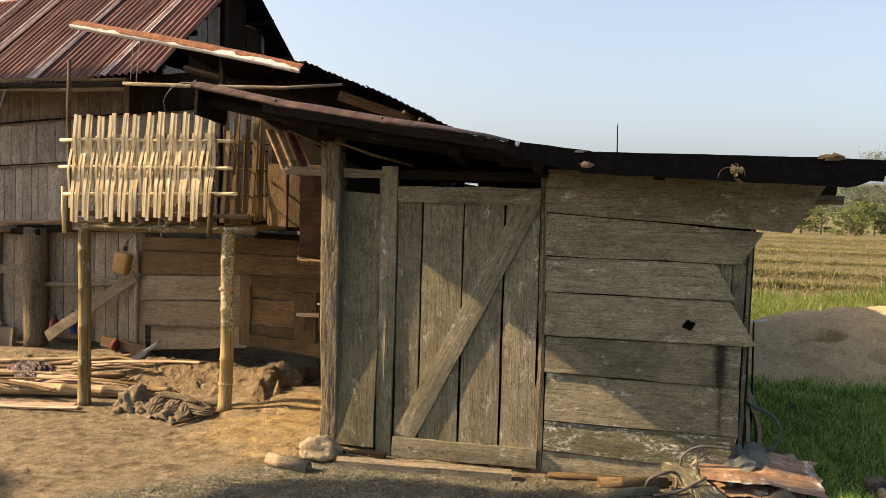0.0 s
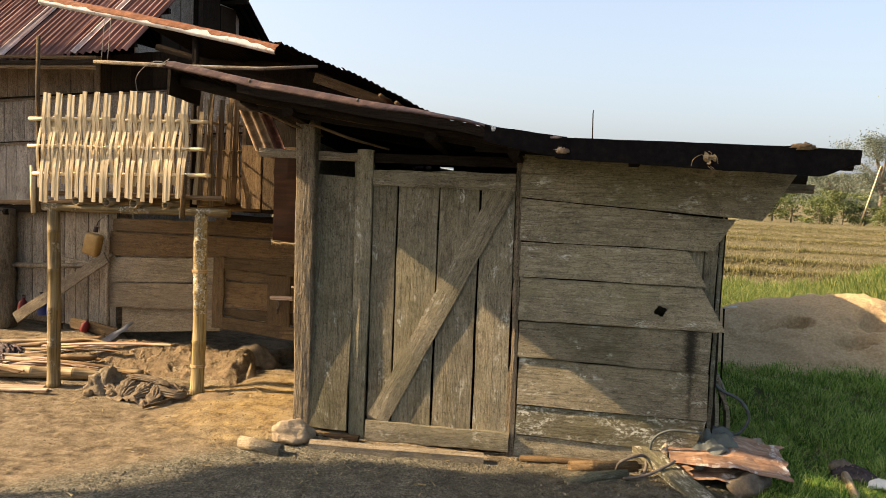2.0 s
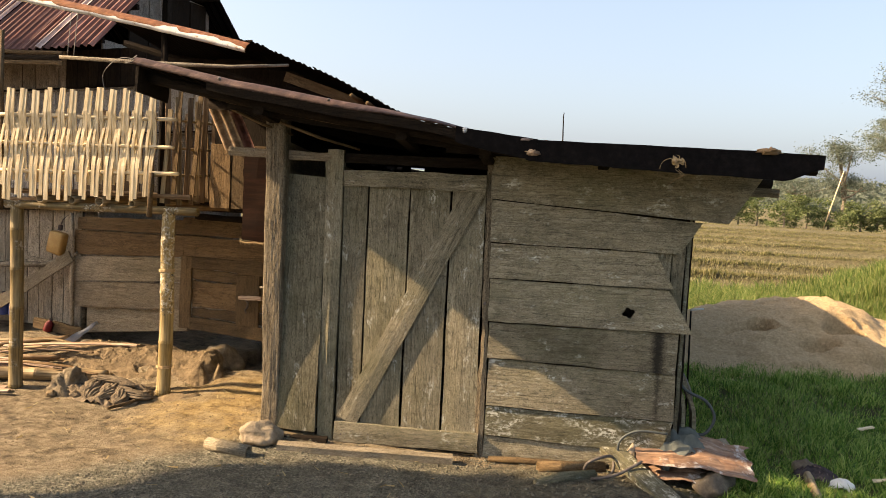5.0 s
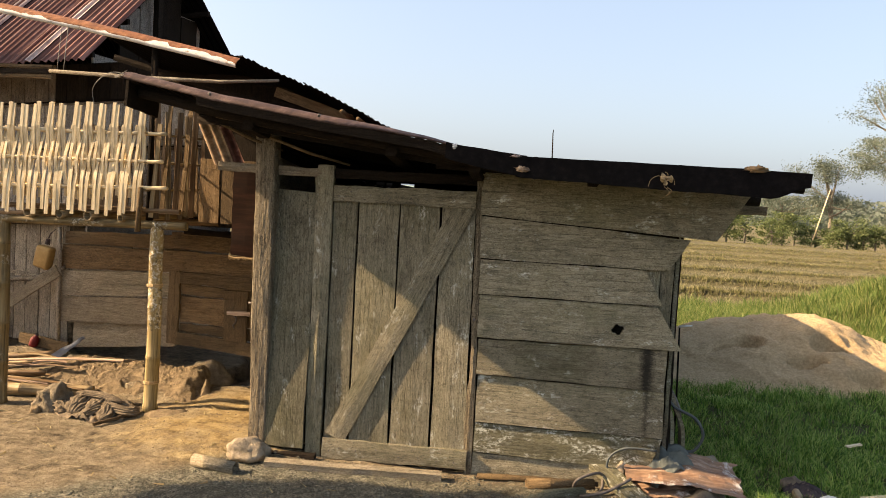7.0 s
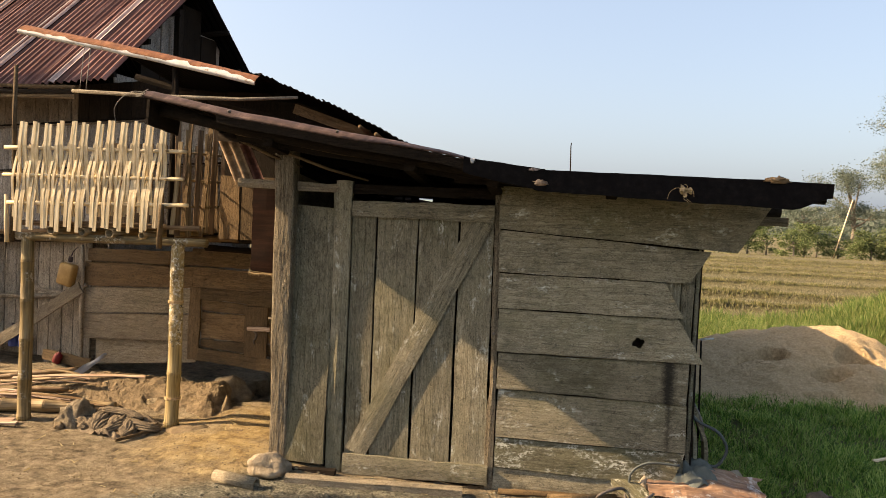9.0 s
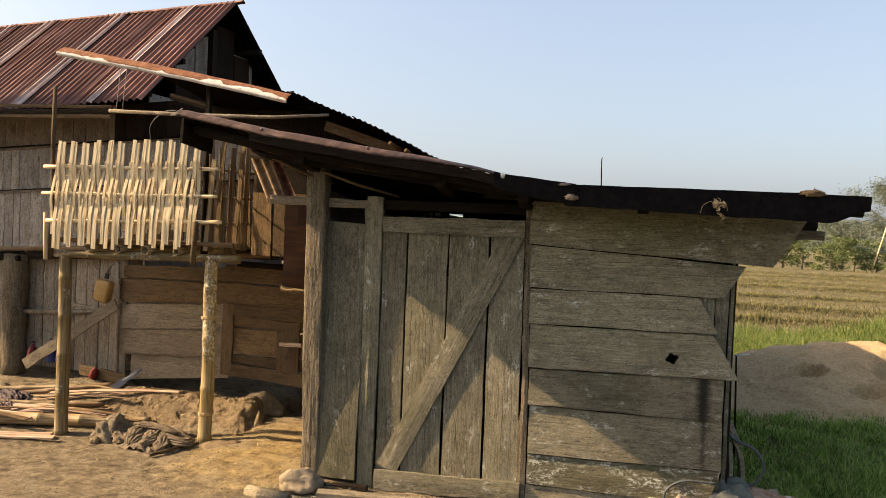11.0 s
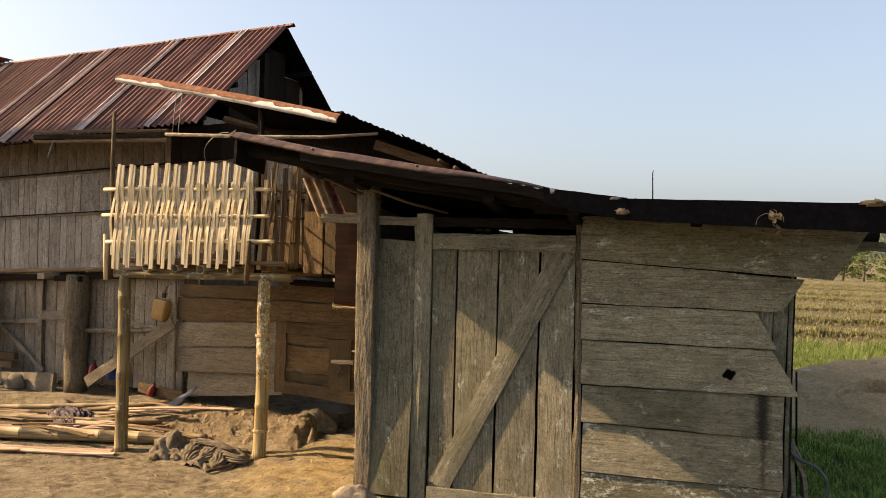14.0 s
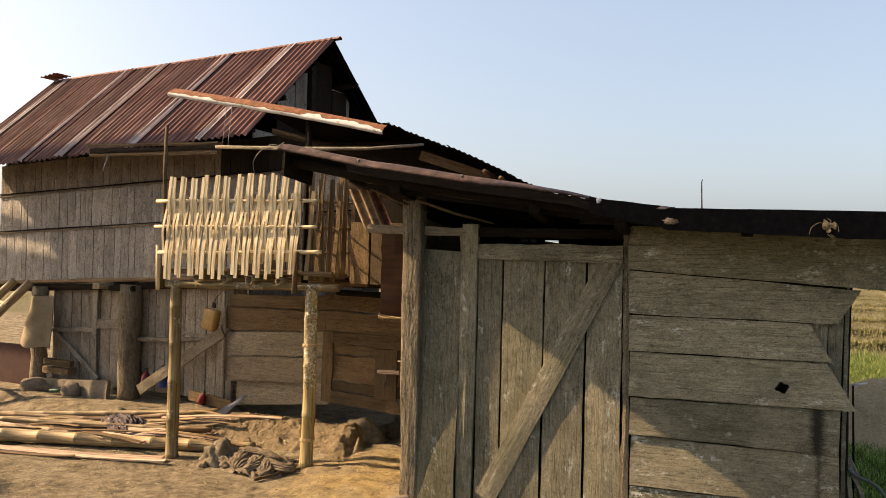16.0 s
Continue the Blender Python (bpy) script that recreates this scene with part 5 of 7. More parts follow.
for x0, z0, x1, z1, r in RAILS:
    culm("rail", rp(x0, 5.58, z0), rp(x1, 5.58, z1), r, r * 0.95, M["bamboo_split"], rack, every=0.36, bend=0.006, seg=10)
local_tube("upright", [rp(-4.045, 5.62, 1.37), rp(-4.04, 5.62, 1.9), rp(-4.05, 5.62, 2.3), rp(-4.045, 5.62, 2.69)], [0.017, 0.016, 0.017, 0.015], M["wood_brown"], rack, seg=10, rough=0.1)
local_tube("upright", [rp(-4.07, 5.60, 1.36), rp(-4.085, 5.60, 1.72)], [0.017, 0.014], M["bamboo_split"], rack, seg=8)
local_tube("upright", [rp(-2.825, 5.535, 1.38), rp(-2.815, 5.54, 1.70)], [0.02, 0.018], M["wood_brown"], rack, seg=10, rough=0.1)


def lath_bm(length, w, t, curve, sd, twist=0.0, sway=None):
    """A split-bamboo lath along its own x, gently bowed between the rails."""
    bm = bmesh.new()
    n = 14
    rings = []
    for i in range(n + 1):
        u = i / n
        x = (u - 0.5) * length
        z = curve(u)
        ww = w * (1 + 0.06 * wob(sd, u * 4, 1))
        off = 0.002 * wob(sd, u * 3, 7) + twist * (u - 0.5) + (sway(u) if sway else 0.0)
        rings.append([bm.verts.new((x, off + s * ww / 2, z + h)) for s, h in ((-1, 0), (-0.92, t), (0.88, t), (1, 0.1 * t), (0, -0.15 * t))])
    for a, b in zip(rings, rings[1:]):
        for k in range(5):
            bm.faces.new((a[k], b[k], b[(k + 1) % 5], a[(k + 1) % 5]))
    bm.faces.new(rings[0])
    bm.faces.new(rings[-1][::-1])
    bmesh.ops.recalc_face_normals(bm, faces=bm.faces)
    return bm


rng = random.Random(11)


def weave(front, depth=0.017):
    """Before or behind the three rails in turn, straight between them; u runs from the foot to the top."""
    s = depth if front else -depth
    knots = ((0.0, s * 0.7), (0.26, s), (0.525, -s), (0.79, s), (1.0, s * 0.5)) if front else ((0.0, s * 1.4), (0.14, s), (0.53, -s), (0.90, s), (1.0, s * 1.3))

    def at(u):
        for (u0, z0), (u1, z1) in zip(knots, knots[1:]):
            if u <= u1 + 1e-6:
                return z0 + (z1 - z0) * (u - u0) / (u1 - u0)
        return 0.0
    return at


def lath(lo, hi, wd, curve, mat, side, sway=None):
    m = axes(rp(*((lo + hi) / 2)), hi - lo, side)
    return part("lath", lath_bm((hi - lo).length, wd, 0.007, curve, seed(), sway=sway), M[mat], rack, "", m)


def pair(xb, xt, zb, zt, front, w0, w1, gap):
    """Two laths that meet at the top and foot and stand a little apart between."""
    for s, wd in ((1, w0), (-1, w1)):
        bulge = rng.uniform(0.5, 1.2) * gap
        lath(Vector((xb + s * wd * 0.42 + rng.uniform(-0.006, 0.006), 5.576 + 0.001 * s, zb + rng.uniform(-0.025, 0.02))),
             Vector((xt + s * wd * 0.34 + rng.uniform(-0.006, 0.006), 5.576 + 0.001 * s, zt + rng.uniform(-0.020, 0.012))),
             wd, weave(front), "bamboo_split", (-1, 0, 0), lambda u, s=s, b=bulge: -s * b * math.sin(math.pi * u) ** 2)


for i in range(12):
    u = i / 11
    xb, xt = -3.962 + 1.090 * u + rng.uniform(-0.008, 0.008), -3.932 + 1.100 * u + rng.uniform(-0.008, 0.008)
    zb, zt = 1.462 + 0.05 * u, 2.262 + 0.045 * u
    pair(xb, xt, zb, zt, True, rng.uniform(0.030, 0.037), rng.uniform(0.026, 0.032), 0.008)
    # short bowed pairs that pass the middle rail in front, seen between
    pair(xb - 0.050, xt - 0.045, zb + 0.115, zt - 0.155, False, rng.uniform(0.021, 0.026), rng.uniform(0.021, 0.026), 0.012)
# side panel towards the shed
for z in (2.09, 1.88, 1.68):
    culm("rail", rp(-2.80, 5.55, z), rp(-2.70, 6.30, z + 0.02), 0.009, 0.009, M["bamboo_old"], rack, every=0.4, seg=8)
y = 5.63
k = 0
while y < 6.32:
    xx = -2.80 + 0.13 * (y - 5.6)
    wd = rng.uniform(0.028, 0.044)
    lean_ = rng.uniform(-0.05, 0.06)
    lath(Vector((xx + 0.022, y, 1.48 + rng.uniform(-0.03, 0.04))), Vector((xx + 0.026 + lean_, y + 0.02, 2.28 + rng.uniform(-0.12, 0.10))), wd, weave(k % 3 != 1, 0.004), ("bamboo_old", "bamboo_dark", "wood_brown")[k % 3], (-1, rng.uniform(-0.5, 0.1), 0))
    y += 0.075 + rng.uniform(-0.01, 0.02)
    k += 1
# back panel, darker
for i in range(11):
    x = -3.95 + 0.115 * i
    m = axes(rp(x, 6.62, 1.86), (rng.uniform(-0.03, 0.03), 0, 1), (-1, 0, 0))
    part("lath", lath_bm(0.70, 0.07, 0.008, weave(i % 2 == 0), seed()), M["bamboo_dark"], rack, "", m)
for z in (1.34, 0.62):
    for k in range(3):
        ring = [(-2.737 + 0.056 * math.cos(a * 0.7), 5.66 + 0.056 * math.sin(a * 0.7), z - 0.36 + 0.007 * k + 0.002 * math.sin(a)) for a in range(10)]
        part("binding", tube_bm([rp(*p) for p in ring], [0.004] * 10, seg=5), M["fibre"], rack)

# ---- things in the yard before the house ----
POLES = (
    ((-6.6, 5.36), (-3.36, 5.96), 0.058, 0.048, "bamboo_old", "thick bamboo pole lying on the ground", 0.0),
    ((-6.3, 5.62), (-4.12, 6.00), 0.040, 0.034, "bamboo_old", "pale bamboo pole on the ground by the rack", 0.03),
    ((-5.6, 5.86), (-3.88, 6.14), 0.022, 0.018, "bamboo_dark", "thin brown pole on a pile", 0.07),
    ((-5.3, 6.20), (-4.00, 6.46), 0.026, 0.022, "bamboo_dark", "brown pole against the house", 0.04),
    ((-5.9, 5.80), (-4.25, 6.05), 0.024, 0.02, "bamboo_old", "pale thin pole on a pile", 0.10),
    ((-5.4, 5.98), (-3.95, 6.18), 0.020, 0.017, "bamboo_dark", "thin brown pole on a pile", 0.02),
    ((-6.9, 5.72), (-4.55, 6.20), 0.034, 0.028, "bamboo_old", "pale bamboo pole at the back of the pile", 0.05),
    ((-6.7, 5.95), (-4.70, 6.30), 0.026, 0.022, "bamboo_dark", "brown pole at the back of the pile", 0.06),
    ((-6.4, 6.10), (-4.30, 6.42), 0.030, 0.024, "bamboo_old", "bamboo pole close to the house foot", 0.03),
    ((-4.9, 6.3), (-3.95, 6.33), 0.018, 0.016, "bamboo_old", "thin bamboo stick on a pile", 0.03),
)
for a, b, r0, r1, mat, label, up in POLES:
    za, zb = ground_z(*a) + r0 + up, ground_z(*b) + r1 + up
    tagged(culm("bamboo_pole", (*a, za), (*b, zb), r0, r1, M[mat], None, every=0.32, bend=0.015), label, "pole", "poles lying in the yard")
rng = random.Random(21)
for i in range(86):
    x = rng.uniform(-6.2, -3.75)
    y = 5.78 + 0.16 * (x + 4.5) + rng.uniform(-0.05, 0.52)
    ln = rng.uniform(0.3, 1.1)
    m = pose(x, y, ground_z(x, y) + 0.03 + 0.07 * rng.random(), rng.uniform(-30, 30), rng.uniform(-4, 4), rng.uniform(-4, 24))
    ob = part("bamboo_strip", lath_bm(ln, rng.uniform(0.025, 0.06), 0.007, lambda u: 0.02 * math.sin(u * 3), seed()), M[rng.choice(("bamboo_old", "strip_pink", "bamboo_dark", "bamboo_dark", "strip_pink"))], None, "", m)
    tagged(ob, "split bamboo strip lying on a pile", "strip", "strips lying in the yard")
for a, b, wd, mat in (((-6.4, 5.12), (-3.86, 5.47), 0.05, "strip_pink"), ((-6.0, 5.22), (-3.93, 5.54), 0.065, "strip_pink"), ((-5.9, 5.10), (-4.6, 5.33), 0.03, "bamboo_dark")):
    a3, b3 = Vector((*a, ground_z(*a) + 0.012)), Vector((*b, ground_z(*b) + 0.03))
    m = axes((a3 + b3) / 2, b3 - a3, (0, 1, 0.15))
    tagged(part("bamboo_strip", lath_bm((b3 - a3).length, wd, 0.010, lambda u: 0.012 * math.sin(u * 6), seed()), M[mat], None, "", m), "long split bamboo strip on the bare earth", "strip", "strips lying in the yard")


def crumpled(name, x, y, z, sx, sy, sz, mat, label, category, sd, folds=3.0, n=26):
    """A cloth thrown down: a low crumpled mound with folds."""
    verts, faces = [], []
    for j in range(n + 1):
        for i in range(n + 1):
            u, v = 2 * i / n - 1, 2 * j / n - 1
            r = math.hypot(u, v) * (0.86 + 0.22 * wob(sd, math.atan2(v, u) * 1.2, 3))
            h = max(0.0, 1 - r * r) ** 0.6
            ridge = 1 - abs(wob(sd + 1, u * folds * 0.55, v * folds * 1.5 + 0.8 * u)) * 1.7
            fine = 1 - abs(wob(sd + 2, u * folds * 2.2, v * folds * 2.2)) * 1.5
            verts.append((u * sx, v * sy, (h * (0.45 + 0.4 * ridge + 0.2 * fine) - 0.05) * sz))
    for j in range(n):
        for i in range(n):
            a = j * (n + 1) + i
            faces.append((a, a + 1, a + n + 2, a + n + 1))
    me = bpy.data.meshes.new(name)
    me.from_pydata(verts, [], faces)
    ob = part_mesh(name, me, M[mat], None, "", pose(x, y, z, 0, 0, sd * 37 % 90 - 45), smooth=True)
    md = ob.modifiers.new("thick", 'SOLIDIFY')
    md.thickness = 0.006
    return tagged(ob, label, category)


lump("mud_clod", -3.48, 5.62, ground_z(-3.48, 5.62) - 0.02, 0.125, 0.11, 0.150, M["rock_brown"], "large dried clay clod lying in the yard", "clod", 20, amp=0.34, sub=4, freq=2.0)
for k, (x, y, s) in enumerate(((-3.62, 5.78, 0.05), (-3.02, 5.46, 0.04), (-2.92, 5.68, 0.04), (-3.55, 5.52, 0.045))):
    lump("mud_clod", x, y, ground_z(x, y) - 0.01, s * 1.2, s, s * 0.9, M["mud"], "small dried clay clod beside a muddy rag", "clod", 40 * k, group="clods in the yard")
ROLLS = (
    ((-0.24, 0.02, 0.05), (-0.10, 0.10, 0.07), (0.10, 0.12, 0.07), (0.26, 0.10, 0.05), 0.050),
    ((0.27, 0.10, 0.06), (0.31, 0.02, 0.05), (0.18, -0.02, 0.07), (0.05, 0.02, 0.08), 0.044),
    ((-0.27, 0.00, 0.05), (-0.23, -0.05, 0.06), (-0.17, -0.10, 0.05), (-0.12, -0.13, 0.03), 0.052),
    ((-0.15, 0.06, 0.09), (-0.10, -0.02, 0.09), (-0.06, -0.10, 0.07), (-0.05, -0.16, 0.03), 0.060),
    ((0.00, 0.05, 0.09), (0.05, -0.03, 0.08), (0.06, -0.10, 0.06), (0.03, -0.17, 0.02), 0.048),
    ((0.10, 0.03, 0.08), (0.16, -0.04, 0.07), (0.20, -0.10, 0.05), (0.21, -0.16, 0.02), 0.046),
    ((-0.20, 0.05, 0.12), (-0.06, 0.03, 0.13), (0.08, 0.05, 0.12), (0.20, 0.05, 0.10), 0.036),
)


def fold_bm(k, pts, r):
    """A thick twisted fold of cloth, fluted along its length."""
    bm = bmesh.new()
    pp = curve_pts(pts, 33)
    n, q = len(pp), 56
    rings = []
    for i, p in enumerate(pp):
        d = (pp[min(i + 1, n - 1)] - pp[max(i - 1, 0)]).normalized()
        a1 = d.cross(Vector((0, 0, 1))).normalized()
        a2 = a1.cross(d)
        u = i / (n - 1)
        taper = 1 - abs(2 * u - 1) ** 5 * 0.7
        ring = []
        for j in range(q):
            a = 2 * math.pi * j / q
            flute = abs(math.sin(6.5 * a + 3.4 * u + 2.4 * wob(211, u * 3, k) + 1.5 * wob(213, j * 0.25, u * 6 + k)))
            rr = r * taper * (0.66 + 0.42 * flute ** 0.8 + 0.45 * wob(212, math.cos(a) * 1.3 + k, math.sin(a) * 1.3, u * 5))
            ring.append(bm.verts.new(p + rr * (1.25 * math.cos(a) * a1 + 0.7 * math.sin(a) * a2)))
        rings.append(ring)
    for a, b in zip(rings, rings[1:]):
        for j in range(q):
            bm.faces.new((a[j], a[(j + 1) % q], b[(j + 1) % q], b[j]))
    bm.faces.new(rings[0])
    bm.faces.new(rings[-1])
    bmesh.ops.recalc_face_normals(bm, faces=bm.faces)
    return bm


verts, faces, n = [], [], 90
for j in range(n + 1):
    for i in range(n + 1):
        u, v = 2 * i / n - 1, 2 * j / n - 1
        a = math.atan2(v, u)
        r = math.hypot(u, v) * (1.0 + 0.40 * wob(201, math.cos(a) * 2, math.sin(a) * 2))
        env = max(0.0, 1 - r * r) ** 0.5
        wu, wv = 0.5 * wob(202, u * 1.7, v * 1.7), 0.5 * wob(204, u * 1.7, v * 1.7)
        verts.append((0.32 * u, 0.20 * v, 0.10 * env * (0.5 + 0.3 * ridge(203, (u + wu) * 2, (v + wv) * 3) + 0.22 * ridge(205, (u + wu) * 8, (v + wv) * 5) + 0.1 * ridge(206, (u + wu) * 17, (v + wv) * 11)) - 0.03))
for j in range(n):
    for i in range(n):
        a = j * (n + 1) + i
        faces.append((a, a + 1, a + n + 2, a + n + 1))
me = bpy.data.meshes.new("rag")
me.from_pydata(verts, [], faces)
rag = tagged(part_mesh("rag", me, M["cloth_muddy"], None, "", pose(-3.15, 5.60, ground_z(-3.15, 5.60), 0, 0, -12), smooth=True), "mud-caked rag thrown in folds on the bare earth", "rag")
for k, (*pts, r) in enumerate(ROLLS):
    part("fold", fold_bm(k, pts, r), M["cloth_muddy"], rag, smooth=True, m=Matrix.Translation((0, 0, -0.012)))
crumpled("dark_cloth", -4.78, 6.16, ground_z(-4.78, 6.16) + 0.05, 0.40, 0.20, 0.13, "cloth_dark", "dark cloth with faded pink patches over the bamboo pile", "cloth", 5, folds=5.0, n=60)
bar_ob = bar("stick", (-2.98, 5.30, 0.02), (-2.80, 5.58, 0.05), 0.022, 0.014, M["wood_brown"], None, up=(0, 0, 1))
tagged(bar_ob, "short flat stick on the bare earth", "stick")
for k, (x, y, s, mt) in enumerate(((-5.10, 6.50, 0.075, "rock_brown"), (-4.85, 6.46, 0.095, "rock_brown"), (-4.98, 6.40, 0.06, "darkrock"), (-2.63, 6.52, 0.13, "rock_brown"), (-3.95, 6.75, 0.09, "darkrock"))):
    lump("stone", x, y, ground_z(x, y) - 0.02, s * 1.25, s, s * (1.0 if k != 3 else 1.25), M[mt], "rough stone at the foot of the house", "stone", 55 * k, group="stones by the house")
# block and leaning slab under the house
hm = H
slab = part("stone_slab", bar_bm(1.0, 0.25, 0.05, seed(), 0.006), M["darkrock"], None, "", hm @ pose(-2.76, -0.12, 0.14, 80, -4, 0))
tagged(slab, "brown slab leaning on the house foot", "slab")
lump("stone", *(hm @ Vector((-2.72, -0.22, 0.12))), 0.11, 0.06, 0.11, M["darkrock"], "brown stone leaning on the slab", "stone", 10, amp=0.15)
lump("stone", *(hm @ Vector((-3.30, -0.16, 0.10))), 0.22, 0.12, 0.10, M["darkrock"], "dark stone beside the house post", "stone", 0, amp=0.2)
for z, dx in ((0.33, 0), (0.42, 0.02)):
    b_ = part("timber_block", bar_bm(0.40, 0.07, 0.07, seed(), 0.008), M["wood_brown"], None, "", hm @ pose(-3.10 + dx, -0.08, z - 0.035))
    tagged(b_, "short brown timber stacked by the gate", "timber", "timbers by the gate")
tip = part("plastic_strip", board_bm((-0.16, -0.03), (0.16, -0.012), (0.16, 0.01), (-0.16, 0.04), 0.004, seed(), 12, 0.003, warp=0.04), M["grey_plastic"], None, "", pose(-3.93, 6.55, 0.27, 50, -25, 68))
tagged(tip, "curved strip of dull grey plastic on the pile", "strip")


def bottle(name, m, r, h, mat, label, neck=0.35, tilt=0):
    """A turned plastic bottle with shoulder, neck and cap."""
    ob = part(name, tube_bm([(0, 0, 0), (0, 0, 0.01), (0, 0, h * 0.55), (0, 0, h * 0.72), (0, 0, h * 0.82), (0, 0, h * 0.92)], [r * 0.9, r, r, r * 0.8, r * neck, r * neck], seg=14), M[mat], None, "", m, smooth=True)
    part("cap", tube_bm([(0, 0, h * 0.91), (0, 0, h)], [r * neck * 1.2, r * neck * 1.15], seg=12), M["cloth_dark"], ob)
    return tagged(ob, label, "bottle")


bottle("red_bottle", hm @ pose(-1.86, -0.05, 0.24, 0, 8, 0), 0.045, 0.22, "red", "red plastic bottle standing by the house post")
bottle("blue_bottle", hm @ pose(-1.64, -0.02, 0.28, 0, 0, 0), 0.045, 0.22, "blue", "dark blue plastic bottle under the house")
bottle("blue_bottle", hm @ pose(-1.54, -0.02, 0.28, 0, 4, 0), 0.035, 0.19, "blue", "small dark blue bottle under the house")
bottle("red_can", hm @ pose(-1.07, -0.10, 0.19, 0, 20, 15), 0.038, 0.12, "red", "red plastic can tipped against the house wall")
bottle("green_bottle", hm @ pose(-2.98, -0.26, 0.145, 0, 84, 10), 0.020, 0.18, "green", "green bottle lying by the slab")
# hanging canister
bm = bmesh.new()
bmesh.ops.create_cube(bm, size=1)
for v in bm.verts:
    v.co = Vector((v.co.x * 0.165, v.co.y * 0.09, v.co.z * 0.215 + 0.11))
    if v.co.z > 0.15 and v.co.x < 0:
        v.co.z -= 0.012
bmesh.ops.bevel(bm, geom=bm.edges[:], offset=0.026, segments=4, profile=0.5, affect='EDGES')
jug = part("canister", bm, M["jug"], None, "", hm @ pose(-1.015, -0.075, 0.905, 0, 13, 0), smooth=True)
tagged(jug, "yellowed plastic canister hung on the gate", "canister")
part("neck", tube_bm([(0, 0, 0.23), (0, 0, 0.275)], [0.022, 0.02], seg=10), M["cloth_dark"], jug)
part("cord", tube_bm([(0.0, 0, 0.27), (0.01, 0.0, 0.33), (0.03, 0.03, 0.38)], [0.006, 0.006, 0.005], seg=6), M["cloth_dark"], jug)
# sack and ladder at the far end of the house
verts, faces = [], []
for layer in (0.0, 0.012):
    for j in range(15):
        for i in range(15):
            u, v = i / 14, j / 14
            x = (-3.43 - 0.17 * v) * (1 - u) + (-3.17 + 0.03 * v) * u
            z = (1.13 - 0.50 * v) * (1 - u) + (1.13 - 0.58 * v) * u + 0.02 * math.sin(u * 9) * v
            verts.append((x, -0.10 - 0.13 * math.sin(math.pi * min(1, u * 1.1)) - 0.05 * v + 0.02 * wob(66, u * 4, v * 4) + layer, z))
for j in range(14):
    for i in range(14):
        a = j * 15 + i
        faces += [(a, a + 15, a + 16, a + 1), (225 + a + 1, 225 + a + 16, 225 + a + 15, 225 + a)]
me = bpy.data.meshes.new("mat")
me.from_pydata(verts, [], faces)
sack = part_mesh("mat", me, M["sack"], None, "", hm, smooth=True)
tagged(sack, "stiff tan mat hung over the house post", "mat")
ladder = empty_thing("ladder", "bamboo ladder leaning up to the house floor", "ladder", hm @ pose(-3.9, -0.6, 0))
for dx, dy in ((0.0, 0.0), (-0.45, 0.15)):
    culm("ladder_rail", (dx - 0.15, dy - 0.45, 0.1), (dx + 0.62, dy + 0.30, 1.28), 0.05, 0.045, M["bamboo_old"], ladder, every=0.3)
for k in range(4):
    u = 0.2 + 0.2 * k
    a = Vector((-0.15 + 0.77 * u, -0.45 + 0.75 * u, 0.1 + 1.18 * u))
    culm("rung", a + Vector((-0.5, 0.17, 0)), a + Vector((0.06, -0.03, 0)), 0.03, 0.03, M["bamboo_old"], ladder, every=0.3, seg=10)
tin = part("metal_sheet", board_bm((-0.35, -0.24), (0.35, -0.24), (0.35, 0.24), (-0.35, 0.22), 0.012, seed(), 12), M["rust_scrap"], None, "", hm @ pose(-3.86, -0.05, 0.33, 88, 0, 0))
tin.data.materials[0] = M["maroon"]
tagged(tin, "dark red rusted sheet under the ladder", "sheet")

# ---- at the foot of the shed ----
thr = bar("timber", (-1.56, 4.80, 0.045), (-0.47, 4.92, 0.02), 0.085, 0.060, M["wood_plank"], None, up=(0.1, 1, 0), rough=0.006)
tagged(thr, "rough sawn timber lying before the door", "timber")
sp = bar("timber", (-1.70, 4.98, 0.03), (-1.30, 5.00, 0.03), 0.05, 0.07, M["wood_dark"], None, up=(0, 0, 1))
tagged(sp, "dark timber offcut under the shed post", "timber")
lump("stone", -1.70, 4.88, ground_z(-1.70, 4.88) - 0.01, 0.135, 0.10, 0.100, M["rock"], "pale rough stone against the shed post", "stone", 15, amp=0.20, sub=4, freq=1.5, sd=11)
lg = culm("log", (-1.99, 4.72, 0.045), (-1.70, 4.66, 0.035), 0.040, 0.043, M["wood_plank"], None, every=2, bend=0.002)
tagged(lg, "short round log beside the pale stone", "log")
lg = local_tube("log", [(0.05, 4.62, 0.02), (0.2, 4.74, 0.035), (0.40, 4.86, 0.03)], [0.028, 0.034, 0.032], M["wood_lichen"], None, seg=12, rough=0.1)
tagged(lg, "brown round log on the ground by the wall", "log")
lg = culm("pipe", (0.06, 4.88, 0.035), (0.47, 5.00, 0.035), 0.036, 0.034, M["wood_brown"], None, every=2.5, bend=0.003)
tagged(lg, "brown hollow pipe on the ground by the wall", "pipe")
lg = local_tube("stick", [(-0.25, 5.0, 0.02), (0.1, 5.0, 0.03), (0.5, 5.02, 0.03)], [0.018, 0.02, 0.016], M["wood_brown"], None, seg=8, rough=0.1)
tagged(lg, "brown stick along the foot of the wall", "stick")
pl = bar("plank", (0.50, 5.12, 0.13), (0.84, 4.56, -0.005), 0.13, 0.045, M["wood_lichen"], None, up=(1, 0.55, 0.1), rough=0.006)
tagged(pl, "thick grey plank leaning on the wall foot", "plank")
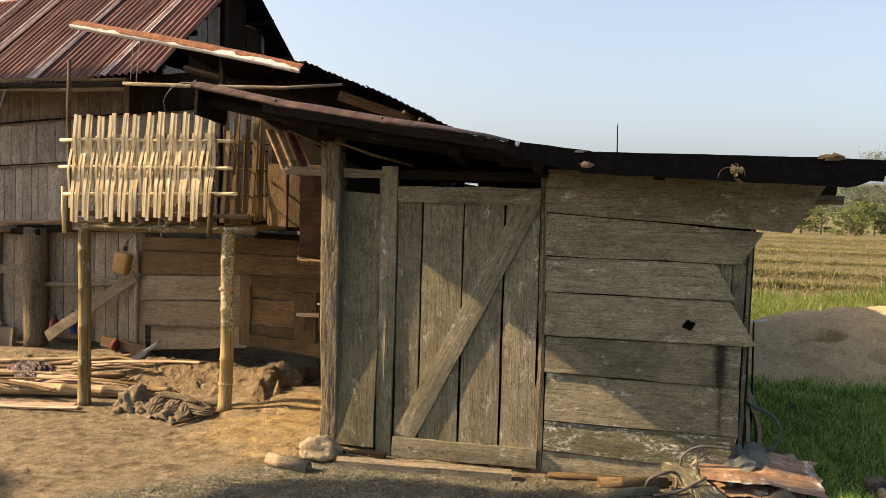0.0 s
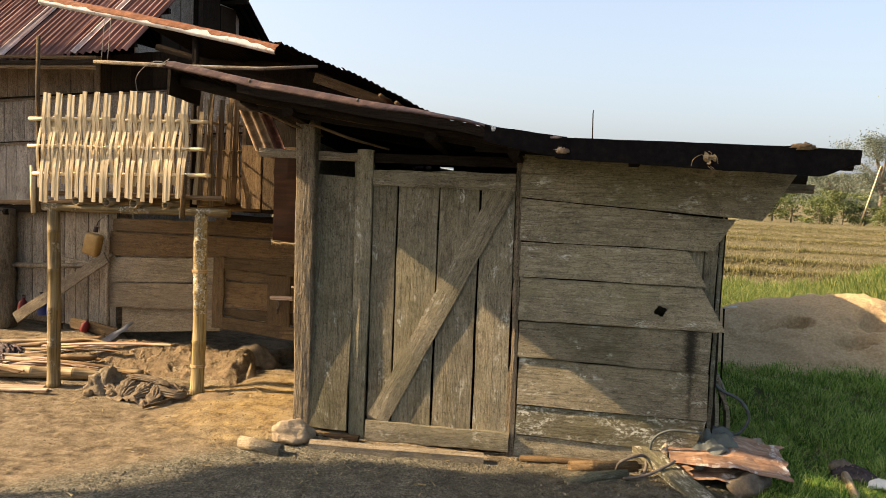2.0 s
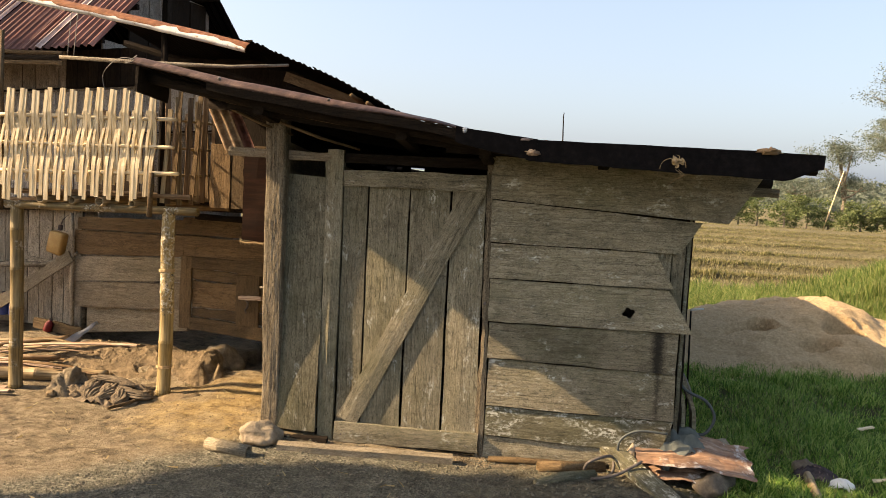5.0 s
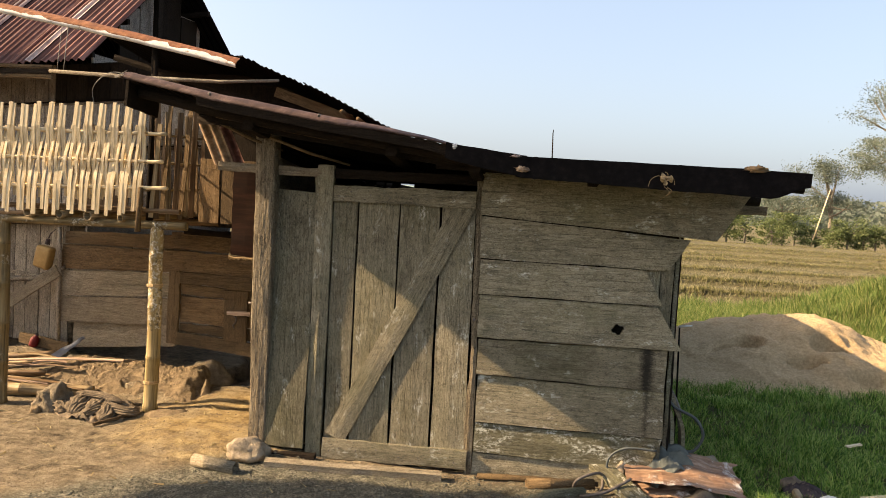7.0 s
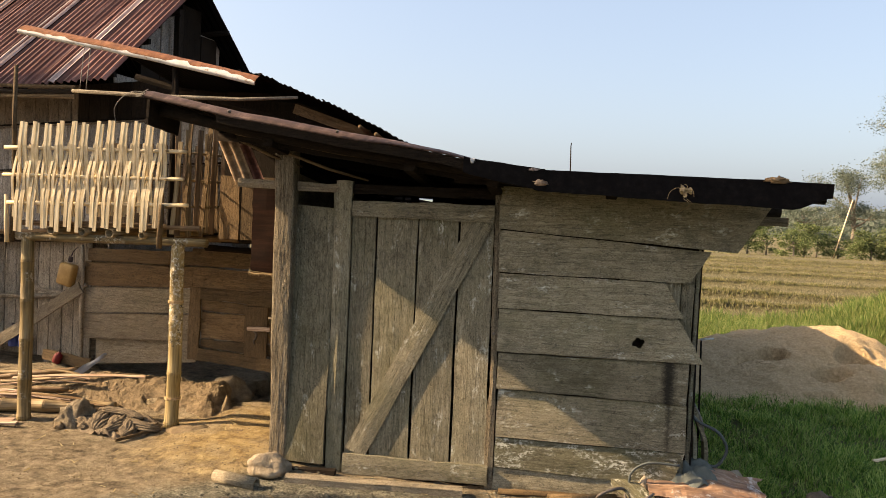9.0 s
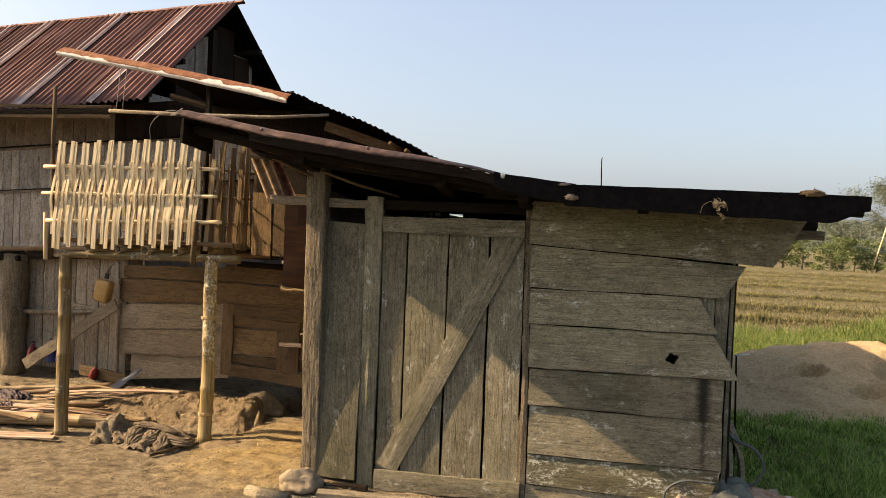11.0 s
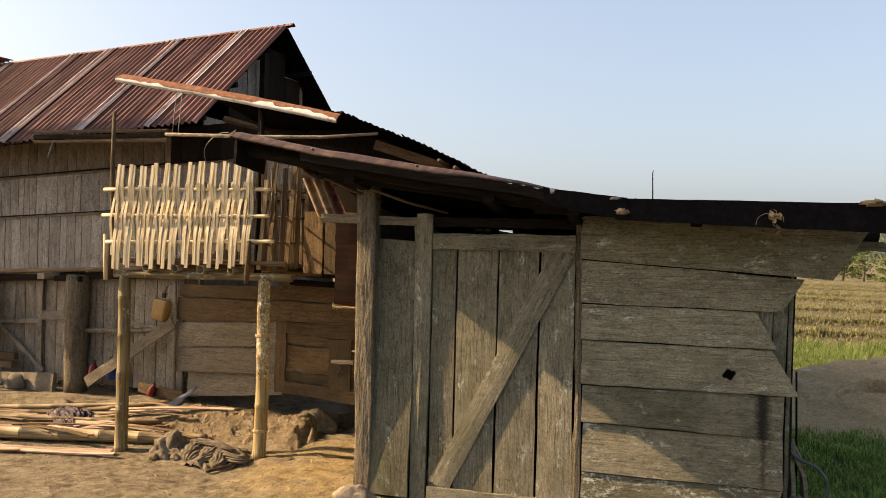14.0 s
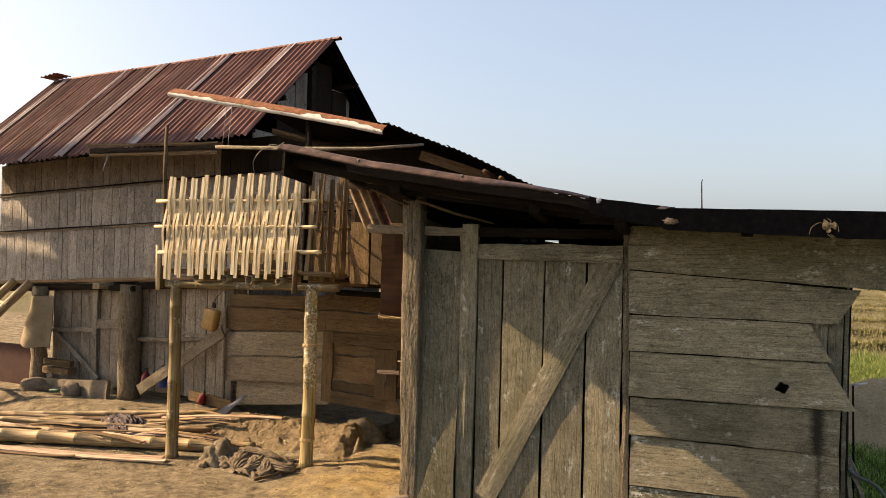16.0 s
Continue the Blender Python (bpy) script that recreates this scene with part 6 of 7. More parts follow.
sheet_me = corrugated_me("scrap_sheet", 0.42, 0.72, pitch=0.10, depth=0.005, per=8, ny=30, sag=lambda x, y: 0.010 * math.sin(y * 6.2) + 0.022 * wob(91, x * 6, y * 6) + 0.016 * abs(wob(92, x * 14, y * 12)) + 0.03 * math.exp(-((y - 0.32) / 0.14) ** 2) * (x / 0.4), ragged=0.05, sd=91)
scrap = part_mesh("scrap_sheet", sheet_me, M["rust_scrap"], None, "", axes((1.37, 4.86, 0.075), (0.02, 1, 0.16), (-1, -0.10, 0.06)))
tagged(scrap, "torn rusty corrugated sheet lying on rubble", "sheet")
scrap2 = part_mesh("scrap_sheet", sheet_me, None, None, "", axes((1.20, 4.83, 0.02), (0.1, 1, 0.10), (-1, 0.05, 0.02)) @ Matrix.Diagonal((0.8, 0.8, 0.8, 1)))
tagged(scrap2, "second rusty sheet under the torn one", "sheet")
crumpled("grey_cloth", 0.96, 5.20, 0.045, 0.19, 0.16, 0.25, "cloth_grey", "faded grey cloth thrown over rubble", "cloth", 9, folds=1.3, n=44)
lump("stone", 0.95, 5.17, -0.03, 0.20, 0.13, 0.13, M["darkrock"], "dark stone hidden under grey cloth", "stone", 0)
lump("stone", 0.64, 5.08, -0.02, 0.07, 0.06, 0.13, M["rock"], "pale stone beside the leaning plank", "stone", 30, amp=0.3)
blk = part("stone_block", bar_bm(0.15, 0.14, 0.20, seed(), 0.012), M["rock"], None, "", pose(1.20, 5.36, -0.03, 0, 0, 20))
tagged(blk, "squared grey stone block beside the shed", "stone")
lump("stone", 1.12, 4.92, -0.03, 0.16, 0.10, 0.10, M["darkrock"], "dark rubble stone under the rusty sheet", "stone", 50)
lump("stone", 1.34, 5.26, -0.03, 0.09, 0.08, 0.09, M["darkrock"], "dark rubble stone in the grass", "stone", 80)


HOSES = (
    ([(0.90, 5.28, 0.60), (0.97, 5.26, 0.50), (1.10, 5.25, 0.44), (1.16, 5.25, 0.33), (1.10, 5.26, 0.22), (0.99, 5.28, 0.24)], 0.010, "hose", "dark rubber hose looped beside the shed", "hose"),
    ([(0.90, 5.30, 0.66), (0.96, 5.30, 0.58), (1.01, 5.30, 0.47), (1.02, 5.32, 0.36)], 0.010, "wire", "grey hose hanging beside the shed", "hose"),
    ([(0.55, 5.06, 0.08), (0.56, 5.04, 0.20), (0.66, 5.03, 0.27), (0.84, 5.03, 0.27)], 0.008, "hose", "grey hose bent over the rubble", "hose"),
    ([(0.34, 4.90, 0.03), (0.36, 4.86, 0.10), (0.46, 4.90, 0.135), (0.52, 4.98, 0.10), (0.50, 4.88, 0.03), (0.38, 4.78, 0.03), (0.52, 4.80, 0.06), (0.68, 4.88, 0.13)], 0.010, "iron", "rusty wire loop on the ground", "wire"),
)
for pts, r, mat, label, cat in HOSES:
    pp = curve_pts(pts)
    tagged(part("hose" if cat == "hose" else "wire_loop", tube_bm(pp, [r] * len(pp), seg=8), M[mat], None, smooth=True), label, cat)
for pts in ([(0.905, 0.60), (0.935, 0.50), (0.965, 0.41), (0.975, 0.28), (0.975, -0.02)], [(0.955, 0.58), (0.99, 0.47), (1.03, 0.38), (1.045, 0.26), (1.045, -0.02)]):
    pp = curve_pts([(x, 5.30, z) for x, z in pts])
    bm = bmesh.new()
    ring = []
    for p in pp:
        ring.append([bm.verts.new(p + Vector(o)) for o in ((-0.012, -0.02, 0), (0.012, -0.02, 0), (0.012, 0.10, 0), (-0.012, 0.10, 0))])
    for a, b in zip(ring, ring[1:]):
        for k in range(4):
            bm.faces.new((a[k], a[(k + 1) % 4], b[(k + 1) % 4], b[k]))
    bm.faces.new(ring[0])
    bm.faces.new(ring[-1])
    bmesh.ops.recalc_face_normals(bm, faces=bm.faces)
    tagged(part("bent_slat", bm, M["wood_grey"], None), "bent grey slat leaning at the shed corner", "slat", "bent slats at the corner")
rod = local_tube("rod", [(1.01, 5.40, -0.04), (1.005, 5.40, 0.5), (0.99, 5.40, 1.0)], [0.007, 0.007, 0.006], M["wood_dark"], None, seg=6)
tagged(rod, "thin dark rod standing at the shed corner", "rod")
cl = local_tube("clip", [(0.985, 5.40, 1.0), (1.07, 5.40, 1.012)], [0.008, 0.006], M["white"], rod)
cl.matrix_basis = rod.matrix_basis.inverted() @ cl.matrix_basis
# litter in the grass
crumpled("dark_cloth", 1.83, 5.32, -0.03, 0.13, 0.10, 0.10, "cloth_dark", "dark rag lying in the grass", "cloth", 13)
crumpled("plastic_bag", 1.95, 5.20, -0.02, 0.07, 0.05, 0.06, "white", "white plastic scrap lying in the grass", "scrap", 15)
lump("stone", 1.80, 5.42, -0.04, 0.09, 0.07, 0.08, M["darkrock"], "dark stone lying in the grass", "stone", 10)
lg = culm("bamboo_pole", (1.66, 4.55, 0.0), (1.79, 5.42, 0.01), 0.03, 0.028, M["bamboo_old"], None, every=0.4)
tagged(lg, "pale bamboo pole lying in the grass", "pole")
for a, b in (((2.15, 5.26, 0.02), (2.33, 5.23, 0.06)), ((2.40, 6.2, 0.09), (2.53, 6.27, 0.10))):
    st = bar("strip", a, b, 0.03, 0.006, M["bamboo_split"], None, up=(0, 1, 0.3))
    tagged(st, "pale dry strip lying in the grass", "strip")

# tied fibre and bits at the eave of the shed roof
rng = random.Random(31)
bm = bmesh.new()
for dx, dz, sx, sz, sd in ((-0.022, 0.0, 0.018, 0.030, 3), (0.018, 0.012, 0.022, 0.020, 5), (0.0, -0.025, 0.012, 0.022, 8), (0.036, 0.002, 0.012, 0.020, 12)):
    q = lump_bm(sx, 0.016, sz, sd, 0.7, 2, 2.4, 0.9)
    bmesh.ops.translate(q, vec=(dx, 0, dz), verts=q.verts[:])
    tmp = bpy.data.meshes.new("lump")
    q.to_mesh(tmp)
    q.free()
    bm.from_mesh(tmp)
    bpy.data.meshes.remove(tmp)
knot = part("fibre_knot", bm, M["bamboo_old"], None, "", pose(0.70, 4.535, 1.900) @ Matrix.Diagonal((0.75, 0.75, 0.75, 1)))
tagged(knot, "knot of dry fibre tied at the eave", "knot")
for pts in (((-0.02, 0, 0.03), (-0.06, -0.02, 0.045), (-0.11, -0.02, 0.015), (-0.125, -0.02, -0.035)), ((0.0, 0, 0.02), (0.01, -0.01, 0.06), (-0.012, -0.01, 0.075)),
            ((-0.01, 0, -0.03), (0.03, -0.02, -0.07), (-0.02, -0.02, -0.115), (-0.06, -0.02, -0.15)), ((0.01, 0, -0.03), (0.045, -0.02, -0.065), (0.01, -0.02, -0.10)),
            ((0.02, 0, 0.03), (0.05, -0.015, 0.03), (0.06, -0.015, -0.015))):
    pp = curve_pts([Vector(p) for p in pts], 14)
    part("strand", tube_bm(pp, [0.0016] * len(pp), seg=4), M["fibre"], knot)
for x, z, sx, sz, mat, label in ((-0.085, 1.915, 0.040, 0.024, "rust_tan", "frayed fibre packed under the eave"), (1.18, 1.980, 0.060, 0.028, "bamboo_dark", "dry palm scrap on the roof edge"), (-0.12, 1.995, 0.036, 0.012, "rust_light", "flake of torn iron at the eave"), (-0.468, 2.025, 0.016, 0.020, "white", "pale clip on the roof edge")):
    ob = part("eave_scrap", lump_bm(sx * 0.8, 0.012, sz * 0.7, seed(), 0.7, 3, 3.0, 0.9), M[mat], None, "", pose(x, 4.552, z), smooth=True)
    tagged(ob, label, "scrap")
cord = curve_pts([(-2.66, 4.62, 2.19), (-2.66, 4.6, 2.27), (-2.60, 4.57, 2.33), (-2.52, 4.56, 2.37), (-2.44, 4.55, 2.36), (-2.50, 4.56, 2.34), (-2.42, 4.55, 2.385)], 40)
wire = part("cord", tube_bm(cord, [0.0025] * len(cord), seg=6), M["wire"], None)
tagged(wire, "pale cord knotted at the roof corner", "cord")

# ---- grass, stubble and litter ----
def blades(name, spots, rng, h0, h1, w, mat, label, category, lean_by=0.5):
    verts, faces = [], []
    for x, y, z in spots:
        h = rng.uniform(h0, h1) * (0.65 + 0.9 * max(0.0, wob(86, x * 2.7, y * 2.7) + 0.25))
        a = rng.uniform(0, 6.283)
        l = rng.uniform(0.1, lean_by) * h
        b = rng.uniform(0, 6.283)
        dx, dy = math.cos(a) * w / 2, math.sin(a) * w / 2
        lx, ly = math.cos(b) * l, math.sin(b) * l
        k = len(verts)
        verts += [(x - dx, y - dy, z), (x + dx, y + dy, z), (x + dx * 0.7 + lx * 0.4, y + dy * 0.7 + ly * 0.4, z + h * 0.6),
                  (x - dx * 0.7 + lx * 0.4, y - dy * 0.7 + ly * 0.4, z + h * 0.6), (x + lx, y + ly, z + h * (1 - 0.25 * l / h))]
        faces += [(k, k + 1, k + 2, k + 3), (k + 3, k + 2, k + 4)]
    me = bpy.data.meshes.new(name)
    me.from_pydata(verts, [], faces)
    return tagged(part_mesh(name, me, M[mat]), label, category, "", "stuff")


rng = random.Random(41)


def grass_edge(y):
    return 0.98 + 0.25 * smooth(5.3, 4.6, y) + 0.10 * wob(81, y * 2, 0) + 0.25 * smooth(4.6, 4.0, y)


spots = []
while len(spots) < 80000:
    y = rng.uniform(3.6, 8.75) if rng.random() < 0.7 else rng.uniform(3.9, 6.5)
    x = rng.uniform(0.9, 4.3)
    if x < grass_edge(y) or wob(82, x * 2.5, y * 2.5) * 0.7 + 0.60 < rng.random():
        continue
    # a tuft of blades
    for _ in range(rng.randint(3, 9)):
        xx, yy = x + rng.gauss(0, 0.014), y + rng.gauss(0, 0.014)
        spots.append((xx, yy, ground_z(xx, yy) - 0.01))
blades("grass", spots, rng, 0.03, 0.14, 0.008, "grass", "short green grass beside the shed", "grass", 1.5)
spots = [(x, y, z) for x, y, z in (s for s in ((rng.uniform(0.9, 4.3), rng.uniform(3.6, 8.7), 0) for _ in range(7000))) if x > grass_edge(y) and wob(83, x * 1.6, y * 1.6) > 0.12]
blades("dry_grass", [(x, y, ground_z(x, y)) for x, y, z in spots], rng, 0.05, 0.16, 0.005, "bund", "yellowing tufts among the grass", "grass", 1.0)
spots = []
while len(spots) < 50000:
    y = rng.uniform(11.2, 17.6) if rng.random() < 0.7 else rng.uniform(11.2, 14.0)
    x = rng.uniform(0.1, 0.55) * y
    if y > 15.5 + 2.0 * smooth(4, 9, x) + wob(84, x, y) or y < 11.6 + 0.4 * wob(85, x * 2, 1):
        continue
    spots.append((x, y, ground_z(x, y) - 0.02))
blades("meadow", spots, rng, 0.10, 0.30, 0.014, "grass_far", "tall light green grass at the field's edge", "grass", 0.8)
spots = []
while len(spots) < 85000:
    if rng.random() < 0.25:
        b = rng.choice(BUNDS)
        x = rng.uniform(0.10, 0.52) * b
        y = b + rng.gauss(0.10, 0.05 + b * 0.0015) - 0.5 * wob(12, x * 0.06, b)
        spots.append((x, y, ground_z(x, y) - 0.01, 1))
    else:
        y = 16 + 34 * rng.random() ** 1.3
        x = rng.uniform(0.10, 0.52) * y
        spots.append((x, y, ground_z(x, y) - 0.02, 0))
blades("rice_stubble", [s[:3] for s in spots if not s[3]], rng, 0.04, 0.11, 0.022, "stubble", "cut rice stubble in terraced rows", "stubble", 0.7)
blades("bund_grass", [s[:3] for s in spots if s[3]], rng, 0.04, 0.11, 0.022, "bund", "yellow-green grass along the field bunds", "grass", 0.7)

rng = random.Random(43)
verts, faces = [], []
for _ in range(230):
    x, y = rng.uniform(-6, -0.5), rng.uniform(3.5, 6.4)
    if y > 4.9 and x > -1.75:
        continue
    a, l, w_ = rng.uniform(0, 6.3), rng.uniform(0.008, 0.04), rng.uniform(0.002, 0.005)
    z = ground_z(x, y) + 0.006
    c, s = math.cos(a), math.sin(a)
    k = len(verts)
    verts += [(x - c * l - s * w_, y - s * l + c * w_, z), (x - c * l + s * w_, y - s * l - c * w_, z + 0.002), (x + c * l + s * w_, y + s * l - c * w_, z + rng.uniform(0, 0.015)), (x + c * l - s * w_, y + s * l + c * w_, z + 0.012)]
    faces.append((k, k + 1, k + 2, k + 3))
me = bpy.data.meshes.new("chips")
me.from_pydata(verts, [], faces)
tagged(part_mesh("chips", me, M["straw"]), "bamboo chips and straw strewn over the yard", "litter", "", "stuff")


def scatter_lumps(name, count, spot, size, mat, label, category):
    """Many small stones or crumbs, each a dented eight-sided lump."""
    verts, faces = [], []
    done = 0
    while done < count:
        p = spot()
        if p is None:
            continue
        x, y = p
        s = size()
        z = (bank_z(x, y) if name == "bank_clods" else ground_z(x, y)) + s * 0.15
        k = len(verts)
        for d in ((1, 0, 0), (0, 1, 0), (-1, 0, 0), (0, -1, 0), (0, 0, 0.8), (0, 0, -0.6), (0.6, 0.6, 0.45), (-0.6, 0.6, 0.4), (-0.6, -0.6, 0.5), (0.6, -0.6, 0.45)):
            r = s * rng.uniform(0.75, 1.25)
            verts.append((x + d[0] * r, y + d[1] * r, z + d[2] * r))
        for f in ((0, 6, 4), (6, 1, 4), (1, 7, 4), (7, 2, 4), (2, 8, 4), (8, 3, 4), (3, 9, 4), (9, 0, 4), (0, 1, 6), (1, 2, 7), (2, 3, 8), (3, 0, 9), (1, 0, 5), (2, 1, 5), (3, 2, 5), (0, 3, 5)):
            faces.append(tuple(k + i for i in f))
        done += 1
    me = bpy.data.meshes.new(name)
    me.from_pydata(verts, [], faces)
    tagged(part_mesh(name, me, M[mat]), label, category, "", "stuff")


def gravel_spot():
    x, y = rng.uniform(-3.0, 1.5), rng.uniform(3.3, 5.02)
    return (x, y) if x + (4.85 - y) * 0.95 > -1.75 + rng.uniform(-0.15, 0.2) else None


def yard_spot():
    x, y = rng.uniform(-6.2, -1.2), rng.uniform(3.6, 5.9)
    return (x, y) if x + (4.85 - y) * 0.95 < -1.9 else None


def bank_spot():
    x = rng.uniform(-5.4, -1.8)
    return x, 6.15 - 0.16 * (x + 3.4) + rng.gauss(0.0, 0.25)


M["clay_bit"] = simple("clay_crumbs", (0.09, 0.066, 0.038), (0.25, 0.190, 0.115), 25, bump=0.4)
M["gravel_bit"] = simple("crushed_stone", (0.062, 0.058, 0.040), (0.215, 0.198, 0.142), 30, bump=0.4)
scatter_lumps("gravel", 22000, gravel_spot, lambda: 0.002 + 0.006 * rng.random() ** 3 + 0.009 * rng.random() ** 16, "gravel_bit", "small crushed stone before the shed", "gravel")
scatter_lumps("crumbs", 11000, yard_spot, lambda: 0.0015 + 0.007 * rng.random() ** 9, "clay_bit", "small earth crumbs on the yard", "earth")
scatter_lumps("bank_clods", 6000, bank_spot, lambda: 0.002 + 0.008 * rng.random() ** 4, "clay_bit", "crumbled clay on the bank by the house", "earth")


# ---- trees and distance ----
def leaf_cloud(name, clumps, per, size, mat, parent, rng, flat=0.7, loose=True):
    """Leaves in clumps (centre, radius): small bent quads facing all ways."""
    verts, faces = [], []
    for c, r in clumps:
        for _ in range(per):
            d = Vector((rng.gauss(0, 1), rng.gauss(0, 1), rng.gauss(0, 1)))
            d = d * r * 0.62 if loose else d.normalized() * r * rng.random() ** 0.4
            d.z *= flat
            p = Vector(c) + d
            u = Vector((rng.gauss(0, 1), rng.gauss(0, 1), rng.gauss(0, 0.6))).normalized()
            v = u.cross(Vector((rng.gauss(0, 1), rng.gauss(0, 1), rng.gauss(0, 1)))).normalized()
            s = size * rng.uniform(0.6, 1.3)
            k = len(verts)
            verts += [tuple(p - u * s), tuple(p + v * s * 0.45), tuple(p + u * s), tuple(p - v * s * 0.45)]
            faces += [(k, k + 1, k + 2), (k, k + 2, k + 3)]
    me = bpy.data.meshes.new(name)
    me.from_pydata(verts, [], faces)
    return part_mesh(name, me, M[mat], parent)


def tree(x, y, height, clumps, per, leaf, mat, label, name="tree", trunk=0.12, group="", rng=None, trunk_to=None, loose=True):
    base = empty_thing(name, label, "tree", pose(x, y, ground_z(x, y) - 0.05), group)
    top = Vector(trunk_to or (0, 0, height * 0.7))
    mid = top * 0.5 + Vector((0.03 * height, 0.02 * height, 0))
    part("trunk", tube_bm(curve_pts([(0, 0, 0), mid, top], 10), [trunk * (1 - 0.07 * i) for i in range(len(curve_pts([(0, 0, 0), mid, top], 10)))], seg=9, rough=0.15, sd=seed()), M["trunk"], base, smooth=True)
    for k, (c, r) in enumerate(clumps):
        if k % 2 == 0 or len(clumps) < 10:
            start = Vector((0, 0, 0)).lerp(top, 0.45 + 0.5 * rng.random())
            pts = curve_pts([start, start.lerp(Vector(c), 0.5) + Vector((0, 0, -0.03 * height)), Vector(c)], 8)
            part("limb", tube_bm(pts, [trunk * 0.45 * (1 - 0.85 * i / len(pts)) for i in range(len(pts))], seg=6), M["trunk"], base)
    leaf_cloud("crown", clumps, per, leaf, mat, base, rng, 0.55 if loose else 0.7, loose)
    return base


rng = random.Random(51)
for i in range(17):
    x = 11.5 + 1.05 * i + rng.uniform(-0.3, 0.3)
    y = 57.5 + rng.uniform(-1.2, 1.6) - 0.18 * i
    h = rng.uniform(1.5, 2.3)
    cl = [((rng.uniform(-0.9, 0.9), rng.uniform(-0.7, 0.7), h * rng.uniform(0.16, 1.0)), rng.uniform(0.26, 0.50)) for _ in range(13)]
    tree(x, y, h, cl, 120, 0.085, "leaf_orchard", "low bushy green orchard tree at the field's far edge", "orchard_tree", 0.07, "orchard trees", rng)
# large open-crowned tree and the round one behind it
cl = []
for k in range(84):
    a, u = rng.uniform(0, 6.283), rng.random()
    z = 6.0 + 8.0 * u
    rad = (6.4 - 3.4 * abs(u - 0.35)) * rng.uniform(0.5, 1.0)
    cl.append(((rad * math.cos(a), rad * math.sin(a), z), rng.uniform(0.5, 1.05)))
tree(31.2, 70, 14.5, cl, 430, 0.078, "leaf_far", "tall open-crowned tree beyond the field", "tree", 0.35, "", rng)
cl = [((rng.gauss(0, 1.9), rng.gauss(0, 1.6), 3.0 + 5.2 * rng.random()), rng.uniform(0.7, 1.2)) for _ in range(26)]
tree(30.4, 88, 7.6, cl, 420, 0.10, "leaf_far", "round-crowned tree behind the orchard", "tree", 0.3, "", rng)
cl = [((rng.gauss(0, 1.7), rng.gauss(0, 1.2), 1.6 + 3.0 * rng.random()), rng.uniform(0.6, 1.0)) for _ in range(16)]
tree(26.2, 90, 5.0, cl, 420, 0.10, "leaf_far", "low spreading tree behind the orchard", "tree", 0.2, "", rng)
pole = local_tube("pole", [(18.6, 57.0, 0), (19.6, 57.0, 4.0)], [0.05, 0.03], M["bamboo_split"], None, seg=8)
tagged(pole, "pale bamboo pole leaning among the orchard trees", "pole")
verts, faces = [], []
for k in range(900):
    x, y = rng.uniform(20, 140), rng.uniform(190, 260)
    h = rng.uniform(3, 8)
    for _ in range(44):
        p = Vector((x + rng.gauss(0, 2.2), y, h * rng.random() ** 1.3))
        s = rng.uniform(0.25, 0.6)
        q = len(verts)
        a = rng.uniform(0, 3)
        verts += [tuple(p + Vector((s * math.cos(a), 0, s * math.sin(a)))), tuple(p + Vector((s * math.cos(a + 2.1), 0.3, s * math.sin(a + 2.1)))), tuple(p + Vector((s * math.cos(a + 4.2), -0.3, s * math.sin(a + 4.2))))]
        faces.append((q, q + 1, q + 2))
me = bpy.data.meshes.new("far_woods")
me.from_pydata(verts, [], faces)
tagged(part_mesh("far_woods", me, M["leaf_far"]), "far line of woods beyond the fields", "woods", "", "stuff")
hv, hf = [], []
for i in range(161):
    x = -300 + 10.0 * i
    z = 14 + 9 * wob(95, x * 0.004, 0) + 4 * wob(96, x * 0.02, 0) + 1.5 * wob(97, x * 0.09, 0)
    hv += [(x, 820, -2), (x, 900 + 20 * wob(98, x * 0.01, 0), max(3, z)), (x, 1100, max(3, z * 0.8))]
for i in range(160):
    a = 3 * i
    hf += [(a, a + 3, a + 4, a + 1), (a + 1, a + 4, a + 5, a + 2)]
me = bpy.data.meshes.new("hills")
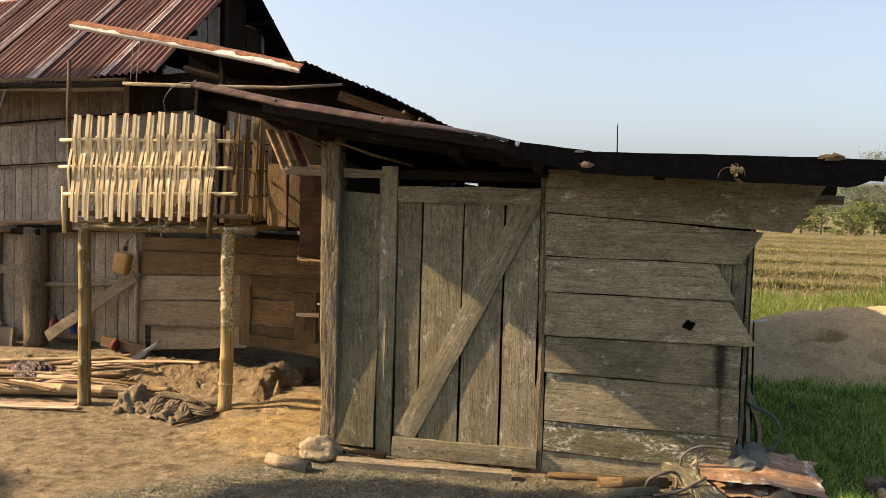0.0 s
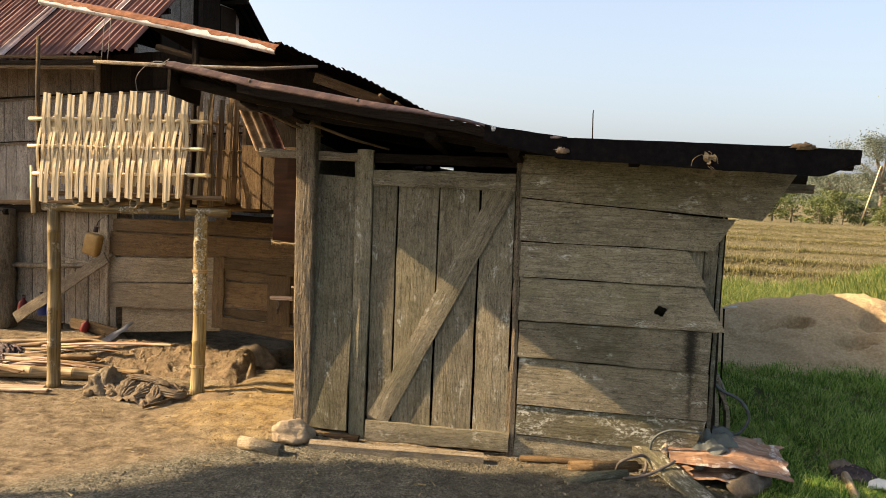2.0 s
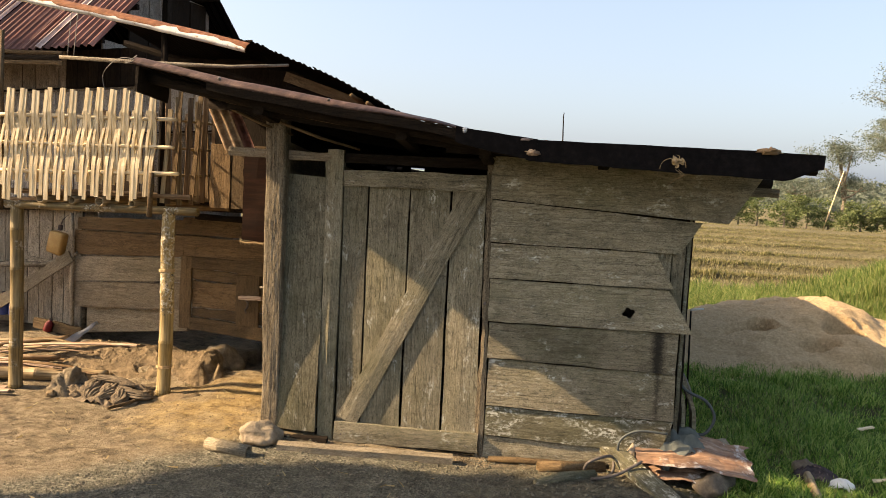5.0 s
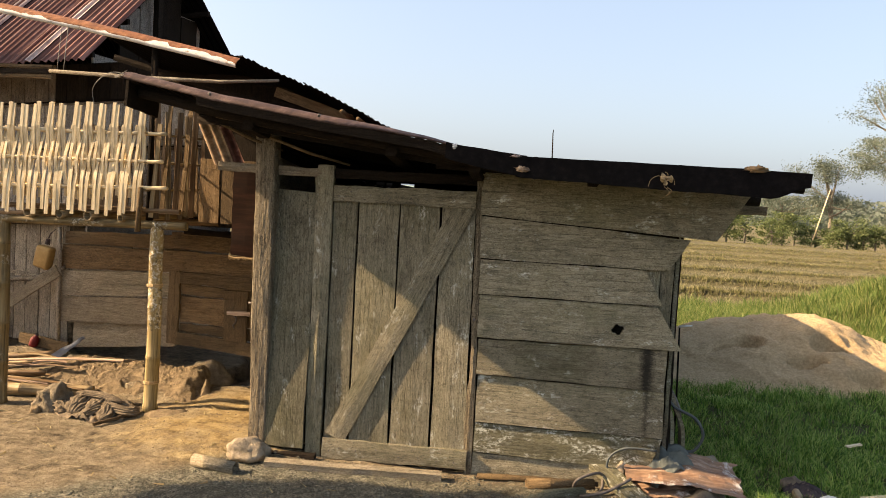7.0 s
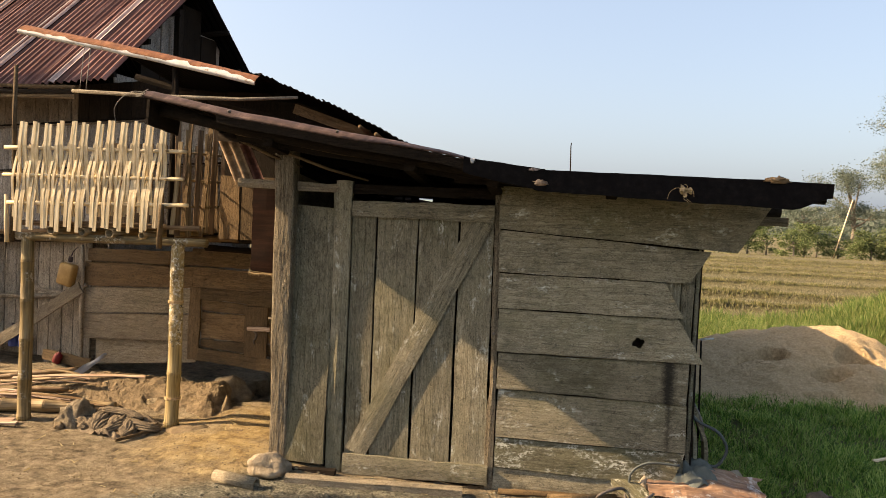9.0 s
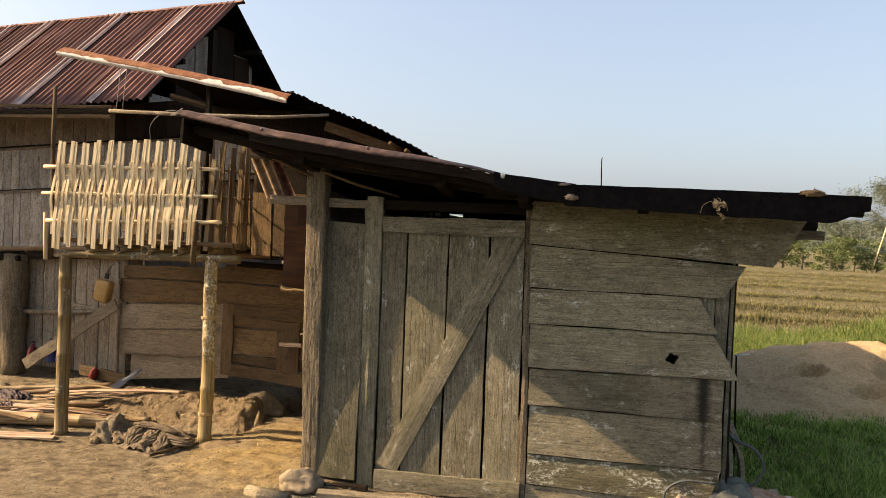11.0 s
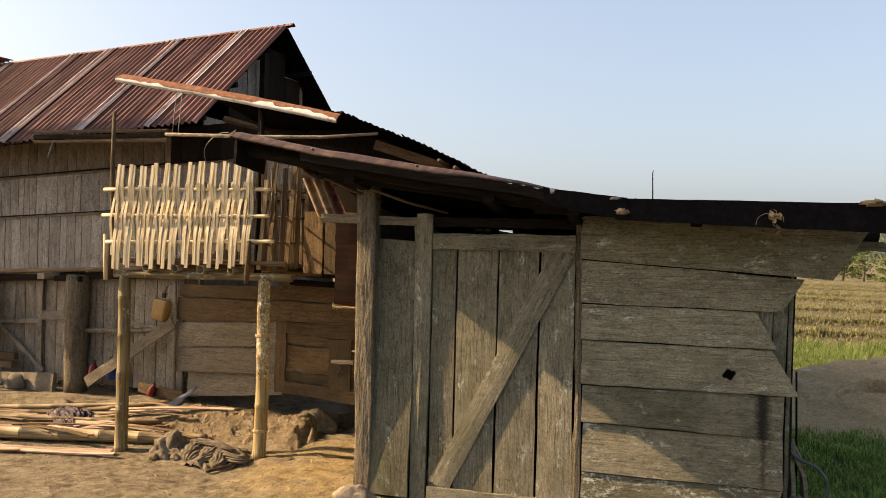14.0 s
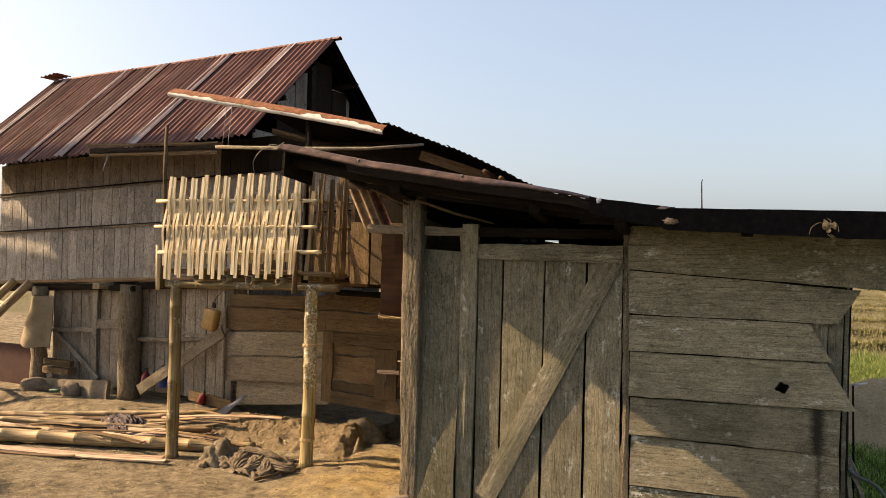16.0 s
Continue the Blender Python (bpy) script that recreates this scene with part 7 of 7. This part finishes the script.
me.from_pydata(hv, [], hf)
tagged(part_mesh("backdrop", me, M["hill"], smooth=True), "low hills on the horizon tinted blue-green for haze", "hills", "", "structure")
stick = local_tube("stake", [(0.20, 11.0, 0), (0.195, 11.0, 1.5), (0.188, 11.0, 2.4), (0.178, 11.0, 2.72), (0.184, 11.0, 2.765)], [0.013, 0.011, 0.009, 0.007, 0.005], M["wood_dark"], None, seg=8)
tagged(stick, "thin bare stake standing behind the shed", "stake")

# added unseen tree behind the viewer's left, its crown shading ground before the shed
rng = random.Random(61)
cl = []
for sx, sy, r in ((-1.80, 3.80, 0.30), (-1.50, 4.22, 0.32), (-1.1, 4.26, 0.38), (-0.7, 4.24, 0.44), (-0.1, 4.26, 0.50), (0.6, 4.32, 0.55), (1.3, 4.36, 0.6), (2.0, 4.45, 0.6), (2.8, 4.55, 0.7), (3.6, 4.7, 0.8), (-1.25, 3.3, 0.6), (-0.4, 3.4, 0.8), (0.7, 3.5, 0.8), (1.8, 3.5, 0.9), (3.0, 3.6, 0.9), (-4.85, 4.25, 0.38), (-3.55, 3.9, 0.22), (-4.4, 3.7, 0.4)):
    h = 5.2 + 0.25 * (sx + 2) + rng.uniform(-0.3, 0.9)
    cl.append(((sx - h / 0.64 + 9.5, sy - 0.15 * h / 0.64 - 2.0, h), r))
tree(-9.5, 2.0, 6.5, cl, 420, 0.13, "leaf", "unseen leafy tree added behind the viewer to shade the yard", "tree", 0.22, "", rng, None, False)

# second added unseen tree, left of the house, keeps most of its front shaded
cl = []
for i in range(10):
    for z in (0.35, 0.8, 1.2, 1.42):
        if i < 2 or (z < 0.5 and i < 6):
            continue
        p = H @ Vector((-3.05 + 0.45 * i + 0.45 * (z - 1.3), 0.0, z))
        d = 7.2 + rng.uniform(0, 1.6)
        c = p + Vector((-d, -0.15 * d, 0.64 * d))
        cl.append(((c.x + 13.0, c.y - 7.8, c.z), 0.30))
tree(-13.0, 7.8, 6.0, cl, 110, 0.12, "leaf", "unseen leafy tree added to shade the house front", "tree", 0.2, "", rng, None, False)
